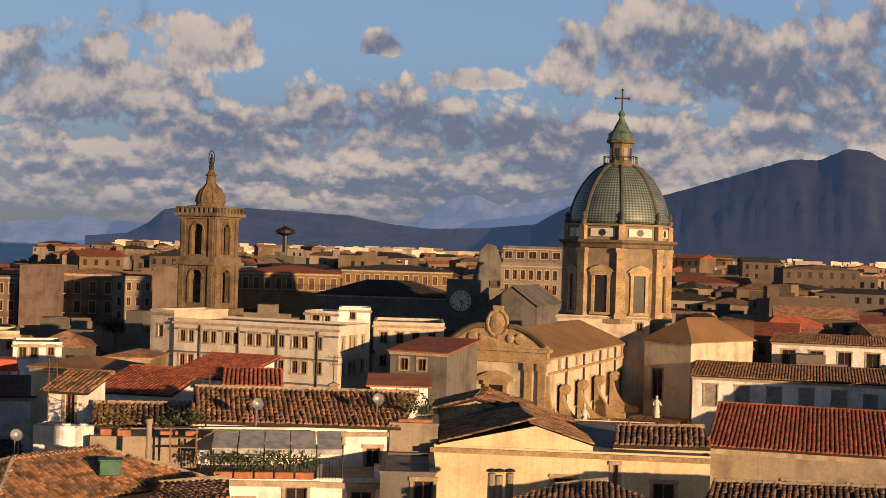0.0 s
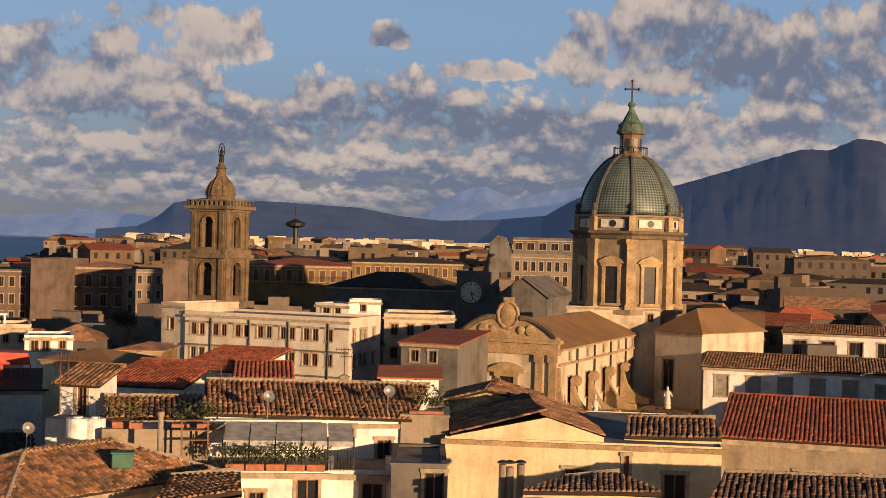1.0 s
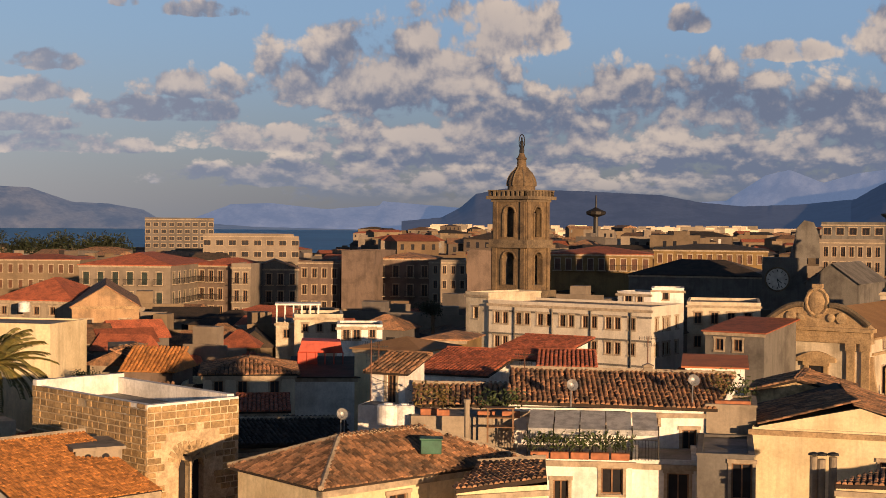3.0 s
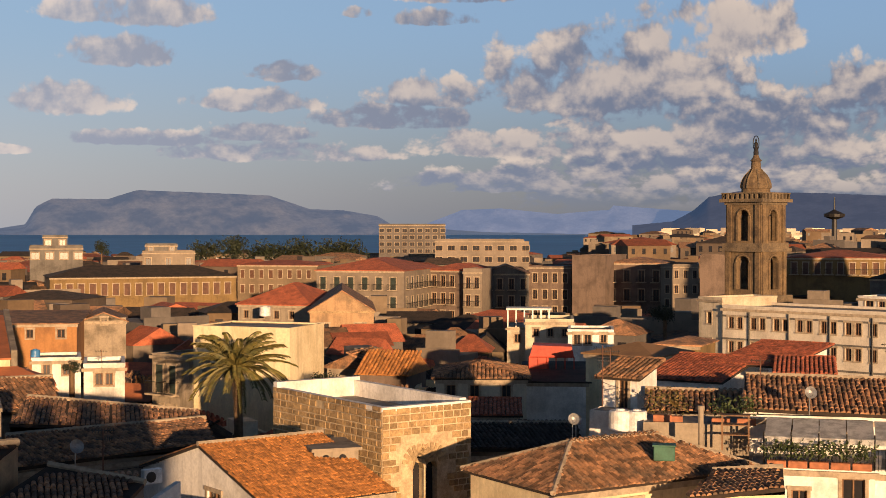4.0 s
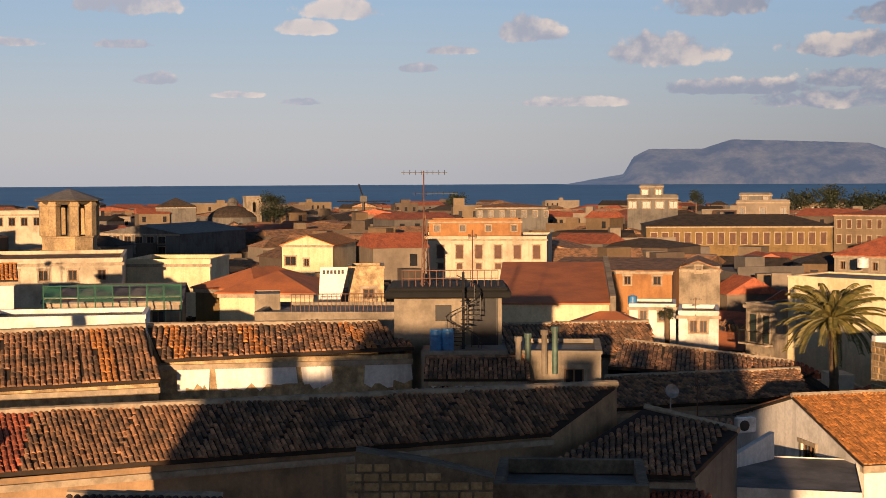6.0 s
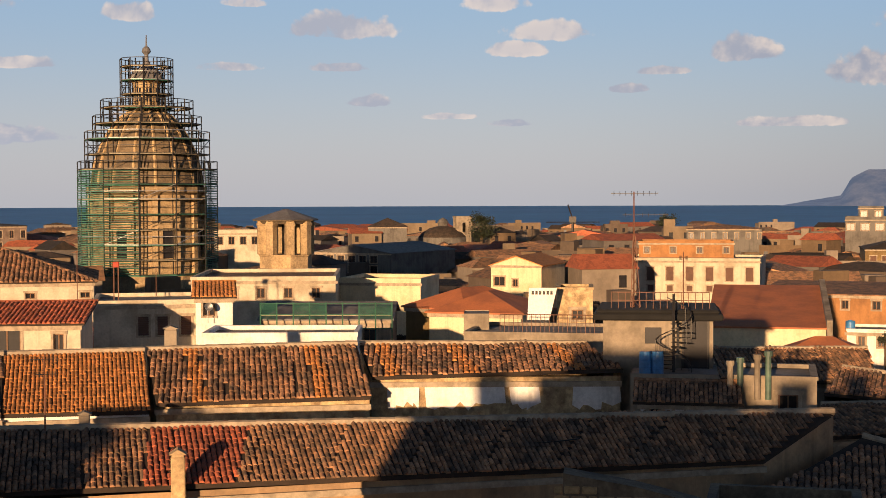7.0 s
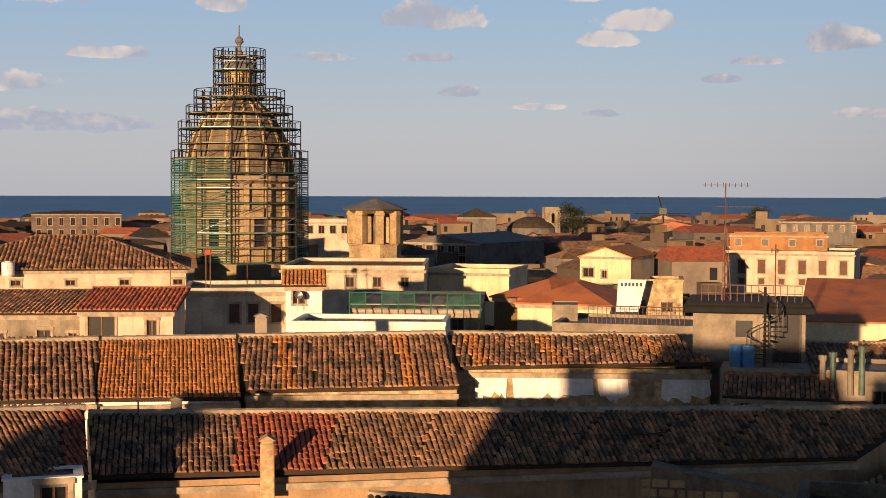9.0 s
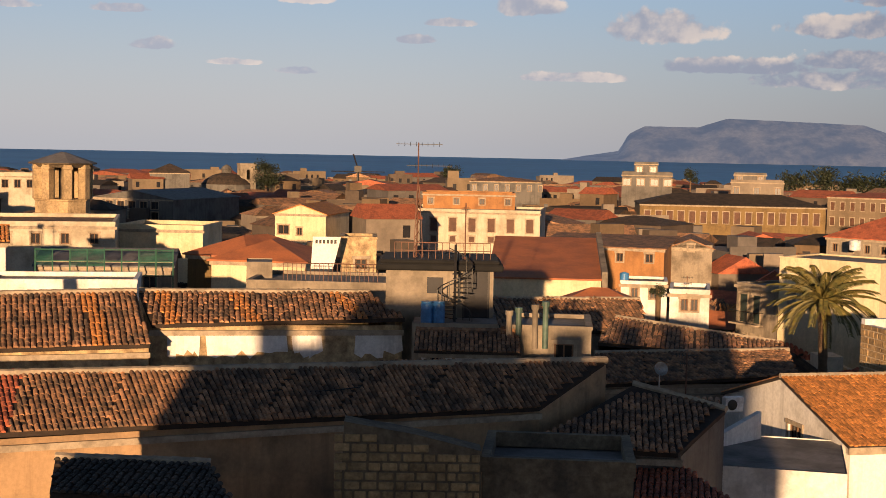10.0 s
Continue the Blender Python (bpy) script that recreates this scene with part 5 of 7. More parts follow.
def barrel(label, p, z, col, r=0.28, h=0.95):
    t = thing("water_barrel", label, "barrel", facing(p, z), "barrels")
    part("body", lathe(bmesh.new(), [(r * 0.92, 0), (r, 0.05), (r, h * 0.3), (r * 1.05, h * 0.33), (r, h * 0.36), (r, h * 0.63), (r * 1.05, h * 0.66), (r, h * 0.7), (r, h - 0.05), (r * 0.9, h)], 14), col, t)
    part("lid", lathe(bmesh.new(), [(r * 0.95, h + 0.002), (r * 0.9, h + 0.06)], 14), col, t)


for p_ in ((-46.01, 38.51, 18.63), (-45.69, 38.89, 18.64)):
    barrel("blue plastic water barrel on a roof terrace", p_, p_[2], BLUE_P, 0.26, 0.9)
house("roof terrace block below the stair house", (-46.02, 37.72), (-43.64, 40.45), 4, 18.73, OLD, parapet=0.0, trim=False)
house("small white house with a red tiled gable roof", (-44.22, 36.76), (-41.73, 39.56), 3.0, 17.95, WHITE, roof="gable_along", rise=0.5, tile=TILE, front=[(0.35, 0.8, -1.1, -0.35), (2.2, 3.0, -1.0, -0.2)], detail=1)
house("plastered house with a barred window and pipes", (-42.97, 40.43), (-40.55, 42.85), 4.5, 18.65, OLD, parapet=0.15, front=[(1.9, 2.7, -1.8, -0.6)], trim=False)
for i, p_ in enumerate(((-42.75, 40.22, 18.32), (-42.48, 40.51, 18.33), (-42.01, 41.0, 18.35), (-41.71, 41.31, 18.37))):
    t_ = thing("vent_pipe", "grey-green round vent pipe on a roof", "vent pipe", facing(p_, p_[2]), "vent pipes")
    part("pipe", lathe(bmesh.new(), [(0.12, -0.5), (0.12, 0.9 + 0.12 * i), (0.17, 0.9 + 0.12 * i), (0.17, 1.1 + 0.12 * i)], 10), COPPER if i % 2 else OLD, t_)
lean_house("house under old brown tiles behind the vents", (-61.53, 57.18, 15.51), (-56.52, 64.82, 15.22), (-61.01, 68.86, 16.61), (-66.33, 60.83, 16.56), OLD, TILE, pitch=0.36, seed=11)
lean_house("house with worn brown and orange tiles", (-54.71, 58.37, 15.33), (-46.38, 65.18, 14.78), (-49.96, 68.77, 15.08), (-58.73, 64.19, 15.97), OLD, TILE, pitch=0.33, seed=12)
lean_house("low house with dark brown tiles in shade", (-49.24, 52.53, 14.23), (-43.82, 62.09, 14.59), (-47.81, 66.62, 15.08), (-53.45, 56.8, 14.97), OLD, TILE, pitch=0.30, seed=13)
lean_house("house with loose weathered tiles patched in grey", (-35.84, 34.86, 15.62), (-32.03, 38.39, 15.53), (-33.88, 43.33, 16.27), (-37.89, 42.58, 16.75), GREYW, TILE, pitch=0.30, seed=14)
rm_, rw_ = plan_frame((-33.07, 24.23), (-30.34, 27.57), 0)
rz0, rz1 = 18.08, 17.26
ruin = thing("stone_wall", "broken wall of dark rough stone blocks in shade", "wall", rm_)
part("core", prism(bmesh.new(), [(0, 8), (rw_, 8), (rw_, rz1), (rw_ * 0.55, rz0 - 0.35), (0.3, rz0)], 0.05, 1.0), STONE_DK, ruin)
house("ruined roof terrace with broken grey parapets", (-30.7, 27.93), (-27.54, 31.05), 4.0, 16.55, STONE_DK, parapet=0.45, trim=False)
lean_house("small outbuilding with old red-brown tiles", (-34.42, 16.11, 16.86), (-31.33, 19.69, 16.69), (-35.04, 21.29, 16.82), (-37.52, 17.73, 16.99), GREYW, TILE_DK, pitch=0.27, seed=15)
lean_house("small shed with red tiles beside the white house", (-31.21, 35.14, 14.57), (-28.78, 37.16, 14.71), (-32.65, 39.18, 14.97), (-33.89, 38.11, 14.84), GREYW, TILE_RED, pitch=0.27, seed=16)

# ---- white house with an orange roof ----
house("white house with an orange tiled gable roof", (-32.85, 50.21), (-29.91, 55.74), 12.6, 14.27, WHITE, roof="gable_along", rise=1.8, tile=TILE_OR, pitch=0.24, detail=2,
      left=[(7.0, 8.3, -2.35, -0.15, "bars")], seed=17, over=0.15)
mdorm, _ = plan_frame((-34.07, 55.94), (-32.61, 57.38), 0)
dm = thing("roof_dormer", "plastered dormer with two arched openings on the orange roof", "dormer", mdorm)
dz = 14.7
part("wall", boxes((0, 2.1, 0, 3, dz - 1.2, dz + 0.95)), OLD, dm)
part("roof", boxes((-0.15, 2.25, -0.15, 3.2, dz + 0.952, dz + 1.1)), OLD, dm)
for x_ in (0.55, 1.35):
    part("arched_opening", prism(bmesh.new(), [(x_ + x, dz + 0.05 + z) for x, z in arch_profile(0.36, 0.75)], -0.03, 0.02), GLASS, dm)
house("white roof terrace with a low wall", (-34.39, 42.92), (-30.17, 45.99), 6.5, 14.14, WHITE, parapet=0.0, trim=False)
sw_m, sw_w = plan_frame((-36.26, 45.27), (-36.39, 48.96), 0)
st_w = thing("garden_wall", "sloping white wall of a roof terrace", "wall", sw_m)
part("wall", prism(bmesh.new(), [(0, 4), (sw_w, 4), (sw_w, 15.24), (0, 14.38)], 0, 0.25), WHITE, st_w)

# ---- medieval stone tower, block by block ----
tw_c, tw_z = (-32.55, 59.7), 17.34
tw_b = (-30.05, 64.32)
tm_, tw_w = plan_frame(tw_c, tw_b, 0)
tower = thing("stone_tower", "medieval ashlar tower with a twin-arched window", "tower", tm_)
tw_d = 10.8
cxw, whh, wz = tw_w * 0.47, 2.7, tw_z - 5.1
bm = bmesh.new()
holed_wall(bm, Matrix(), tw_w, tw_z - 0.2, [(cxw - 0.72, cxw - 0.06, wz, wz + whh), (cxw + 0.06, cxw + 0.72, wz, wz + whh)], 0.5)
holed_wall(bm, Matrix.Translation((0, tw_d, 0)) @ Matrix.Rotation(-math.pi / 2, 4, "Z"), tw_d, tw_z - 0.2, [])
holed_wall(bm, Matrix.Translation((tw_w, 0, 0)) @ Matrix.Rotation(math.pi / 2, 4, "Z"), tw_d, tw_z - 0.2, [])
holed_wall(bm, Matrix.Translation((tw_w, tw_d, 0)) @ Matrix.Rotation(math.pi, 4, "Z"), tw_w, tw_z - 0.2, [])
part("core_wall", bm, TOWER_MO, tower, "pale mortar between the blocks")
part("roof_terrace", boxes((0.4, tw_w - 0.4, 0.4, tw_d - 0.4, tw_z - 1.0, tw_z - 0.75)), GREY_FLAT, tower)
part("parapet", boxes((0, tw_w, 0.003, 0.4, tw_z - 0.2, tw_z), (0, tw_w, tw_d - 0.4, tw_d, tw_z - 0.75, tw_z + 0.3), (0, 0.4, 0.4, tw_d - 0.4, tw_z - 0.75, tw_z), (tw_w - 0.4, tw_w, 0.4, tw_d - 0.4, tw_z - 0.75, tw_z + 0.1)), WHITE, tower, "whitewashed inner parapet")
win = part("window", boxes((cxw - 0.06, cxw + 0.06, 0.02, 0.2, wz, wz + whh)), MARBLE, tower, "slim white column between two pointed lights")
for x_ in (cxw - 0.39, cxw + 0.39):
    part("pane", boxes((x_ - 0.33, x_ + 0.33, 0.42, 0.46, wz, wz + whh)), GLASS, win)
    hd = bmesh.new()
    for s_ in (-1, 1):
        prism(hd, [(x_ + s_ * 0.33, wz + whh - 0.75), (x_ + s_ * 0.34, wz + whh + 0.02), (x_, wz + whh + 0.02), (x_ + s_ * 0.12, wz + whh - 0.2), (x_ + s_ * 0.25, wz + whh - 0.5)], -0.02, 0.4)
    part("arch_head", hd, STONE, win)
    for i in range(9):
        a = math.pi * (i + 0.5) / 9
        part("voussoir", boxes((0.42, 0.95, -0.055, 0.05, -0.10, 0.10)), STONE, win, m=Matrix.Translation((x_, 0, wz + whh - 0.45)) @ Matrix.Rotation(-a, 4, "Y"))
part("sill", boxes((cxw - 0.95, cxw + 0.95, -0.12, 0.1, wz - 0.14, wz - 0.003)), STONE, win)
BLK = {}


def block(wd_, hg_, bulge):
    k = (round(wd_, 1), round(hg_, 2), bulge)
    if k not in BLK:
        bmk = boxes((0.035, k[0] - 0.03, -0.03 - 0.015 * bulge, 0.05, 0.03, k[1] - 0.03), bevel=0.025)
        BLK[k] = mesh_of("block", bmk)
        BLK[k].materials.append(TOWER_ST)
    return BLK[k]


rb_ = random.Random(5)
z = rz1 - 2.6
while z < rz0 - 0.3:
    x = 0.0
    while x < rw_ - 0.2:
        wd2 = min(rb_.choice((0.3, 0.4, 0.5, 0.6)), rw_ - x)
        if z + 0.3 < rz0 + (rz1 - rz0) * (x + wd2) / rw_ and wd2 > 0.2:
            bb = obj("block", block(wd2, 0.28, rb_.choice((0, 1, 2))), None, ruin, Matrix.Translation((x, 0.05, z)))
        x += wd2
    z += 0.28
for wall_m, wall_w in ((Matrix(), tw_w), (Matrix.Translation((0, tw_d, 0)) @ Matrix.Rotation(-math.pi / 2, 4, "Z"), tw_d)):
    z = tw_z - 8.4
    while z < tw_z - 0.1:
        hg = rb_.choice((0.28, 0.32, 0.36))
        x = -0.02
        while x < wall_w - 0.25:
            wd2 = min(rb_.choice((0.4, 0.5, 0.6, 0.8)), wall_w - x)
            if not (wall_w == tw_w and x + wd2 > cxw - 1.3 and x < cxw + 1.3 and wz - 0.2 < z + hg and z < wz + whh + 0.75) and wd2 > 0.2 and rb_.random() > 0.03:
                obj("block", block(wd2, hg, rb_.choice((0, 1, 2))), None, tower, wall_m @ Matrix.Translation((x, 0, z)))
            x += wd2
        z += hg
guard(-37, -24, 75, -11)

# ---- hipped house below the tower ----
hp_c, hp_z = (-21.05, 52.97), 15.36
house("ochre house under a broad hipped roof of old tiles", (-21.05, 52.97), (-15.28, 62.15), 6.2, hp_z, YELLOW, roof="hip", rise=1.35, tile=TILE, pitch=0.30, detail=2, seed=18, front=[(3.4, 4.4, -1.9, -0.7, "brown")])
lean_house("low house with worn tiles next to the hipped house", (-15.88, 54.22, 15.37), (-12.71, 56.59, 15.64), (-13.43, 59.5, 15.93), (-16.24, 58.8, 15.67), YELLOW, TILE, pitch=0.30, seed=19)
t_ = thing("skylight", "dark green skylight box on old tiles", "skylight", facing((-18.31, 58.71), 16.53))
part("box", boxes((-0.45, 0.45, -0.3, 0.35, -0.5, 0.12), bevel=0.03), GREEN_P, t_)
part("lid", boxes((-0.5, 0.5, -0.35, 0.4, 0.122, 0.18)), GREEN_P, t_)

# ---- terrace house with pergola ----
th_z = 17.26
lean_house("white house with a long brown barrel-tile roof", (-17.28, 67.83, 17.25), (-7.26, 70.63, 16.97), (-6.94, 75.18, 18.22), (-18.24, 72.23, 18.38), WHITE, TILE, pitch=0.32, seed=20,
           front=[(1.2, 1.8, -0.75, -0.35), (2.2, 2.9, -0.8, -0.3), (4.9, 5.6, -0.8, -0.3), (7.0, 7.4, -0.75, -0.35), (8.6, 9.3, -2.9, -1.0)])
lean_house("annexe with brown tiles beside potted plants", (-22.32, 68.45, 16.78), (-17.76, 69.77, 16.8), (-18.48, 72.69, 17.41), (-23.28, 71.3, 17.49), WHITE, TILE, pitch=0.36, seed=21)
terr_z = 15.16
house("white lower house with a planted roof terrace", (-15.92, 64.05), (-10.61, 65.14), 4.2, terr_z, WHITE, parapet=0.0, trim=True, front=[(1.8, 2.5, -2.6, -1.0), (4.0, 5.0, -1.6, -0.4, "brown")])
house("white house with dark doors and a stair", (-10.69, 65.64), (-7.77, 66.04), 5, 15.03, WHITE, parapet=0.1, front=[(1.6, 2.6, -2.2, -0.5)], trim=True)
# White plaster in shade: the grey plaster colour supplies the darkness.
house("shaded white-plastered side house with balcony", (-7.47, 63.56), (-5.03, 63.8), 6, 15.81, GREYW, parapet=0.1, front=[(1.5, 2.4, -1.9, -0.3)], trim=False)
pg = thing("pergola", "grey canvas pergola over a roof terrace", "pergola", plan_frame((-15.39, 64.39), (-9.47, 65.52), terr_z)[0])
pw = plan_frame((-15.39, 64.39), (-9.47, 65.52), 0)[1]
ph = 16.52 - terr_z
for i in range(6):
    part("post", rod(bmesh.new(), (i * pw / 5, 0, 0), (i * pw / 5, 0, ph + 0.2), 0.04), IRON, pg)
for i in range(5):
    cb = bmesh.new()
    poly(cb, [(i * pw / 5 + 0.03, -0.1, ph), ((i + 1) * pw / 5 - 0.03, -0.1, ph), ((i + 1) * pw / 5 - 0.03, 2.2, ph + 0.55), (i * pw / 5 + 0.03, 2.2, ph + 0.55)])
    poly(cb, [(i * pw / 5 + 0.03, -0.1, ph - 0.25), ((i + 1) * pw / 5 - 0.03, -0.1, ph - 0.25), ((i + 1) * pw / 5 - 0.03, -0.1, ph), (i * pw / 5 + 0.03, -0.1, ph)])
    bmesh.ops.solidify(cb, geom=list(cb.faces), thickness=0.03)
    part("awning", cb, WHITE_P, pg, "pale grey canvas panel")
rl = bmesh.new()
for i in range(40):
    rod(rl, (i * pw / 40, -0.25, 0), (i * pw / 40, -0.25, 0.95), 0.015, 3)
rod(rl, (0, -0.25, 0.95), (pw, -0.25, 0.95), 0.03, 4)
part("railing", rl, IRON, pg)


def leafy(bm, c, r, n, seed, size=0.12):
    """A loose clump of small bent leaves round c."""
    q = random.Random(seed)
    for _ in range(n):
        d = Vector((q.gauss(0, 1), q.gauss(0, 1), q.gauss(0, 0.8)))
        d = d.normalized() * (q.random() ** 0.5) * r
        p = Vector(c) + d
        a, b = Vector((q.gauss(0, 1), q.gauss(0, 1), q.gauss(0, 1))).normalized() * size, Vector((q.gauss(0, 1), q.gauss(0, 1), q.gauss(0, 1))).normalized() * size * 0.5
        poly(bm, [p - a, p - b, p + a, p + b])


def planter(label, p, z, w, h, seed, leaf=LEAF):
    t = thing("planter", label, "potted plant", facing(p, z), "planters")
    part("pot", boxes((-w / 2, w / 2, -0.2, 0.2, 0, 0.32), bevel=0.03), TERRA, t)
    bm = bmesh.new()
    k = max(1, int(w / 0.35))
    for i in range(k):
        leafy(bm, (-w / 2 + (i + 0.5) * w / k, 0, 0.35 + h * 0.5), h * 0.55, 70, seed + i)
    part("foliage", bm, leaf, t)


for i, p_ in enumerate(((-14.78, 64.22), (-13.88, 64.42), (-12.97, 64.61), (-12.06, 64.79), (-11.14, 64.95))):
    planter("terracotta trough of green plants on a terrace edge", p_, terr_z, 0.85, 1.0, 40 + i)
for i, (p_, h_, lf) in enumerate((((-20.78, 66.32, 16.61), 1.5, LEAF_DRY), ((-20.28, 66.48, 16.56), 1.2, LEAF_DRY), ((-18.11, 67.1, 16.51), 1.1, LEAF), ((-16.95, 67.4, 16.52), 1.1, LEAF), ((-7.09, 71.15, 17.05), 1.6, LEAF_DRY), ((-6.24, 71.23, 17.05), 1.2, LEAF))):
    planter("potted shrub on a roof terrace", p_, p_[2], 0.9, h_, 60 + i, lf)
house("roof terrace with pots beside the annexe", (-21.43, 65.38), (-16.65, 66.76), 3, 16.66, OLD, parapet=0.0, trim=False)
house("dark narrow house with plants on its roof", (-7.87, 70.56), (-5.48, 70.79), 4, 17.13, OLD, parapet=0.1, trim=False)
pt = thing("terrace_pipe", "tall pale stove pipe on a terrace", "pipe", facing((-18.07, 63.48), 16.45))
part("pipe", lathe(bmesh.new(), [(0.13, -0.6), (0.13, 1.2), (0.17, 1.2), (0.17, 1.38)], 10), OLD, pt)
# stair house and water tanks
house("white stair house with a tiled lid and brown door", (-25.73, 71.51), (-23.65, 71.17), 2.2, 18.04, WHITE, roof="shed", rise=0.7, tile=TILE, pitch=0.36, front=[(1.0, 1.55, -1.75, -0.1, "brown")], trim=False)
house("white roof deck under the stair house", (-25.65, 69.41), (-22.48, 69.45), 4, 16.52, WHITE, parapet=0.0, trim=False)


def tank(label, p, z, r=0.55, h=1.0, mat=WHITE_P):
    t = thing("water_tank", label, "water tank", facing(p, z), "water tanks")
    part("body", lathe(bmesh.new(), [(r * 0.9, 0), (r, 0.06), (r, h - 0.08), (r * 0.9, h)], 18), mat, t)
    part("lid", lathe(bmesh.new(), [(r * 0.45, h + 0.002), (r * 0.4, h + 0.08)], 12), mat, t)


tank("round white water tank on a roof", (-22.87, 66.16), 16.04, 0.55, 1.0)
tank("round white water tank with a pale cover", (-22.1, 66.42), 16.03, 0.5, 1.0)

# ---- yellow palace with a gabled roof ----
yz = 16.32
ym, yw = plan_frame((-5.58, 69.78), (7.84, 69.56), 0)
house("long pale yellow palace front with moulded cornice", (-5.58, 69.78), (7.84, 69.56), 13, yz, YELLOW, parapet=0.0, cornice=TRIM_ST, front=[(5.9, 6.9, -2.7, -1.35), (10.7, 11.75, -2.85, -1.4), (8.75, 9.0, -2.2, -0.6)])
gF = [Vector(q) for q in ((-5.3, 70.11, 16.37), (2.2, 70.2, 16.55), (-0.62, 70.2, 17.42))]
gB = [Vector(q) for q in ((-6.6, 80.6, 15.9), (1.3, 80.9, 16.5), (-2.05, 80.8, 17.44))]
gm = thing("gable_roof", "dark tiled gable roof behind a yellow pediment", "roof", Matrix.Translation(gF[0]))
gF, gB = [q - gF[0] for q in gF], [q - gF[0] for q in gB]
gw_ = bmesh.new()
poly(gw_, [q - Vector((0, 0, 0.05)) for q in gF])
poly(gw_, [gF[0] - Vector((0, 0, 0.8)), gF[1] - Vector((0, 0, 0.8)), gF[1] - Vector((0, 0, 0.05)), gF[0] - Vector((0, 0, 0.05))])
part("gable_wall", gw_, YELLOW, gm)
gr_ = bmesh.new()
for q in ((gF[1], gB[1], gB[2], gF[2]), (gB[0], gF[0], gF[2], gB[2]), (gB[1], gB[0], gB[2])):
    poly(gr_, q)
for q in ((gF[1], gB[1]), (gB[0], gF[0])):
    poly(gr_, [q[0] - Vector((0, 0, 2)), q[1] - Vector((0, 0, 2)), q[1], q[0]])
g_ro = part("roof", gr_, BED, gm)
tiles_part("tiles", [tuple(tuple(q) for q in (gF[1], gB[1], gB[2], gF[2])), tuple(tuple(q) for q in (gB[0], gF[0], gF[2], gB[2]))], TILE, g_ro, 0.30, 0.45, seed=22)
house("rubble gable house with worn tiles behind the palace roof", (-6.6, 81.6), (-1.4, 81.4), 5, 16.75, RUBBLE, roof="gable_front", rise=0.7, tile=TILE, pitch=0.34, trim=False, seed=41)
lean_house("small tiled roof on the palace", (3.22, 70.93, 16.48), (7.94, 70.55, 16.59), (7.91, 73.58, 17.21), (3.48, 73.92, 16.99), YELLOW, TILE, pitch=0.36, seed=23, base=10)
for i, p_ in enumerate(((-2.4, 61.95, 14.72), (-2.09, 61.96, 14.73), (-1.62, 61.98, 14.75))):
    t_ = thing("flue_pipe", "rusty tall flue pipe with a flat cap", "flue", facing(p_, 0), "flue pipes")
    part("pipe", lathe(bmesh.new(), [(0.17, 0), (0.17, p_[2] + 1.55 - 0.1 * (i % 2))], 10), OLD, t_)
    part("cap", lathe(bmesh.new(), [(0.25, p_[2] + 1.62), (0.22, p_[2] + 1.7), (0.05, p_[2] + 1.75)], 10), IRON, t_)
house("ochre rear house with small brown windows", (8.51, 75.52), (19.1, 73.56), 9, 16.05, OLD, roof="shed", rise=17.27 - 16.05, tile=TILE_RED, pitch=0.30, seed=24, front=[(3.8, 4.9, -2.5, -1.6, "brown"), (7.1, 8.2, -2.5, -1.6, "brown"), (10.4, 11.5, -2.5, -1.6, "brown")], detail=1)
lean_house("low house with brown tiles before the palace", (-1.41, 57.98, 15.82), (4.17, 57.85, 16.02), (2.58, 60.95, 16.27), (0.31, 61.0, 15.93), YELLOW, TILE, pitch=0.30, seed=25)
lean_house("low house with dark tiles before the rear house", (6.28, 59.67, 15.51), (15.14, 58.06, 15.86), (16.12, 61.94, 16.26), (7.33, 63.58, 15.98), OLD, TILE, pitch=0.33, seed=26)

# ---- long white convent wings ----
house("long white convent wing with grey blind windows", (15.24, 154.04), (38.73, 149.88), 8, 13.15, WHITE, roof="shed", rise=0.9, tile=TILE, pitch=0.42, seed=27, style="grey", front=[(1.25 + i * 3.3, 2.6 + i * 3.3, -3.1, -0.9) for i in range(5)] + [(17.7, 18.9, -2.7, -1.2, "glass")])
house("white palace wing with dark framed windows", (28.35, 185.85), (46.92, 182.05), 10, 15.25, WHITE, roof="shed", rise=15.79 - 15.25, tile=TILE, pitch=0.45, seed=28, front=[(1.3 + i * 3.45, 2.95 + i * 3.45, -2.9, -1.0, "brown") for i in range(5)])
house("cream gabled church annexe", (20.12, 182.9), (25.34, 182.25), 5, 14.48, CREAM, roof="gable_front", rise=1.3, tile=TILE, detail=0)

# ---- white school ----
sc_a, sc_b = (-38.94, 144.86), (-20.96, 139.43)
scz = 17.69
sm, sw = plan_frame(sc_a, sc_b, 0)
fw_ = []
for k in range(7):
    x = 0.7 + k * sw / 7.2
    for dx in ((0, 1.0) if k < 6 else (0,)):
        for z in (-2.15, -4.65):
            fw_.append((x + dx, x + dx + 0.64, z, z + 1.2, "brown"))
house("long white three-storey school with paired brown windows", sc_a, sc_b, 7.5, scz, SCHOOL_W, front=fw_, right=[(x, x + 0.6, z, z + 1.25) for x in (0.9, 2.6, 3.6, 5.6) for z in (-2.2, -4.7)],
      parapet=0.25, name="school", category="building")
for k in range(1, 5):
    t_ = thing("downpipe", "dark downpipe on the white school wall", "pipe", sm @ Matrix.Translation((k * sw / 4.2 - 1.3, -0.12, 0)), "downpipes")
    part("pipe", rod(bmesh.new(), (0, 0, 2), (0, 0, scz - 0.4), 0.09, 6), IRON, t_)
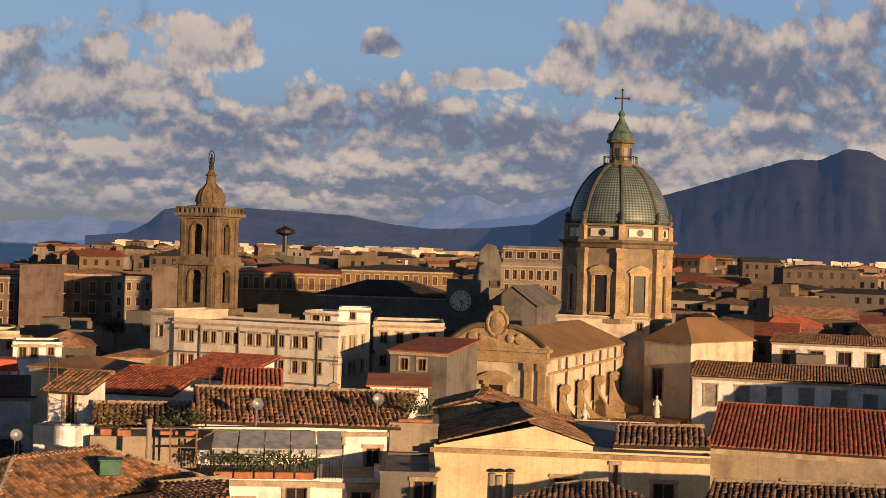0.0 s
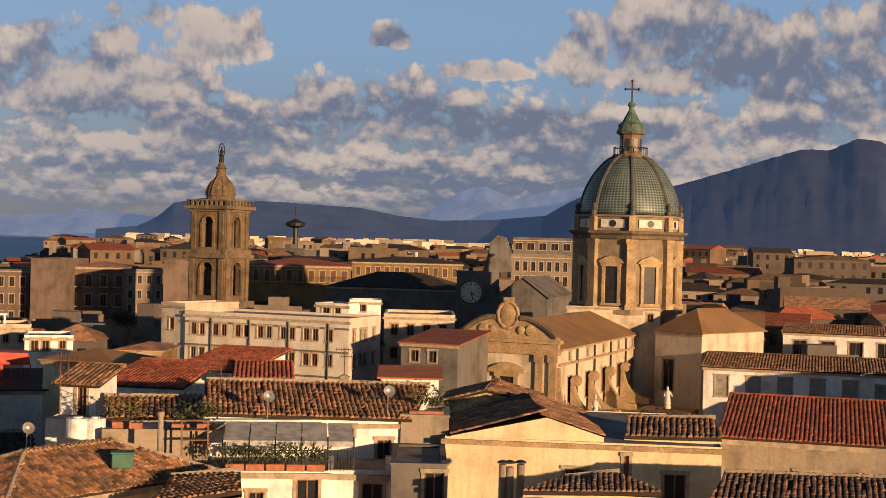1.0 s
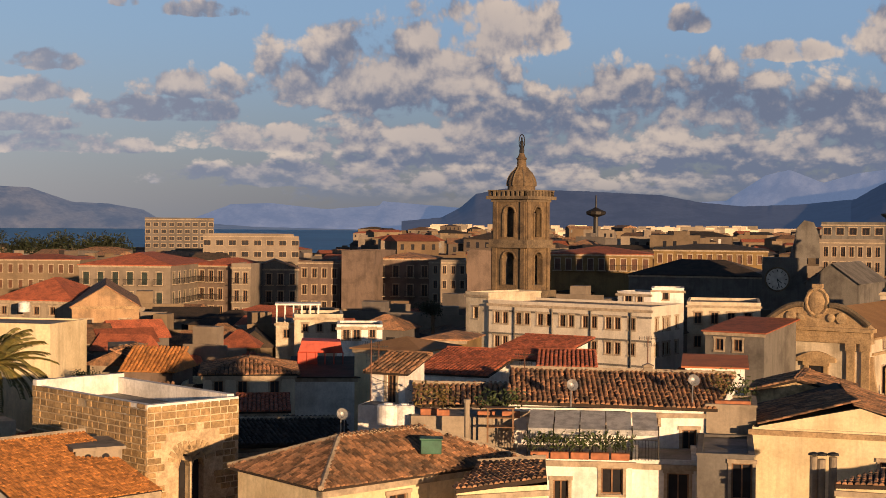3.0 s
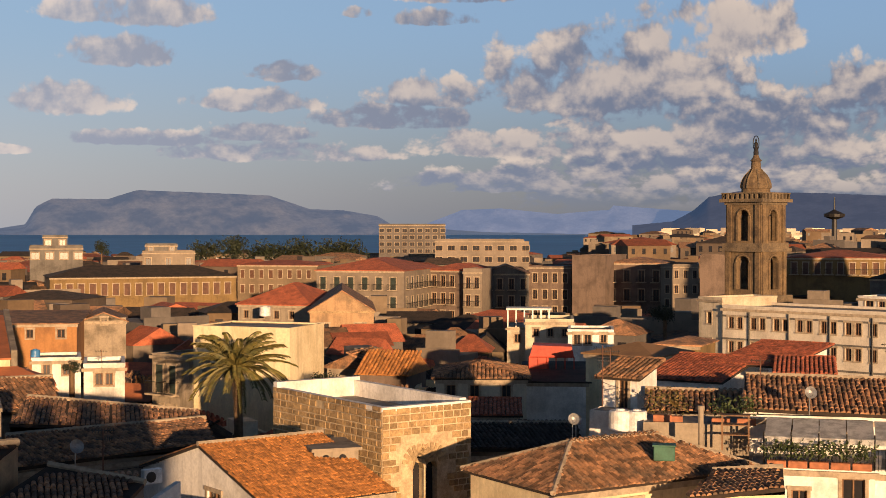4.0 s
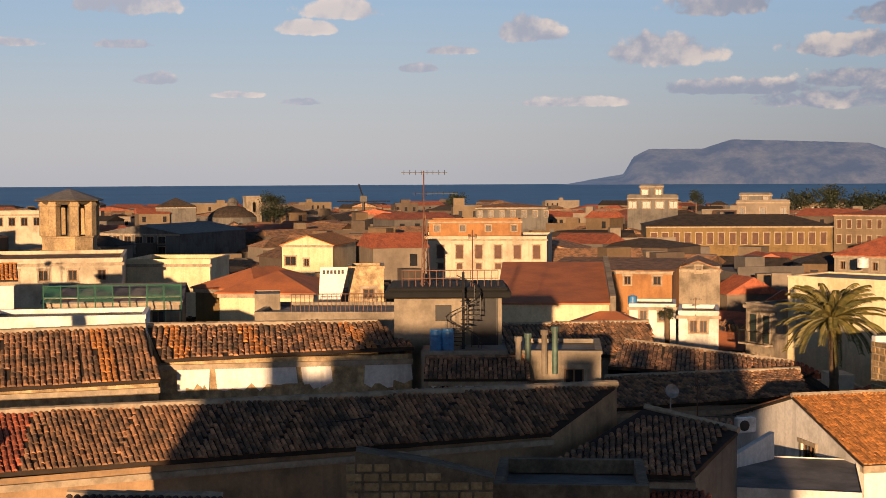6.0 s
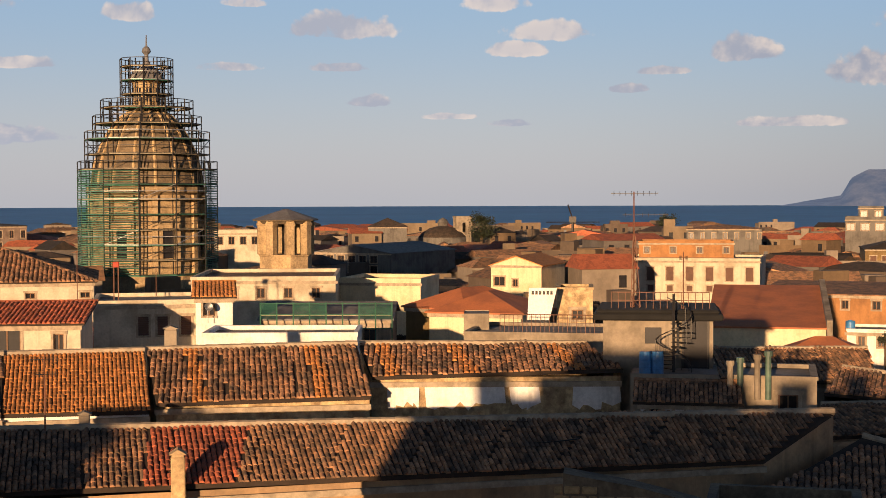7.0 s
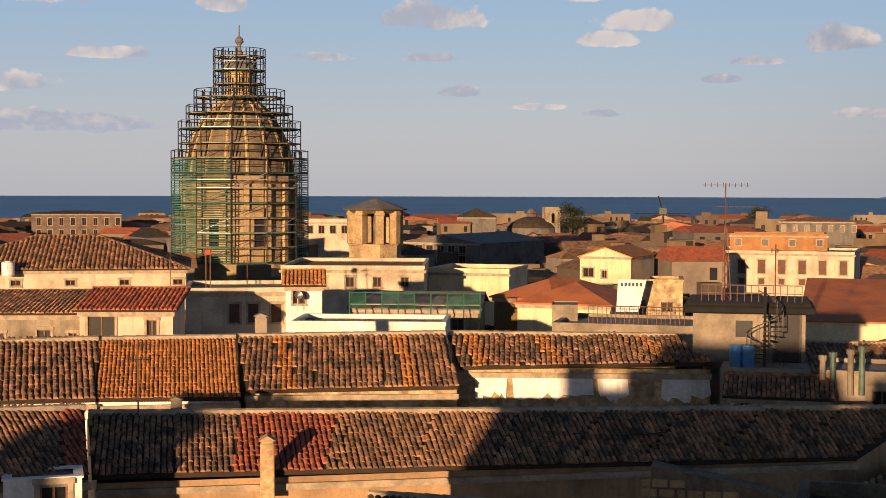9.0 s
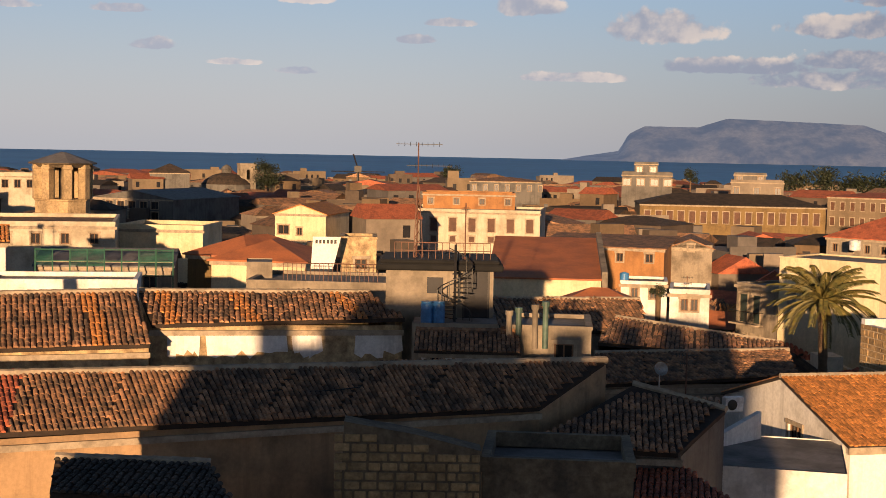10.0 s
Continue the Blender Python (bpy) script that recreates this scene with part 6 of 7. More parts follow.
for z in (-0.75, -3.1, -5.6):
    t_ = thing("wall_band", "beige string course on the school wall", "moulding", sm @ Matrix.Translation((0, 0, scz + z)), "string courses")
    part("band", boxes((-0.05, sw + 0.05, -0.07, -0.004, -0.2, 0.0)), GREYW, t_)
house("white rooftop room on the school", (-26.11, 149.74), (-22.38, 148.32), 4, 18.81, WHITE, parapet=0.15, front=[(0.8, 1.7, -1.1, -0.3), (2.3, 3.0, -1.1, -0.3)])
house("white rooftop cabin with terrace on the school", (-22.56, 150.32), (-19.28, 150.77), 4, 19.18, WHITE, parapet=0.15, front=[(0.8, 1.7, -1.1, -0.3)])
house("beige plain block at the end of the school", (-42.09, 147.1), (-39.12, 145.33), 8, 18.46, CREAM, parapet=0.2, front=[(1.2, 1.9, -2.6, -1.4), (1.2, 1.9, -5.4, -4.2)])
guard(-17, -5, 145, -6.5)

# ---- palm ----
pp = (-52.09, 75.83)
pz = 17.05
palm = thing("palm_tree", "tall date palm with arching yellow-green fronds", "palm", facing(pp, 0))
tr = bmesh.new()
q = random.Random(3)
rings = []
for i in range(40):
    z = pz * i / 39
    r = 0.27 + 0.035 * (i % 2) + 0.12 * max(0, (i - 34) / 5)
    rings.append([tr.verts.new((r * math.cos(a) + 0.25 * math.sin(z * 0.16), r * math.sin(a), z)) for a in [j * math.pi / 5 for j in range(10)]])
for a, b in zip(rings, rings[1:]):
    for i in range(10):
        tr.faces.new((a[i], a[(i + 1) % 10], b[(i + 1) % 10], b[i]))
part("trunk", tr, BARK, palm)
ox = 0.25 * math.sin(pz * 0.16)
for k in range(58):
    fb = bmesh.new()
    az_ = k * 2.39996
    lift = 1.4 - 1.75 * (k / 58) + q.uniform(-0.12, 0.12)
    L_ = q.uniform(3.1, 3.8)
    pts = []
    for i in range(13):
        s_ = i / 12
        ang_ = lift - 1.15 * s_ ** 1.5
        pts.append((L_ * s_ * max(0.12, math.cos(lift - 0.45 * s_)), L_ * (math.sin(lift) * s_ - 0.36 * s_ ** 2.4)))
    for (x0, z0), (x1, z1) in zip(pts, pts[1:]):
        rod(fb, (x0, 0, z0), (x1, 0, z1), 0.03, 3)
    for i in range(1, 13):
        x0, z0 = pts[i]
        for j in range(3):
            t = (j / 3)
            xx, zz_ = x0 + (pts[i][0] - pts[i - 1][0]) * (t - 1), z0 + (pts[i][1] - pts[i - 1][1]) * (t - 1)
            ll = 0.52 * (1 - 0.55 * abs(i / 12 - 0.45)) * q.uniform(0.8, 1.1)
            for sgn in (-1, 1):
                poly(fb, [(xx, 0, zz_), (xx + ll * 0.45, sgn * ll * 0.5 + 0.02, zz_ + 0.02), (xx + ll * 0.95, sgn * ll * 0.62, zz_ - 0.16), (xx + ll * 0.4, sgn * ll * 0.42 - 0.03 * sgn, zz_ - 0.05)])
    part("frond", fb, PALM_LEAF, palm, m=Matrix.Translation((ox, 0, pz)) @ Matrix.Rotation(az_, 4, "Z"))
guard(-42, -30, 92, -8)


# ---- roof clutter ----
def dish(label, p, z, r=0.3, spin=20):
    t = thing("satellite_dish", label, "satellite dish", facing(p, z, spin), "satellite dishes")
    part("reflector", lathe(bmesh.new(), [(0.03, 0), (r * 0.5, 0.05), (r * 0.85, 0.14), (r, 0.2), (r * 0.98, 0.22), (r * 0.5, 0.09)], 16, closed=False), GALV, t, m=Matrix.Translation((0, 0.1, 0.75)) @ Matrix.Rotation(radians(68), 4, "X"))
    part("pole", rod(bmesh.new(), (0, 0.1, -0.3), (0, 0.1, 0.75), 0.03), GALV, t)
    part("arm", rod(bmesh.new(), (0, 0.1, 0.55), (0, -0.35, 0.75), 0.018), GALV, t)


for p_ in ((-13.98, 67.57, 17.41), (-8.51, 70.49, 17.56), (-25.01, 65.38, 15.76), (-90.57, 37.43, 17.9), (-39.07, 45.53, 16.2), (-26.63, 70.11, 15.05), (-65.25, 98.32, 14.95)):
    dish("grey satellite dish on a short pole", p_, p_[2])
for p_, h_ in (((-25.36, 70.58, 16.6), 3.2), ((-25.32, 71.66, 16.91), 2.6), ((-17.15, 70.96, 17.02), 2.4), ((-11.32, 74.14, 18.37), 1.8), ((-39.53, 47.77, 15.63), 1.8), ((-93.51, 29.32, 18.02), 4.6), ((-48.79, 14.13, 18.06), 2.6), ((-97.46, 36.3, 19.1), 2.2), ((-75.34, 90.81, 13.65), 2.4), ((-28.75, 79.99, 15.78), 2.6)):
    mast("thin rooftop aerial on a pole", p_, p_[2], p_[2] + h_, [(0.95, -0.5, 0.5), (0.75, -0.3, 0.4)], False)
rmast = thing("radio_mast", "red-tipped lattice radio mast on a roof", "mast", facing((-95.56, 32.69), 17.74))
part("lattice", rod(rod(bmesh.new(), (-0.15, 0, -1), (-0.15, 0, 3.6), 0.05, 4), (0.15, 0, -1), (0.15, 0, 3.6), 0.05, 4), RUST, rmast)
part("lamp", boxes((-0.22, 0.22, -0.22, 0.22, 3.6, 4.0), bevel=0.05), RED_SHEET, rmast)
ac = thing("air_conditioner", "white wall-mounted air conditioner with a dark fan", "air conditioner", facing((-38.81, 50.26), 14.72, 30))
part("case", boxes((-0.45, 0.45, 0, 0.35, 0, 0.65), bevel=0.03), WHITE_P, ac)
part("grille", lathe(bmesh.new(), [(0.24, 0), (0.24, 0.03), (0.1, 0.05)], 16), IRON, ac, m=Matrix.Translation((-0.12, -0.002, 0.32)) @ Matrix.Rotation(math.pi / 2, 4, "X"))
# remains of white plaster and low openings on the rubble wall
pm_, pw_ = plan_frame((-53.1, 29.51), (-47.57, 38.59), 0)
pzz = 18.4
for x0, x1, z0 in ((0.05, 0.18, 0), (0.20, 0.52, 0), (0.54, 0.66, 0), (0.80, 0.985, 0)):
    rp = random.Random(int(x0 * 100))
    t_ = thing("plaster_patch", "patch of old white plaster over a rubble wall", "plaster", pm_ @ Matrix.Translation((0, -0.012, pzz)), "plaster patches")
    n_ = 9
    top_ = [(pw_ * (x0 + (x1 - x0) * i / n_), -0.32) for i in range(n_ + 1)]
    low_ = [(pw_ * (x0 + (x1 - x0) * i / n_) + rp.uniform(-0.1, 0.1), -1.0 - rp.random() * 0.45) for i in range(n_ + 1)]
    part("plaster", prism(bmesh.new(), top_ + low_[::-1], -0.02, 0.3), WHITE, t_)


# ---- more of the near roofs ----
house("small white dormer room with a barred window", (-41.72, 8.13), (-41.24, 10.27), 1.6, 17.59, WHITE, parapet=0.06, trim=False, front=[(1.0, 1.8, -0.75, -0.15, "bars")])


def cable(label, pts, r=0.025):
    """A dark cable that sags a little between its fixings."""
    bm = bmesh.new()
    o = Vector(pts[0])
    for a, b in zip(pts, pts[1:]):
        a, b = Vector(a) - o, Vector(b) - o
        q = [a.lerp(b, i / 8) - Vector((0, 0, 0.03 * (b - a).length * 4 * (i / 8) * (1 - i / 8))) for i in range(9)]
        for c, d in zip(q, q[1:]):
            rod(bm, c, d, r, 4)
    t = thing("cable", label, "cable", Matrix.Translation(o))
    part("wire", bm, IRON, t)


cable("dark cable sagging along an old wall", [(-43.04, 23.43, 16.13), (-42.02, 26.16, 16.38), (-40.34, 29.54, 16.54), (-39.14, 31.91, 16.41)])
cable("dark cable across a tiled roof", [(-43.45, 24.74, 17.26), (-42.1, 28.07, 17.34), (-40.71, 31.05, 17.38)])
cable("thin wire between two roofs", [(-39.72, 47.61, 15.63), (-38.31, 50.01, 15.75)], 0.015)
cable("thin wire between rooftop poles", [(-25.4, 70.57, 17.89), (-23.3, 69.18, 17.69), (-18.09, 63.47, 17.55)], 0.015)
for p_, w_, h_ in (((-49.56, 15.75, 18.02), 0.3, 0.5), ((-65.36, 25.06, 19.13), 0.5, 0.8), ((-53.64, 50.98, 16.99), 0.4, 0.7), ((-58.24, 81.29, 16.06), 0.5, 0.8), ((-11.31, 74.14, 18.07), 0.4, 0.7)):
    chimney("short plastered chimney with a pointed cowl", p_, p_[2] - 0.4, p_[2] + h_, w_ + 0.1, OLD)
for p_ in ((-123.88, 23.02, 18.73), (-123.57, 24.6, 18.55)):
    tank("pale round water tank on a roof edge", p_, p_[2], 0.55, 1.2)
tank("white water tank on the church side roof", (-97.72, 148.78, 15.01), 14.86, 0.7, 1.2)
chair = thing("wooden_shelf", "rough wooden plant stand on a terrace", "plant stand", facing((-16.95, 65.34), 16.23))
for x_ in (-0.6, 0.6):
    for y_ in (-0.25, 0.25):
        part("leg", boxes((x_ - 0.04, x_ + 0.04, y_ - 0.04, y_ + 0.04, -0.6, 1.0)), WOOD, chair)
for z_ in (0.1, 0.55, 1.0):
    part("shelf_board", boxes((-0.68, 0.68, -0.3, 0.3, z_, z_ + 0.05)), WOOD, chair)
# ---- middle town, house by house ----
def grid(w, cols, tops, ww=0.9, wh=1.6, mg=1.2, st=None):
    """Openings in even columns, one row for each drop below the wall's top."""
    out = []
    for t in tops:
        for c in range(cols):
            x = mg + (w - 2 * mg) * (c / max(1, cols - 1))
            o = (round(x - ww / 2, 2), round(x + ww / 2, 2), -t - wh, -t)
            out.append(o + ((st,) if st else ()))
    return out


house("ochre church front with a carved pediment", (-88.88, 144.92), (-82.28, 148.76), 22, 16.05, PEACH, roof="gable_front", rise=2.35, tile=TILE, detail=0, name="small_church", category="church", cornice=TRIM_ST, front=[(3.1, 4.6, -4.2, -2.6, "brown"), (1.1, 2.3, -4.4, -1.6, "grey"), (5.4, 6.6, -4.4, -1.6, "grey")])
house("grey side house with a red hipped roof", (-104.43, 152.7), (-94.11, 153.44), 12, 16.06, OLD, roof="hip", rise=2.6, tile=TILE_RED, detail=0, front=grid(9, 4, (0.8,), 0.7, 1.0))
house("blank ochre gable wall behind the palm", (-66.02, 90.47), (-57.74, 91.27), 6, 18.25, YELLOW, parapet=0.1, trim=False)
house("grey house with tall dark shutters and balcony", (-70.98, 91.75), (-66.33, 90.74), 8, 15.82, OLD, parapet=0.1, style="green", balconies=True, front=[(0.4, 1.3, -3.0, -0.8), (2.0, 2.8, -3.0, -0.8), (0.4, 1.3, -6.2, -4.0), (2.0, 2.8, -6.2, -4.0)])
house("narrow glazed house beside the blank wall", (-61.94, 98.08), (-60.64, 98.89), 5, 17.08, GREYW, parapet=0.1, front=[(0.2, 1.2, -2.6, -0.6), (0.2, 1.2, -5.2, -3.2)])
house("pale palace with rows of green shutters", (-129.69, 213.73), (-114.06, 216.83), 24, 18.39, SHADE_CITY[0], roof="hip", rise=2.0, tile=TILE_RED, detail=0, style="green", balconies=True, front=grid(15.2, 6, (1.2, 4.6, 8.0), 1.0, 2.1), right=grid(24, 7, (1.2, 4.6, 8.0), 1.0, 2.0, 2.0))
house("brown apartment house with small balconies", (-117.92, 233.96), (-110.46, 233.16), 12, 18.06, PINK, roof="hip", rise=1.2, tile=TILE_RED, detail=0, balconies=True, front=grid(6.3, 3, (1.0, 4.2, 7.4), 0.9, 2.0))
house("narrow white apartment house with balconies", (-109.6, 231.35), (-106.18, 231.84), 12, 17.9, SHADE_CITY[0], balconies=True, front=grid(3.4, 2, (1.0, 4.2, 7.4), 0.8, 2.0, 0.9))
house("grey tenement with a rounded gable", (-109.1, 238.21), (-101.14, 241.69), 12, 17.43, GREYW, roof="gable_front", rise=1.5, tile=TILE, detail=0, balconies=True, front=grid(8.8, 4, (1.0, 4.2, 7.4), 0.9, 2.0))
house("tall blind grey wall of a tenement", (-96.69, 252.09), (-90.21, 252.36), 14, 20.42, PINK, parapet=0.2, trim=False)
house("brown tenement between blind walls", (-106.55, 254.6), (-98.32, 255.75), 14, 18.24, PINK, parapet=0.2, front=grid(8.3, 4, (1.2, 4.4, 7.6), 0.9, 1.8))
house("old tenement with dark windows and balconies", (-92.03, 258.08), (-81.63, 259.46), 14, 19.13, PINK, roof="hip", rise=1.0, tile=TILE, detail=0, balconies=True, front=grid(10.8, 4, (1.4, 5.0), 1.1, 2.2))
house("cream tenement with four rows of windows", (-81.03, 257.55), (-74.31, 259.57), 14, 18.64, SHADE_CITY[0], parapet=0.4, front=grid(7.5, 4, (0.8, 3.6, 6.2), 0.7, 1.5))
house("blind beige wall beside the bell tower", (-65.88, 230.78), (-61.39, 232.02), 10, 21.15, PINK, parapet=0.2, trim=False)
house("large white modern block with a long attic", (-200.68, 402.77), (-175.2, 414.5), 16, 21.43, SHADE_CITY[0], parapet=0.6, front=grid(29.8, 8, (1.4, 5.0), 2.2, 1.6), balconies=False)
house("high-rise white apartment block", (-298.2, 543.58), (-272.55, 556.88), 14, 26.67, SHADE_CITY[2], parapet=0.6, front=grid(29, 9, (1.5, 4.5, 7.5, 10.5), 2.0, 1.6))
house("long ochre palace with shuttered windows", (-199.28, 224.25), (-172.47, 251.55), 16, 15.57, OCHRE, roof="hip", rise=2.2, tile=TILE_DK, detail=0, style="brown", front=grid(38, 16, (1.4,), 1.2, 2.4, 1.6))
house("ochre wing with white window surrounds", (-186.39, 272.32), (-168.48, 277.92), 14, 17.22, SHADE_CITY[1], roof="hip", rise=1.0, tile=TILE_RED, detail=0, style="brown", front=grid(18, 8, (1.2, 4.6), 0.9, 1.8))
house("unfinished concrete tower on the skyline", (-229.14, 251.19), (-220.27, 259.0), 14, 21.0, GREYW, parapet=0.6, front=grid(12, 4, (1.0,), 1.8, 1.6))
house("grey upper storeys on the skyline", (-228.33, 254.62), (-224.17, 258.28), 8, 23.65, GREYW, parapet=0.3, front=grid(5.6, 2, (0.8,), 1.4, 1.4))
house("white penthouse block on the ochre palace", (-192.51, 245.53), (-183.69, 252.2), 10, 20.39, SHADE_CITY[0], parapet=0.4, front=grid(11, 3, (1.2,), 1.2, 1.5))
house("small cabin over the penthouse", (-193.25, 247.49), (-187.85, 251.61), 6, 21.97, GREYW, parapet=0.3, front=grid(6.8, 2, (0.4,), 1.0, 1.0))
house("grey hall with a brown hipped roof", (-284.36, 252.07), (-271.64, 265.73), 16, 17.89, GREYW, roof="hip", rise=1.0, tile=TILE, detail=0, front=grid(20, 7, (1.0,), 1.0, 1.6))
house("orange house with a long brown tiled roof", (-107.18, 104.94), (-96.34, 112.35), 12, 16.26, ORANGE, roof="shed", rise=0.6, tile=TILE, detail=0, front=[(11.2, 12.0, -1.5, -0.6, "brown"), (8.2, 8.9, -1.5, -0.6, "brown")])
house("yellow hall under a flat red roof", (-74.45, 68.25), (-69.0, 73.76), 14, 17.05, YELLOW, roof="shed", rise=2.0, tile=RED_FLAT, detail=0, trim=False)
hm_, hw_ = plan_frame((-74.45, 68.25), (-69.0, 73.76), 0)
hp_ = thing("gable_parapet", "pale sloping parapet wall along a red roof", "parapet", hm_)
part("wall", prism(bmesh.new(), [(-0.4, 0), (14.4, 0), (14.4, 19.6), (-0.4, 17.6)], 0, 0.4), OLD, hp_, m=Matrix.Translation((hw_ + 0.45, 0, 0)) @ Matrix.Rotation(math.pi / 2, 4, "Z"))
house("low shed with an orange hipped roof before the yellow hall", (-66.3, 67.0), (-62.6, 70.6), 4, 15.9, YELLOW, roof="hip", rise=1.0, tile=RED_FLAT, detail=0, trim=False)
house("whitewashed stone gable house", (-100.57, 117.94), (-96.98, 120.91), 10, 16.02, OLD, roof="gable_front", rise=0.9, tile=TILE, detail=0, front=[(2.1, 2.7, -0.4, 0.3)])
house("white flat-roofed house with a blue tank", (-76.4, 89.93), (-73.91, 91.98), 6, 14.67, WHITE, parapet=0.3, front=grid(3.2, 2, (0.5,), 0.6, 1.0))
tank("blue plastic water tank on a flat roof", (-83.91, 92.65), 14.77, 0.4, 0.8, BLUE_P)
house("low white roof room with washing lines", (-83.45, 91.72), (-80.47, 94.35), 5, 14.79, WHITE, parapet=0.2, front=grid(4, 2, (0.4,), 0.6, 0.9))
house("cream palace with brown windows below an orange attic", (-159.24, 129.1), (-145.02, 142.05), 14, 17.23, CREAM, parapet=0.3, style="brown", front=grid(19, 7, (1.0,), 1.0, 1.9) + grid(19, 7, (3.6,), 0.8, 0.8))
house("orange attic storey with a flat roof", (-164.71, 136.62), (-155.52, 147.01), 8, 19.44, ORANGE, parapet=0.2, front=grid(14, 4, (0.7,), 0.8, 0.9))
house("bright yellow gabled house", (-157.93, 105.62), (-152.49, 109.96), 12, 17.21, YELLOW, roof="gable_front", rise=1.2, tile=TILE_OR, detail=0, front=[(0.4, 1.9, -2.8, -1.6), (3.0, 3.7, -2.9, -1.9)])
house("weathered stone stump with a small window", (-69.22, 51.04), (-67.91, 52.77), 3.5, 20.5, RUBBLE, parapet=0.15, trim=False, front=[(0.9, 1.6, -1.8, -1.2)])
house("old roof terrace with an orange skirting", (-63.96, 41.05), (-58.89, 46.45), 6, 18.77, OLD, parapet=0.15, trim=False)
house("low ruined wall at the terrace corner", (-66.51, 42.64), (-65.73, 43.82), 2.5, 19.62, OLD, parapet=0.0, trim=False)
rt = thing("terrace_railing", "rusty iron railing round an old roof terrace", "railing", plan_frame((-63.74, 43.2), (-60.42, 46.92), 18.8)[0])
rw = 5.1
for i in range(22):
    part("bar", rod(bmesh.new(), (i * rw / 21, 0, 0), (i * rw / 21, 0, 0.95), 0.022, 4), RUST, rt)
part("top_rail", rod(bmesh.new(), (0, 0, 0.95), (rw, 0, 0.95), 0.03, 5), RUST, rt)
sg = thing("curved_screen", "white curved screen wall with rough dark writing", "wall", plan_frame((-68.62, 48.45), (-67.63, 49.82), 18.84)[0])
part("panel", prism(bmesh.new(), [(0, 0), (1.3, 0), (1.75, 1.9), (0.1, 1.9)], 0, 0.12), WHITE, sg)
for i in range(6):
    part("mark", boxes((0.25 + i * 0.22, 0.39 + i * 0.22, -0.008, -0.003, 1.5, 1.72)), IRON, sg)
house("ochre house with a red hipped roof", (-96.66, 56.57), (-90.86, 58.38), 9, 17.57, OCHRE, roof="hip", rise=1.4, tile=RED_FLAT, detail=0)
house("yellow house with a long red roof", (-92.31, 56.07), (-86.85, 60.77), 9, 17.43, YELLOW, roof="hip", rise=1.4, tile=RED_FLAT, detail=0)
# building behind green scaffolding
ga, gb_ = (-94.58, 43.25), (-89.47, 51.03)
house("house under repair with patched old roof", ga, gb_, 8, 17.39, OLD, roof="gable_along", rise=0.9, tile=ROOFGREY, detail=0, front=grid(9, 4, (0.8,), 0.9, 1.3))
gm2, gw2 = plan_frame((-93.27, 42.52), (-88.1, 50.4), 15.56)
gs = thing("scaffolding", "green netted scaffolding along a house under repair", "scaffolding", gm2)
for i in range(9):
    part("standard", rod(bmesh.new(), (i * gw2 / 8, 0, -6), (i * gw2 / 8, 0, 3.1), 0.05, 5), GREEN_P, gs)
for z in (-1.0, 0.2, 1.2, 2.2, 3.0):
    part("ledger", rod(bmesh.new(), (0, 0, z), (gw2, 0, z), 0.045, 5), GREEN_P, gs)
for z in (0.2, 2.2):
    part("platform", boxes((0, gw2, 0, 0.8, z - 0.1, z - 0.03)), PLANK, gs)
for i in (0, 2, 3, 6, 7):
    nb = bmesh.new()
    for j in range(16):
        rod(nb, (i * gw2 / 8, -0.05, 1.9 + j * 0.075), ((i + 1) * gw2 / 8, -0.05, 1.9 + j * 0.075), 0.018, 3)
    part("net", nb, NET, gs)
# palace and houses before the scaffolded dome
house("long palace with a dark tiled hipped roof", (-126.64, 18.6), (-119.82, 38.98), 16, 19.0, CREAM, roof="hip", rise=2.6, tile=TILE, pitch=0.5, detail=1, seed=31, front=[(2.2 + i * 4.55, 3.0 + i * 4.55, -1.4, -0.9) for i in range(5)])
house("cream house with peach shutters and roof clutter", (-95.11, 30.9), (-92.57, 37.82), 8, 18.86, CREAM, parapet=0.25, style="brown", front=[(3.0, 3.7, -2.2, -0.9), (4.3, 5.0, -2.2, -0.9, "grey"), (5.9, 6.6, -2.2, -0.9, "brown")])
house("white roof room with a tiled lid", (-91.82, 37.02), (-90.85, 39.33), 4, 19.31, WHITE, roof="shed", rise=0.7, tile=TILE_OR, pitch=0.36, detail=1, front=[(0.5, 1.3, -1.3, -0.3)])
house("old plastered house with shuttered windows", (-90.93, 13.97), (-87.36, 21.65), 7, 18.32, OLD, roof="shed", rise=0.8, tile=TILE, pitch=0.36, seed=32, front=[(3.2, 3.9, -2.6, -1.2, "green"), (5.9, 6.7, -2.8, -1.0, "grey"), (7.8, 8.3, -2.5, -1.2, "brown")])
house("stone house with a red-brown lean roof", (-85.42, 21.17), (-82.97, 26.17), 5, 18.68, CREAM, roof="shed", rise=0.85, tile=TILE_RED, pitch=0.36, seed=33, front=[(0.5, 2.1, -1.9, -0.3), (4.0, 4.6, -1.7, -0.6)])
house("white terrace strip behind the brown roofs", (-78.69, 32.14), (-73.91, 39.91), 5, 17.9, WHITE, parapet=0.25, trim=False)
house("block of old plaster below the belvedere", (-116.08, 46.38), (-109.98, 57.28), 14, 19.02, CREAM, parapet=0.3, tile=TILE, front=grid(12, 5, (0.7,), 0.7, 0.9))
house("ochre cornice house with steps", (-119.54, 62.73), (-114.09, 68.35), 8, 18.21, YELLOW, parapet=0.35, front=[])
house("grey palace far down by the sea", (-420.4, 90.34), (-414.3, 115.12), 18, 18.51, PINK, roof="hip", rise=0.8, tile=TILE_DK, detail=0, front=grid(26.5, 8, (1.2, 4.6), 1.2, 2.2, 2))
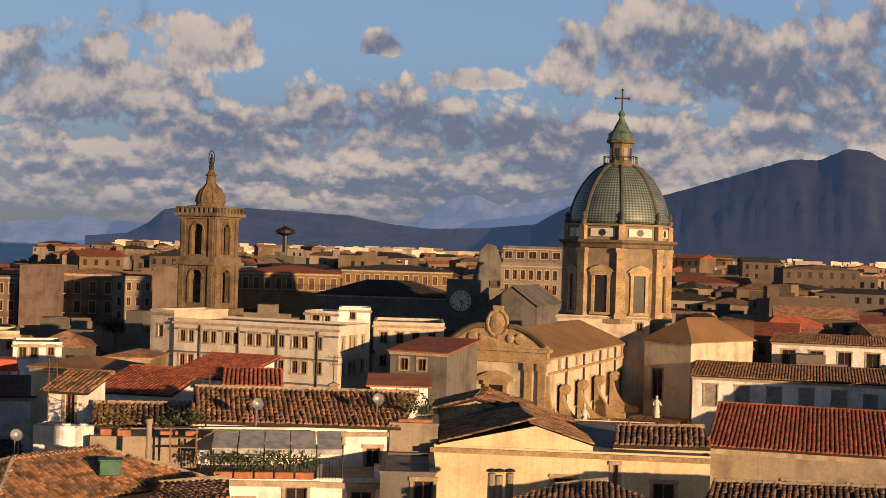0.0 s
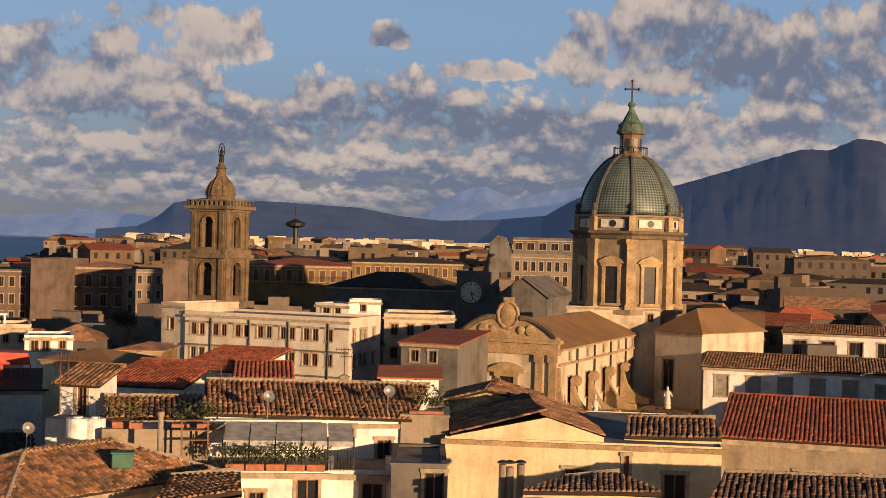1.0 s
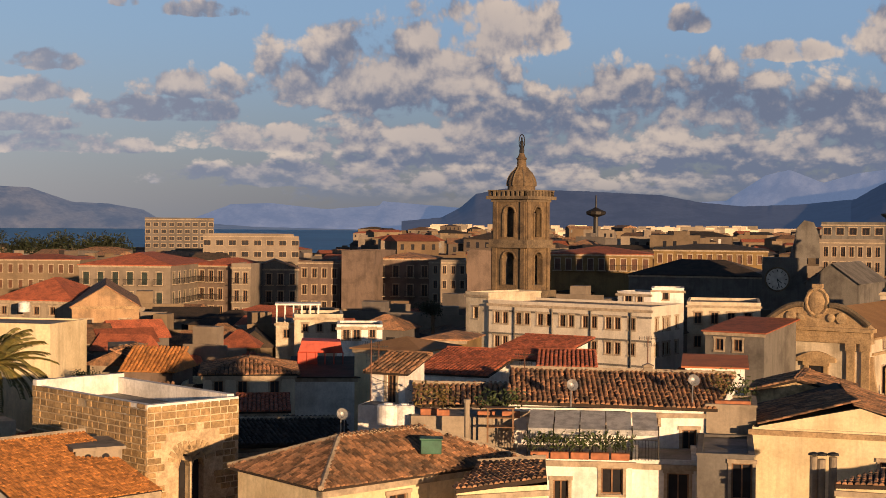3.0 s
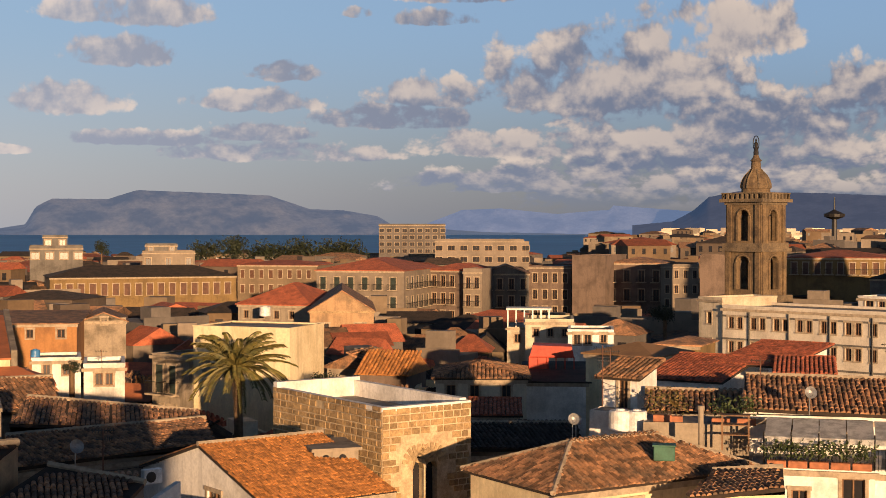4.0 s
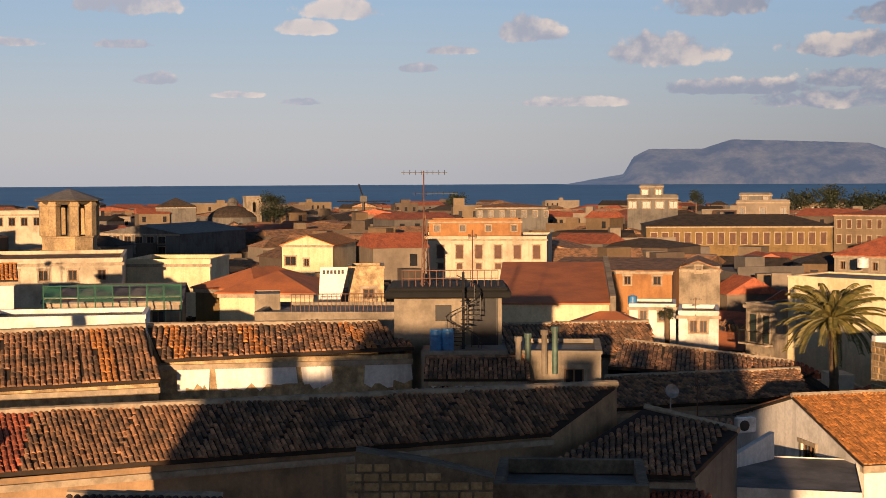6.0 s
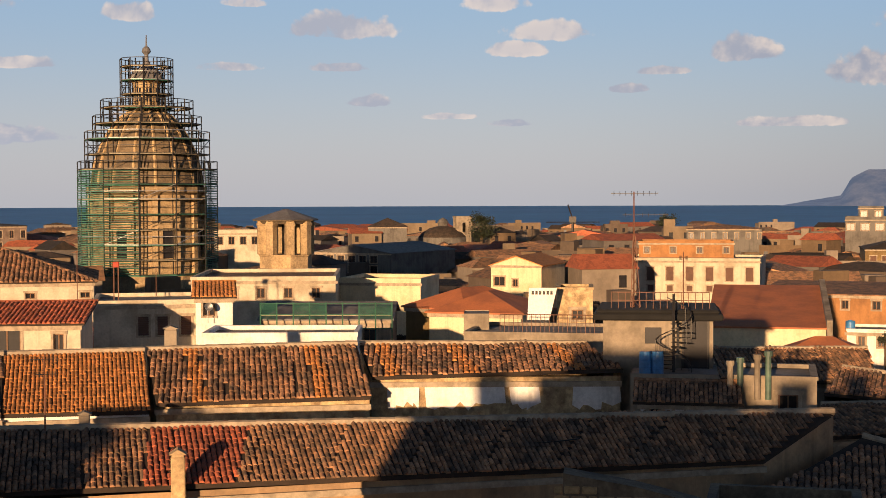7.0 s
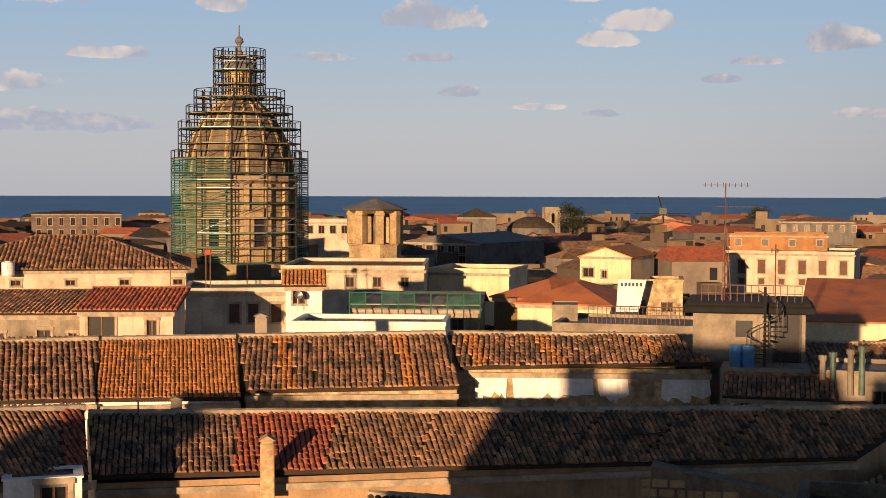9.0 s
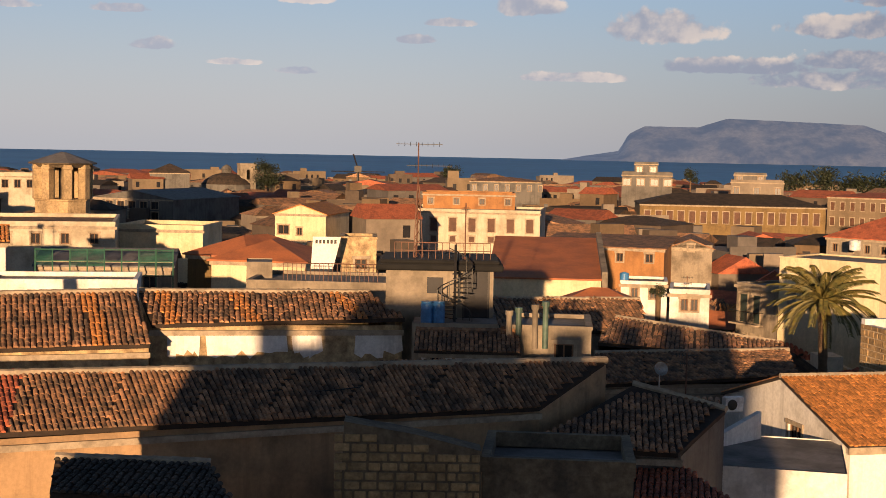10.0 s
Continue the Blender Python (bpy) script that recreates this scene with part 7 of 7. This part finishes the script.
house("pale house with a terrace canopy", (-276.77, 115.75), (-272.87, 124.67), 10, 19.04, CREAM, parapet=0.5, front=grid(9.6, 4, (0.8,), 1.2, 1.6))
house("dark gabled sports hall with a glass front", (-259.15, 130.17), (-243.11, 138.92), 26, 15.33, GREYW, roof="gable_front", rise=1.6, tile=ROOFGREY, detail=0, style="glass", front=grid(15.4, 6, (0.6, 2.6), 1.6, 1.4))
house("hipped grey church roof near the sea", (-367.92, 202.58), (-362.32, 212.43), 14, 17.76, GREYW, roof="hip", rise=2.6, tile=TILE_DK, detail=0)
lowd = thing("low_dome", "low dark dome with a little lantern", "dome", facing((-373.82, 232.08)))
dz_ = 14.2
part("drum", lathe(bmesh.new(), [(7.6, 0), (7.6, dz_)], 16), GREYW, lowd)
part("dome_shell", lathe(bmesh.new(), [(7.6, dz_), (6.4, dz_ + 1.4), (4.2, dz_ + 2.7), (1.6, dz_ + 3.4)], 20), TILE_DK, lowd)
part("lantern", lathe(bmesh.new(), [(1.5, dz_ + 3.4), (1.5, dz_ + 4.3), (1.9, dz_ + 4.4), (1.2, dz_ + 5.4), (0.1, dz_ + 6)], 10), GREYW, lowd)
camp = thing("campanile", "square pale stone campanile with arched openings", "bell tower", facing((-370.58, 237.22), 0, 12))
cz0, cz1 = 15.23, 20.63
part("shaft", boxes((-2.3, 2.3, -2.3, 2.3, 0, cz0)), OLD, camp)
arched_stage(camp, 2.3, cz0, cz1 - 0.5, 1.2, 3.0, 0.5, OLD)
part("coping", boxes((-2.6, 2.6, -2.6, 2.6, cz1 - 0.5, cz1)), OLD, camp)
guard(-60, -54.5, 440, -1.0)
# crane and masts on the skyline
cn = thing("harbour_crane", "dark lattice harbour crane with a luffing arm", "crane", facing((-383.09, 289.21)))
qz = 17.45
cb_ = bmesh.new()
rod(cb_, (0, 0, 0), (0, 0, qz + 2), 0.45, 6)
part("tower", cb_, IRON, cn)
part("jib", rod(rod(bmesh.new(), (0, 0, qz + 1.5), (-1.6, 0, qz + 6.5), 0.25, 5), (-9, 0, qz + 0.6), (9, 0, qz + 0.6), 0.16, 5), IRON, cn)
part("cab", boxes((-1.2, 1.2, -1, 1, qz + 0.5, qz + 2.5)), IRON, cn)
lm = thing("radio_mast", "dark water-tower-like radio mast on the skyline", "mast", facing((-112.33, 589.39)))
rz = 26.09
part("shaft", lathe(bmesh.new(), [(1.4, 0), (1.0, rz + 3)], 8), IRON, lm)
part("head", lathe(bmesh.new(), [(1.2, rz + 3), (4.0, rz + 4.0), (4.2, rz + 5.2), (1.2, rz + 6.5), (0.4, rz + 7), (0.25, rz + 12)], 12), IRON, lm)
# clock tower and dark-roofed palace by the church
ct = thing("clock_tower", "grey plastered tower with a white clock face", "clock tower", facing((-13.14, 204.58)))
cz = 21.5
part("shaft", boxes((-2.1, 4.0, 0, 5, 0, cz)), GREYW, ct)
part("ruined_top", prism(bmesh.new(), [(1.6, cz), (5.8, cz), (5.6, cz + 3.2), (4.9, cz + 5.0), (3.6, cz + 5.3), (2.6, cz + 4.2), (2.2, cz + 2.0)], 0.5, 4.0), GREYW, ct)
ck = part("clock_face", lathe(bmesh.new(), [(1.55, 0), (1.55, 0.12), (1.4, 0.14)], 28), MARBLE, ct, "round white clock face", m=Matrix.Translation((0.0, -0.003, 18.49)) @ Matrix.Rotation(math.pi / 2, 4, "X"))
part("rim", lathe(bmesh.new(), [(1.52, 0.12), (1.75, 0.12), (1.75, 0.25), (1.52, 0.25)], 28, closed=False), STONE_DK, ck)
for a, l in ((-2.3, 0.8), (-2.9, 1.2)):
    part("clock_hand", boxes((-0.06, 0.06, -0.1, l, 0.16, 0.2)), IRON, ck, m=Matrix.Rotation(a, 4, "Z"))
for i in range(12):
    part("hour_mark", boxes((-0.06, 0.06, 1.1, 1.35, 0.145, 0.17)), IRON, ck, m=Matrix.Rotation(i * math.pi / 6, 4, "Z"))
house("grey plastered gable behind the clock tower", (-9.14, 201.79), (-2.08, 199.99), 14, 18.38, GREYW, roof="gable_front", rise=2.6, tile=GREYW, detail=0, trim=False)
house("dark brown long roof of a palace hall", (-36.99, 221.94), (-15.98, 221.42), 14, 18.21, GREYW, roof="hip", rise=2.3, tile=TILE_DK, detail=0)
house("ochre palace with balconies behind the school", (-55.52, 248.88), (-37.81, 252.18), 16, 20.72, OCHRE, roof="hip", rise=1.2, tile=TILE_RED, detail=0, style="brown", balconies=True, front=grid(18, 9, (0.9,), 0.9, 2.0))
house("long ochre palace wing with dark windows", (-40.56, 271.99), (-19.33, 274.32), 16, 21.34, OCHRE, roof="hip", rise=1.0, tile=TILE_DK, detail=0, style="brown", front=grid(21, 11, (1.0,), 0.8, 1.6))
house("white tenement with flower balconies", (-10.42, 284.81), (1.64, 285.0), 14, 23.01, SHADE_CITY[0], parapet=0.4, balconies=True, front=grid(12, 7, (1.0, 3.9), 0.8, 1.9))
house("grey apartment house with stacked terraces", (-11.62, 329.8), (2.07, 329.99), 12, 26.46, GREYW, parapet=0.5, front=grid(13.5, 5, (0.8,), 1.6, 1.6))
house("cream houses beside the school end", (-20.52, 163.72), (-12.38, 164.54), 10, 16.95, CREAM, parapet=0.3, front=grid(8, 4, (0.9, 3.6), 0.8, 1.3))
house("grey house with a red awning roof", (-15.12, 134.15), (-9.63, 132.65), 9, 16.18, GREYW, roof="shed", rise=0.8, tile=TILE_RED, detail=0, front=[(1.0, 1.8, -1.8, -0.7), (2.8, 3.6, -1.8, -0.7)])
house("house with a rust-red sheet roof", (-13.17, 104.17), (-8.94, 104.62), 5, 15.72, WHITE, roof="shed", rise=0.4, tile=RED_FLAT, detail=0, trim=False)
# white houses with red roofs left of the long tiled roof
house("white house with a red mono-pitch roof", (-28.56, 87.45), (-23.52, 86.87), 6, 16.33, WHITE, roof="shed", rise=1.0, tile=TILE_RED, pitch=0.36, detail=1, trim=False)
house("white house with stepped red roofs", (-25.02, 91.65), (-20.49, 90.72), 7, 17.08, WHITE, roof="shed", rise=0.9, tile=TILE_RED, pitch=0.36, detail=1, trim=False)
house("small white house with red tiles", (-20.17, 87.71), (-17.01, 88.38), 5, 16.99, WHITE, roof="shed", rise=0.5, tile=TILE_RED, pitch=0.36, detail=1, trim=False)
house("cream gabled house with a tan roof", (-39.1, 104.95), (-33.27, 103.8), 6, 16.14, YELLOW, roof="hip", rise=0.8, tile=BROWN_FLAT, detail=0, front=[(3.2, 3.8, -0.9, -0.5)])
house("small ochre house with a brown roof", (-38.02, 119.08), (-34.08, 119.23), 6, 15.82, OCHRE, roof="hip", rise=0.5, tile=TILE, detail=0)
house("white roof house with dark doors", (-54.1, 139.9), (-49.64, 141.55), 6, 15.03, WHITE, parapet=0.2, front=[(0.6, 1.3, -1.4, -0.2), (1.7, 2.4, -1.4, -0.2), (3.4, 4.0, -1.2, -0.2)])
house("cream house with a columned roof loggia", (-62.13, 147.44), (-57.13, 149.45), 7, 15.37, CREAM, parapet=0.3, front=grid(5.6, 3, (0.8,), 0.6, 0.9))
lg = thing("loggia", "white concrete roof loggia with slim posts", "loggia", plan_frame((-65.15, 149.41), (-60.87, 151.21), 14.52)[0])
for i in range(6):
    for yy in (0, 3.0):
        part("post", boxes((i * 0.95 - 0.08, i * 0.95 + 0.08, yy - 0.08, yy + 0.08, 0, 1.95)), WHITE, lg)
part("roof_slab", boxes((-0.2, 5.0, -0.3, 3.4, 1.952, 2.15)), WHITE, lg)
house("house carrying the loggia", (-64.83, 148.46), (-60.18, 150.41), 8, 14.59, CREAM, parapet=0.0, front=grid(5.2, 2, (0.8,), 0.7, 1.0))
rs = thing("red_awning", "bright red pitched awning on a steel frame", "awning", plan_frame((-45.53, 108.86), (-42.18, 110.2), 13.88)[0])
part("sheet", prism(bmesh.new(), [(0, 1.3), (3.7, 1.3), (3.5, 2.2), (0.3, 2.3)], 0, 3.0), RED_SHEET, rs)
part("curtain", boxes((0.02, 1.6, -0.06, 0.0, -0.9, 1.298)), RED_SHEET, rs)
for i in range(6):
    part("post", rod(bmesh.new(), (i * 0.74, -0.08, -0.6), (i * 0.74, -0.08, 1.35), 0.05, 5), RED_SHEET, rs)
part("rail", rod(bmesh.new(), (0, -0.08, 1.35), (3.7, -0.08, 1.35), 0.06, 5), RED_SHEET, rs)
house("dark house under the red awning", (-43.69, 103.13), (-38.7, 105.1), 10, 13.84, WHITE, roof="shed", rise=0.6, tile=TILE_DK, detail=0)
house("long pale house with brown tiles and tall windows", (-48.11, 96.69), (-41.86, 99.56), 8, 14.48, CREAM, roof="hip", rise=0.9, tile=TILE, pitch=0.4, detail=1, seed=35, front=[(0.8, 1.5, -1.9, -0.5), (2.6, 3.3, -1.9, -0.5), (5.0, 5.7, -1.9, -0.5)])
# The shade on this roof is put in with the dark tile colour.
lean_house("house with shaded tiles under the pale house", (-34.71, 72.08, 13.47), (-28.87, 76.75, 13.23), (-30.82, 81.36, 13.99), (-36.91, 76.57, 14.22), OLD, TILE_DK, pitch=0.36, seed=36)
house("white shed with a red roof", (-38.93, 83.36), (-36.15, 84.6), 5, 13.79, WHITE, roof="shed", rise=0.4, tile=TILE_RED, pitch=0.36, detail=1)

# ---- the rest of the town: houses by chance, kept clear of what stands above ----
taken = []
for ob in list(scene.objects):
    if ob.parent is None and ob.type == "EMPTY":
        pts = [ob.matrix_basis @ Vector(c) for ch in ob.children if ch.type == "MESH" for c in (ch.bound_box[0], ch.bound_box[6])]
        if pts:
            x0, x1 = min(p.x for p in pts), max(p.x for p in pts)
            y0, y1 = min(p.y for p in pts), max(p.y for p in pts)
            zt_ = max(p.z for p in pts)
            cx, cy = (x0 + x1) / 2, (y0 + y1) / 2
            rad = max(x1 - x0, y1 - y0) / 2
            taken.append((cx, cy, rad))
            d_ = math.hypot(cx, cy)
            if d_ > 60 and zt_ > 5:
                a_ = math.degrees(math.atan2(cx, cy))
                sp_a = math.degrees(math.atan2(rad * 0.75, d_))
                hgt_ = 5.5 if d_ < 200 else 8.0
                SIGHT.append((a_ - sp_a, a_ + sp_a, d_ - rad, math.degrees(math.atan2(zt_ - hgt_ - 26, d_))))
FARWIN = []
for w_, h_, mt_ in ((0.42, 1.5, GLASS), (0.34, 1.2, GLASS), (0.42, 1.6, SHUT_BR), (0.36, 1.3, SHUT_GR), (0.45, 1.9, GLASS)):
    FARWIN.append(mesh_of("window", boxes((-w_, w_, -0.05, 0.10, 0, h_))))
    FARWIN[-1].materials.append(mt_)
rt_ = random.Random(11)
lots = []
for trial in range(12000):
    d = 82 * (1150 / 82) ** (rt_.random() ** 0.8) if trial % 3 else rt_.uniform(78, 190)
    az = rt_.uniform(-84, 17)
    if az < -17 and d > 930:
        continue
    big_ = min(1.0, d / 400)
    w, dp = rt_.uniform(4.5, 9) + 14 * big_ * rt_.random(), rt_.uniform(5, 8) + 9 * big_ * rt_.random()
    top = rt_.uniform(9.5, 15.0) + rt_.random() ** 3 * 6 * big_
    if az > -20 and d > 380:
        top += rt_.uniform(0, 6)
    if d < 170:
        w, dp = rt_.uniform(3.4, 7.0), rt_.uniform(4.0, 6.5)
        top = rt_.uniform(9.5, 14.0)
    if az < -20:
        top = min(top, 26 - 1.5 + d * math.tan(radians(-1.35 + rt_.random() ** 4 * 0.5)))
    p = polar(az, d)
    r_ = max(w, dp) * 0.5
    el_t = math.degrees(math.atan2(top + 1.2 - 26, d))
    hw = math.degrees(math.atan2(w * 0.6, d))
    if top < 5 or any(math.hypot(p[0] - q[0], p[1] - q[1]) < (r_ + q[2]) * 0.66 for q in taken):
        continue
    if any(a0 < az + hw and az - hw < a1 and d < dd and el_t > ee for a0, a1, dd, ee in SIGHT):
        continue
    taken.append((p[0], p[1], r_))
    lots.append((d, az, w, dp, top, p))
lots.sort()


def roof_planes(w, dp, top, rise, mode, o=0.35):
    """Roof faces of a hip (0), a ridge along the front (1) or a front gable (2), and the planes that take tiles."""
    e = [(-w / 2 - o, -o, top - 0.08), (w / 2 + o, -o, top - 0.08), (w / 2 + o, dp + o, top - 0.08), (-w / 2 - o, dp + o, top - 0.08)]
    if mode == 2:
        g0, g1 = (0, -o, top + rise), (0, dp + o, top + rise)
        pl = [(e[1], e[2], g1, g0), (e[3], e[0], g0, g1), (e[0], e[1], g0), (e[2], e[3], g1)]
        return pl, pl[:2]
    k = dp * 0.45 if mode == 0 else -o
    if w / 2 - k < 0.3:
        k = w / 2 - 0.3
    g0, g1 = (-w / 2 + k, dp / 2, top + rise), (w / 2 - k, dp / 2, top + rise)
    pl = [(e[0], e[1], g1, g0), (e[1], e[2], g1), (e[2], e[3], g0, g1), (e[3], e[0], g0)]
    return pl, pl[:1]


rest_wall = {i: bmesh.new() for i in range(len(SHADE_CITY))}
rest_roof = {i: bmesh.new() for i in range(3)}
rest_win = bmesh.new()
for n_lot, (d, az, w, dp, top, p) in enumerate(lots):
    yaw = -az + rt_.choice((-28, -20, 0, 12, 25)) + rt_.uniform(-6, 6)
    flat = rt_.random() < 0.32
    rise, mode = rt_.uniform(1.0, 1.9), rt_.choice((0, 0, 1, 1, 2))
    nx, nzr = max(2, int(w / 2.7)), max(1, int(min(top - 3, 9.5 if d < 300 else 7) / 3.3))
    M = pose(p[0], p[1], 0, 0, 0, yaw)
    wk = rt_.randrange(len(SHADE_CITY))
    if n_lot < 300:
        t = thing("town_house", "flat-roofed plaster town house with a parapet" if flat else "old plaster town house with a clay tile roof", "house", M, "town houses")
        wm = rt_.choice((WHITE, CREAM, YELLOW, OLD, PINK, GREYW, OLD, PEACH, CREAM)) if d < 200 else SHADE_CITY[wk]
        part("wall", boxes((-w / 2, w / 2, 0, dp, 0, top)), wm, t)
        if flat:
            part("parapet", ring_wall(bmesh.new(), -w / 2 - 0.1, w / 2 + 0.1, -0.1, dp + 0.1, 0.3, top + 0.003, top + 0.7), wm, t)
            if rt_.random() < 0.65:
                cw = rt_.uniform(1.5, 3.0)
                cx = rt_.uniform(-w / 2 + 0.6, w / 2 - cw - 0.6)
                part("roof_room", boxes((cx, cx + cw, dp * 0.3, dp * 0.3 + 2.5, top + 0.003, top + rt_.uniform(1.5, 2.2))), wm, t)
            if rt_.random() < 0.6:
                px = rt_.uniform(-w / 2 + 0.6, w / 2 - 0.6)
                part("aerial", rod(rod(bmesh.new(), (px, 1, top), (px, 1, top + 2.4), 0.035, 4), (px - 0.5, 1, top + 2.3), (px + 0.5, 1, top + 2.3), 0.03, 3), IRON, t)
        else:
            tk = rt_.choice((TILE, TILE, TILE_RED, TILE_DK, TILE_OR, RED_FLAT, TILE))
            pl, tp_ = roof_planes(w, dp, top, rise, mode)
            rm = bmesh.new()
            for f in pl:
                poly(rm, f)
            poly(rm, [(-w / 2 - 0.35, dp + 0.35, top - 0.1), (w / 2 + 0.35, dp + 0.35, top - 0.1), (w / 2 + 0.35, -0.35, top - 0.1), (-w / 2 - 0.35, -0.35, top - 0.1)])
            bmesh.ops.remove_doubles(rm, verts=rm.verts, dist=0.03)
            ro = part("roof", rm, tk, t)
            if d < 210 and tk is not RED_FLAT:
                tiles_part("tiles", tp_, tk, ro, 0.42, 0.65, seed=n_lot)
        for rr_ in range(nzr):
            for cc in range(nx):
                if rt_.random() > 0.15:
                    obj("window", rt_.choice(FARWIN), None, t, Matrix.Translation((-w / 2 + (cc + 0.5) * w / nx, 0, top - 2.5 - rr_ * 3.3)))
        continue
    # past the nearest, the town is joined: walls by colour, roofs by colour, openings

    def put(bm, x0, x1, y0, y1, z0, z1):
        v = [bm.verts.new(M @ Vector((x, y, z))) for z in (z0, z1) for x, y in ((x0, y0), (x1, y0), (x1, y1), (x0, y1))]
        for f in ((4, 5, 6, 7), (0, 1, 5, 4), (1, 2, 6, 5), (2, 3, 7, 6), (3, 0, 4, 7)):
            bm.faces.new([v[i] for i in f])

    put(rest_wall[wk], -w / 2, w / 2, 0, dp, 0, top)
    if flat:
        put(rest_wall[wk], -w / 2, w / 2, -0.05, 0.25, top - 0.3, top + 0.7)
        cx = rt_.uniform(-w / 2, w / 2 - 3)
        put(rest_wall[wk], cx, cx + rt_.uniform(2, 4), dp * 0.3, dp * 0.6, top, top + rt_.uniform(1.5, 2.6))
    else:
        pl, _ = roof_planes(w, dp, top, rise, mode)
        rk = rt_.randrange(3)
        for f in pl:
            poly(rest_roof[rk], [M @ Vector(q) for q in f])
    for rr_ in range(min(2, nzr) if d > 500 else nzr):
        for cc in range(nx):
            if rt_.random() > (0.2 if d < 500 else 0.45):
                x = -w / 2 + (cc + 0.5) * w / nx
                put(rest_win, x - 0.5, x + 0.5, -0.04, 0.1, top - 2.5 - rr_ * 3.3, top - 0.9 - rr_ * 3.3)
for k, bm in rest_wall.items():
    tagged(part("distant_walls", bm, SHADE_CITY[k], None), "many far plaster houses of the old town", "houses", kind="stuff")
for k, bm in rest_roof.items():
    tagged(part("distant_roofs", bm, (TILE, TILE_RED, TILE_DK)[k], None), "many far clay tile roofs of the old town", "roofs", kind="stuff")
tagged(part("distant_windows", rest_win, GLASS, None), "many far dark windows of the old town", "windows", kind="stuff")
LEAF_TREE = surface("dark tree leaves", (0.022, 0.032, 0.012), 0.7, scale=1, fine=6, col2=(0.012, 0.018, 0.007), island=0.5)
# dark trees between the roofs
def tree(label, p, z0, h, r, seed, leaf=LEAF_TREE, n=1100):
    t = thing("tree", label, "tree", facing(p, 0), "trees")
    part("trunk", lathe(bmesh.new(), [(0.3, 0), (0.22, z0 + h * 0.3), (0.12, z0 + h * 0.7)], 7), BARK, t)
    q = random.Random(seed)
    cb = bmesh.new()
    for k in range(9):
        a = q.uniform(0, 6.28)
        c = (math.cos(a) * r * q.uniform(0.2, 0.75), math.sin(a) * r * q.uniform(0.2, 0.75), z0 + h * q.uniform(0.25, 0.85))
        rod(cb, (0, 0, z0 + h * 0.2), c, 0.06, 4)
        leafy(cb, c, r * q.uniform(0.4, 0.6), n // 9, seed * 17 + k, r * 0.085)
    part("crown", cb, leaf, t)


for i, (p_, h_, r_) in enumerate((((8.4, 132.2, 8.2), 2.6, 2.3), ((10.6, 133.2, 8.0), 2.4, 2.2), ((-359.12, 236.51, 17.17), 4.5, 4.2), ((-333.91, 220.24, 15.14), 4.0, 4.5), ((-50.55, 162.31, 14.9), 2.0, 1.8), ((-268.09, 323.31, 17.65), 5.0, 3.0), ((-302.47, 422.98, 14.57), 6, 7), ((-294.38, 428.65, 14.57), 7, 7), ((-291.32, 442.76, 13.92), 6, 8), ((-282.47, 448.45, 13.92), 6, 8), ((-273.5, 453.98, 13.51), 6, 8), ((-264.44, 459.32, 13.52), 7, 8), ((-332.72, 287.92, 17.32), 4, 4), ((-79.71, 92.36, 14.3), 1.0, 0.8), ((-46.07, 77.32, 15.35), 1.5, 1.2), ((-54.0, 90.05, 14.3), 1.2, 1.3))):
    tree("dark leafy tree among the roofs", p_, max(0.0, p_[2] - 0.5), h_, r_, 90 + i)

# far suburbs in the plain, too small and many to count
sub = bmesh.new()
for i in range(2600):
    d = rt_.uniform(1100, 3900)
    az = rt_.uniform(-19 if d < 2500 else -30, 22)
    if az < -17.4 and d < 4300:
        az = rt_.uniform(-17.2, 22)
    x, y, _ = polar(az, d)
    w, h = rt_.uniform(8, 26), rt_.uniform(7, 17) + (8 if rt_.random() < 0.12 else 0)
    box(sub, x - w / 2, x + w / 2, y - 5, y + 5, 0, h)
SUB = surface("distant suburb walls", (0.62, 0.53, 0.41), 0.9, scale=0.02, fine=0.2, island=0.6, bump=0)
tagged(part("distant_suburb", sub, SUB, None), "countless pale houses of the far suburbs on the plain", "suburb", kind="stuff")
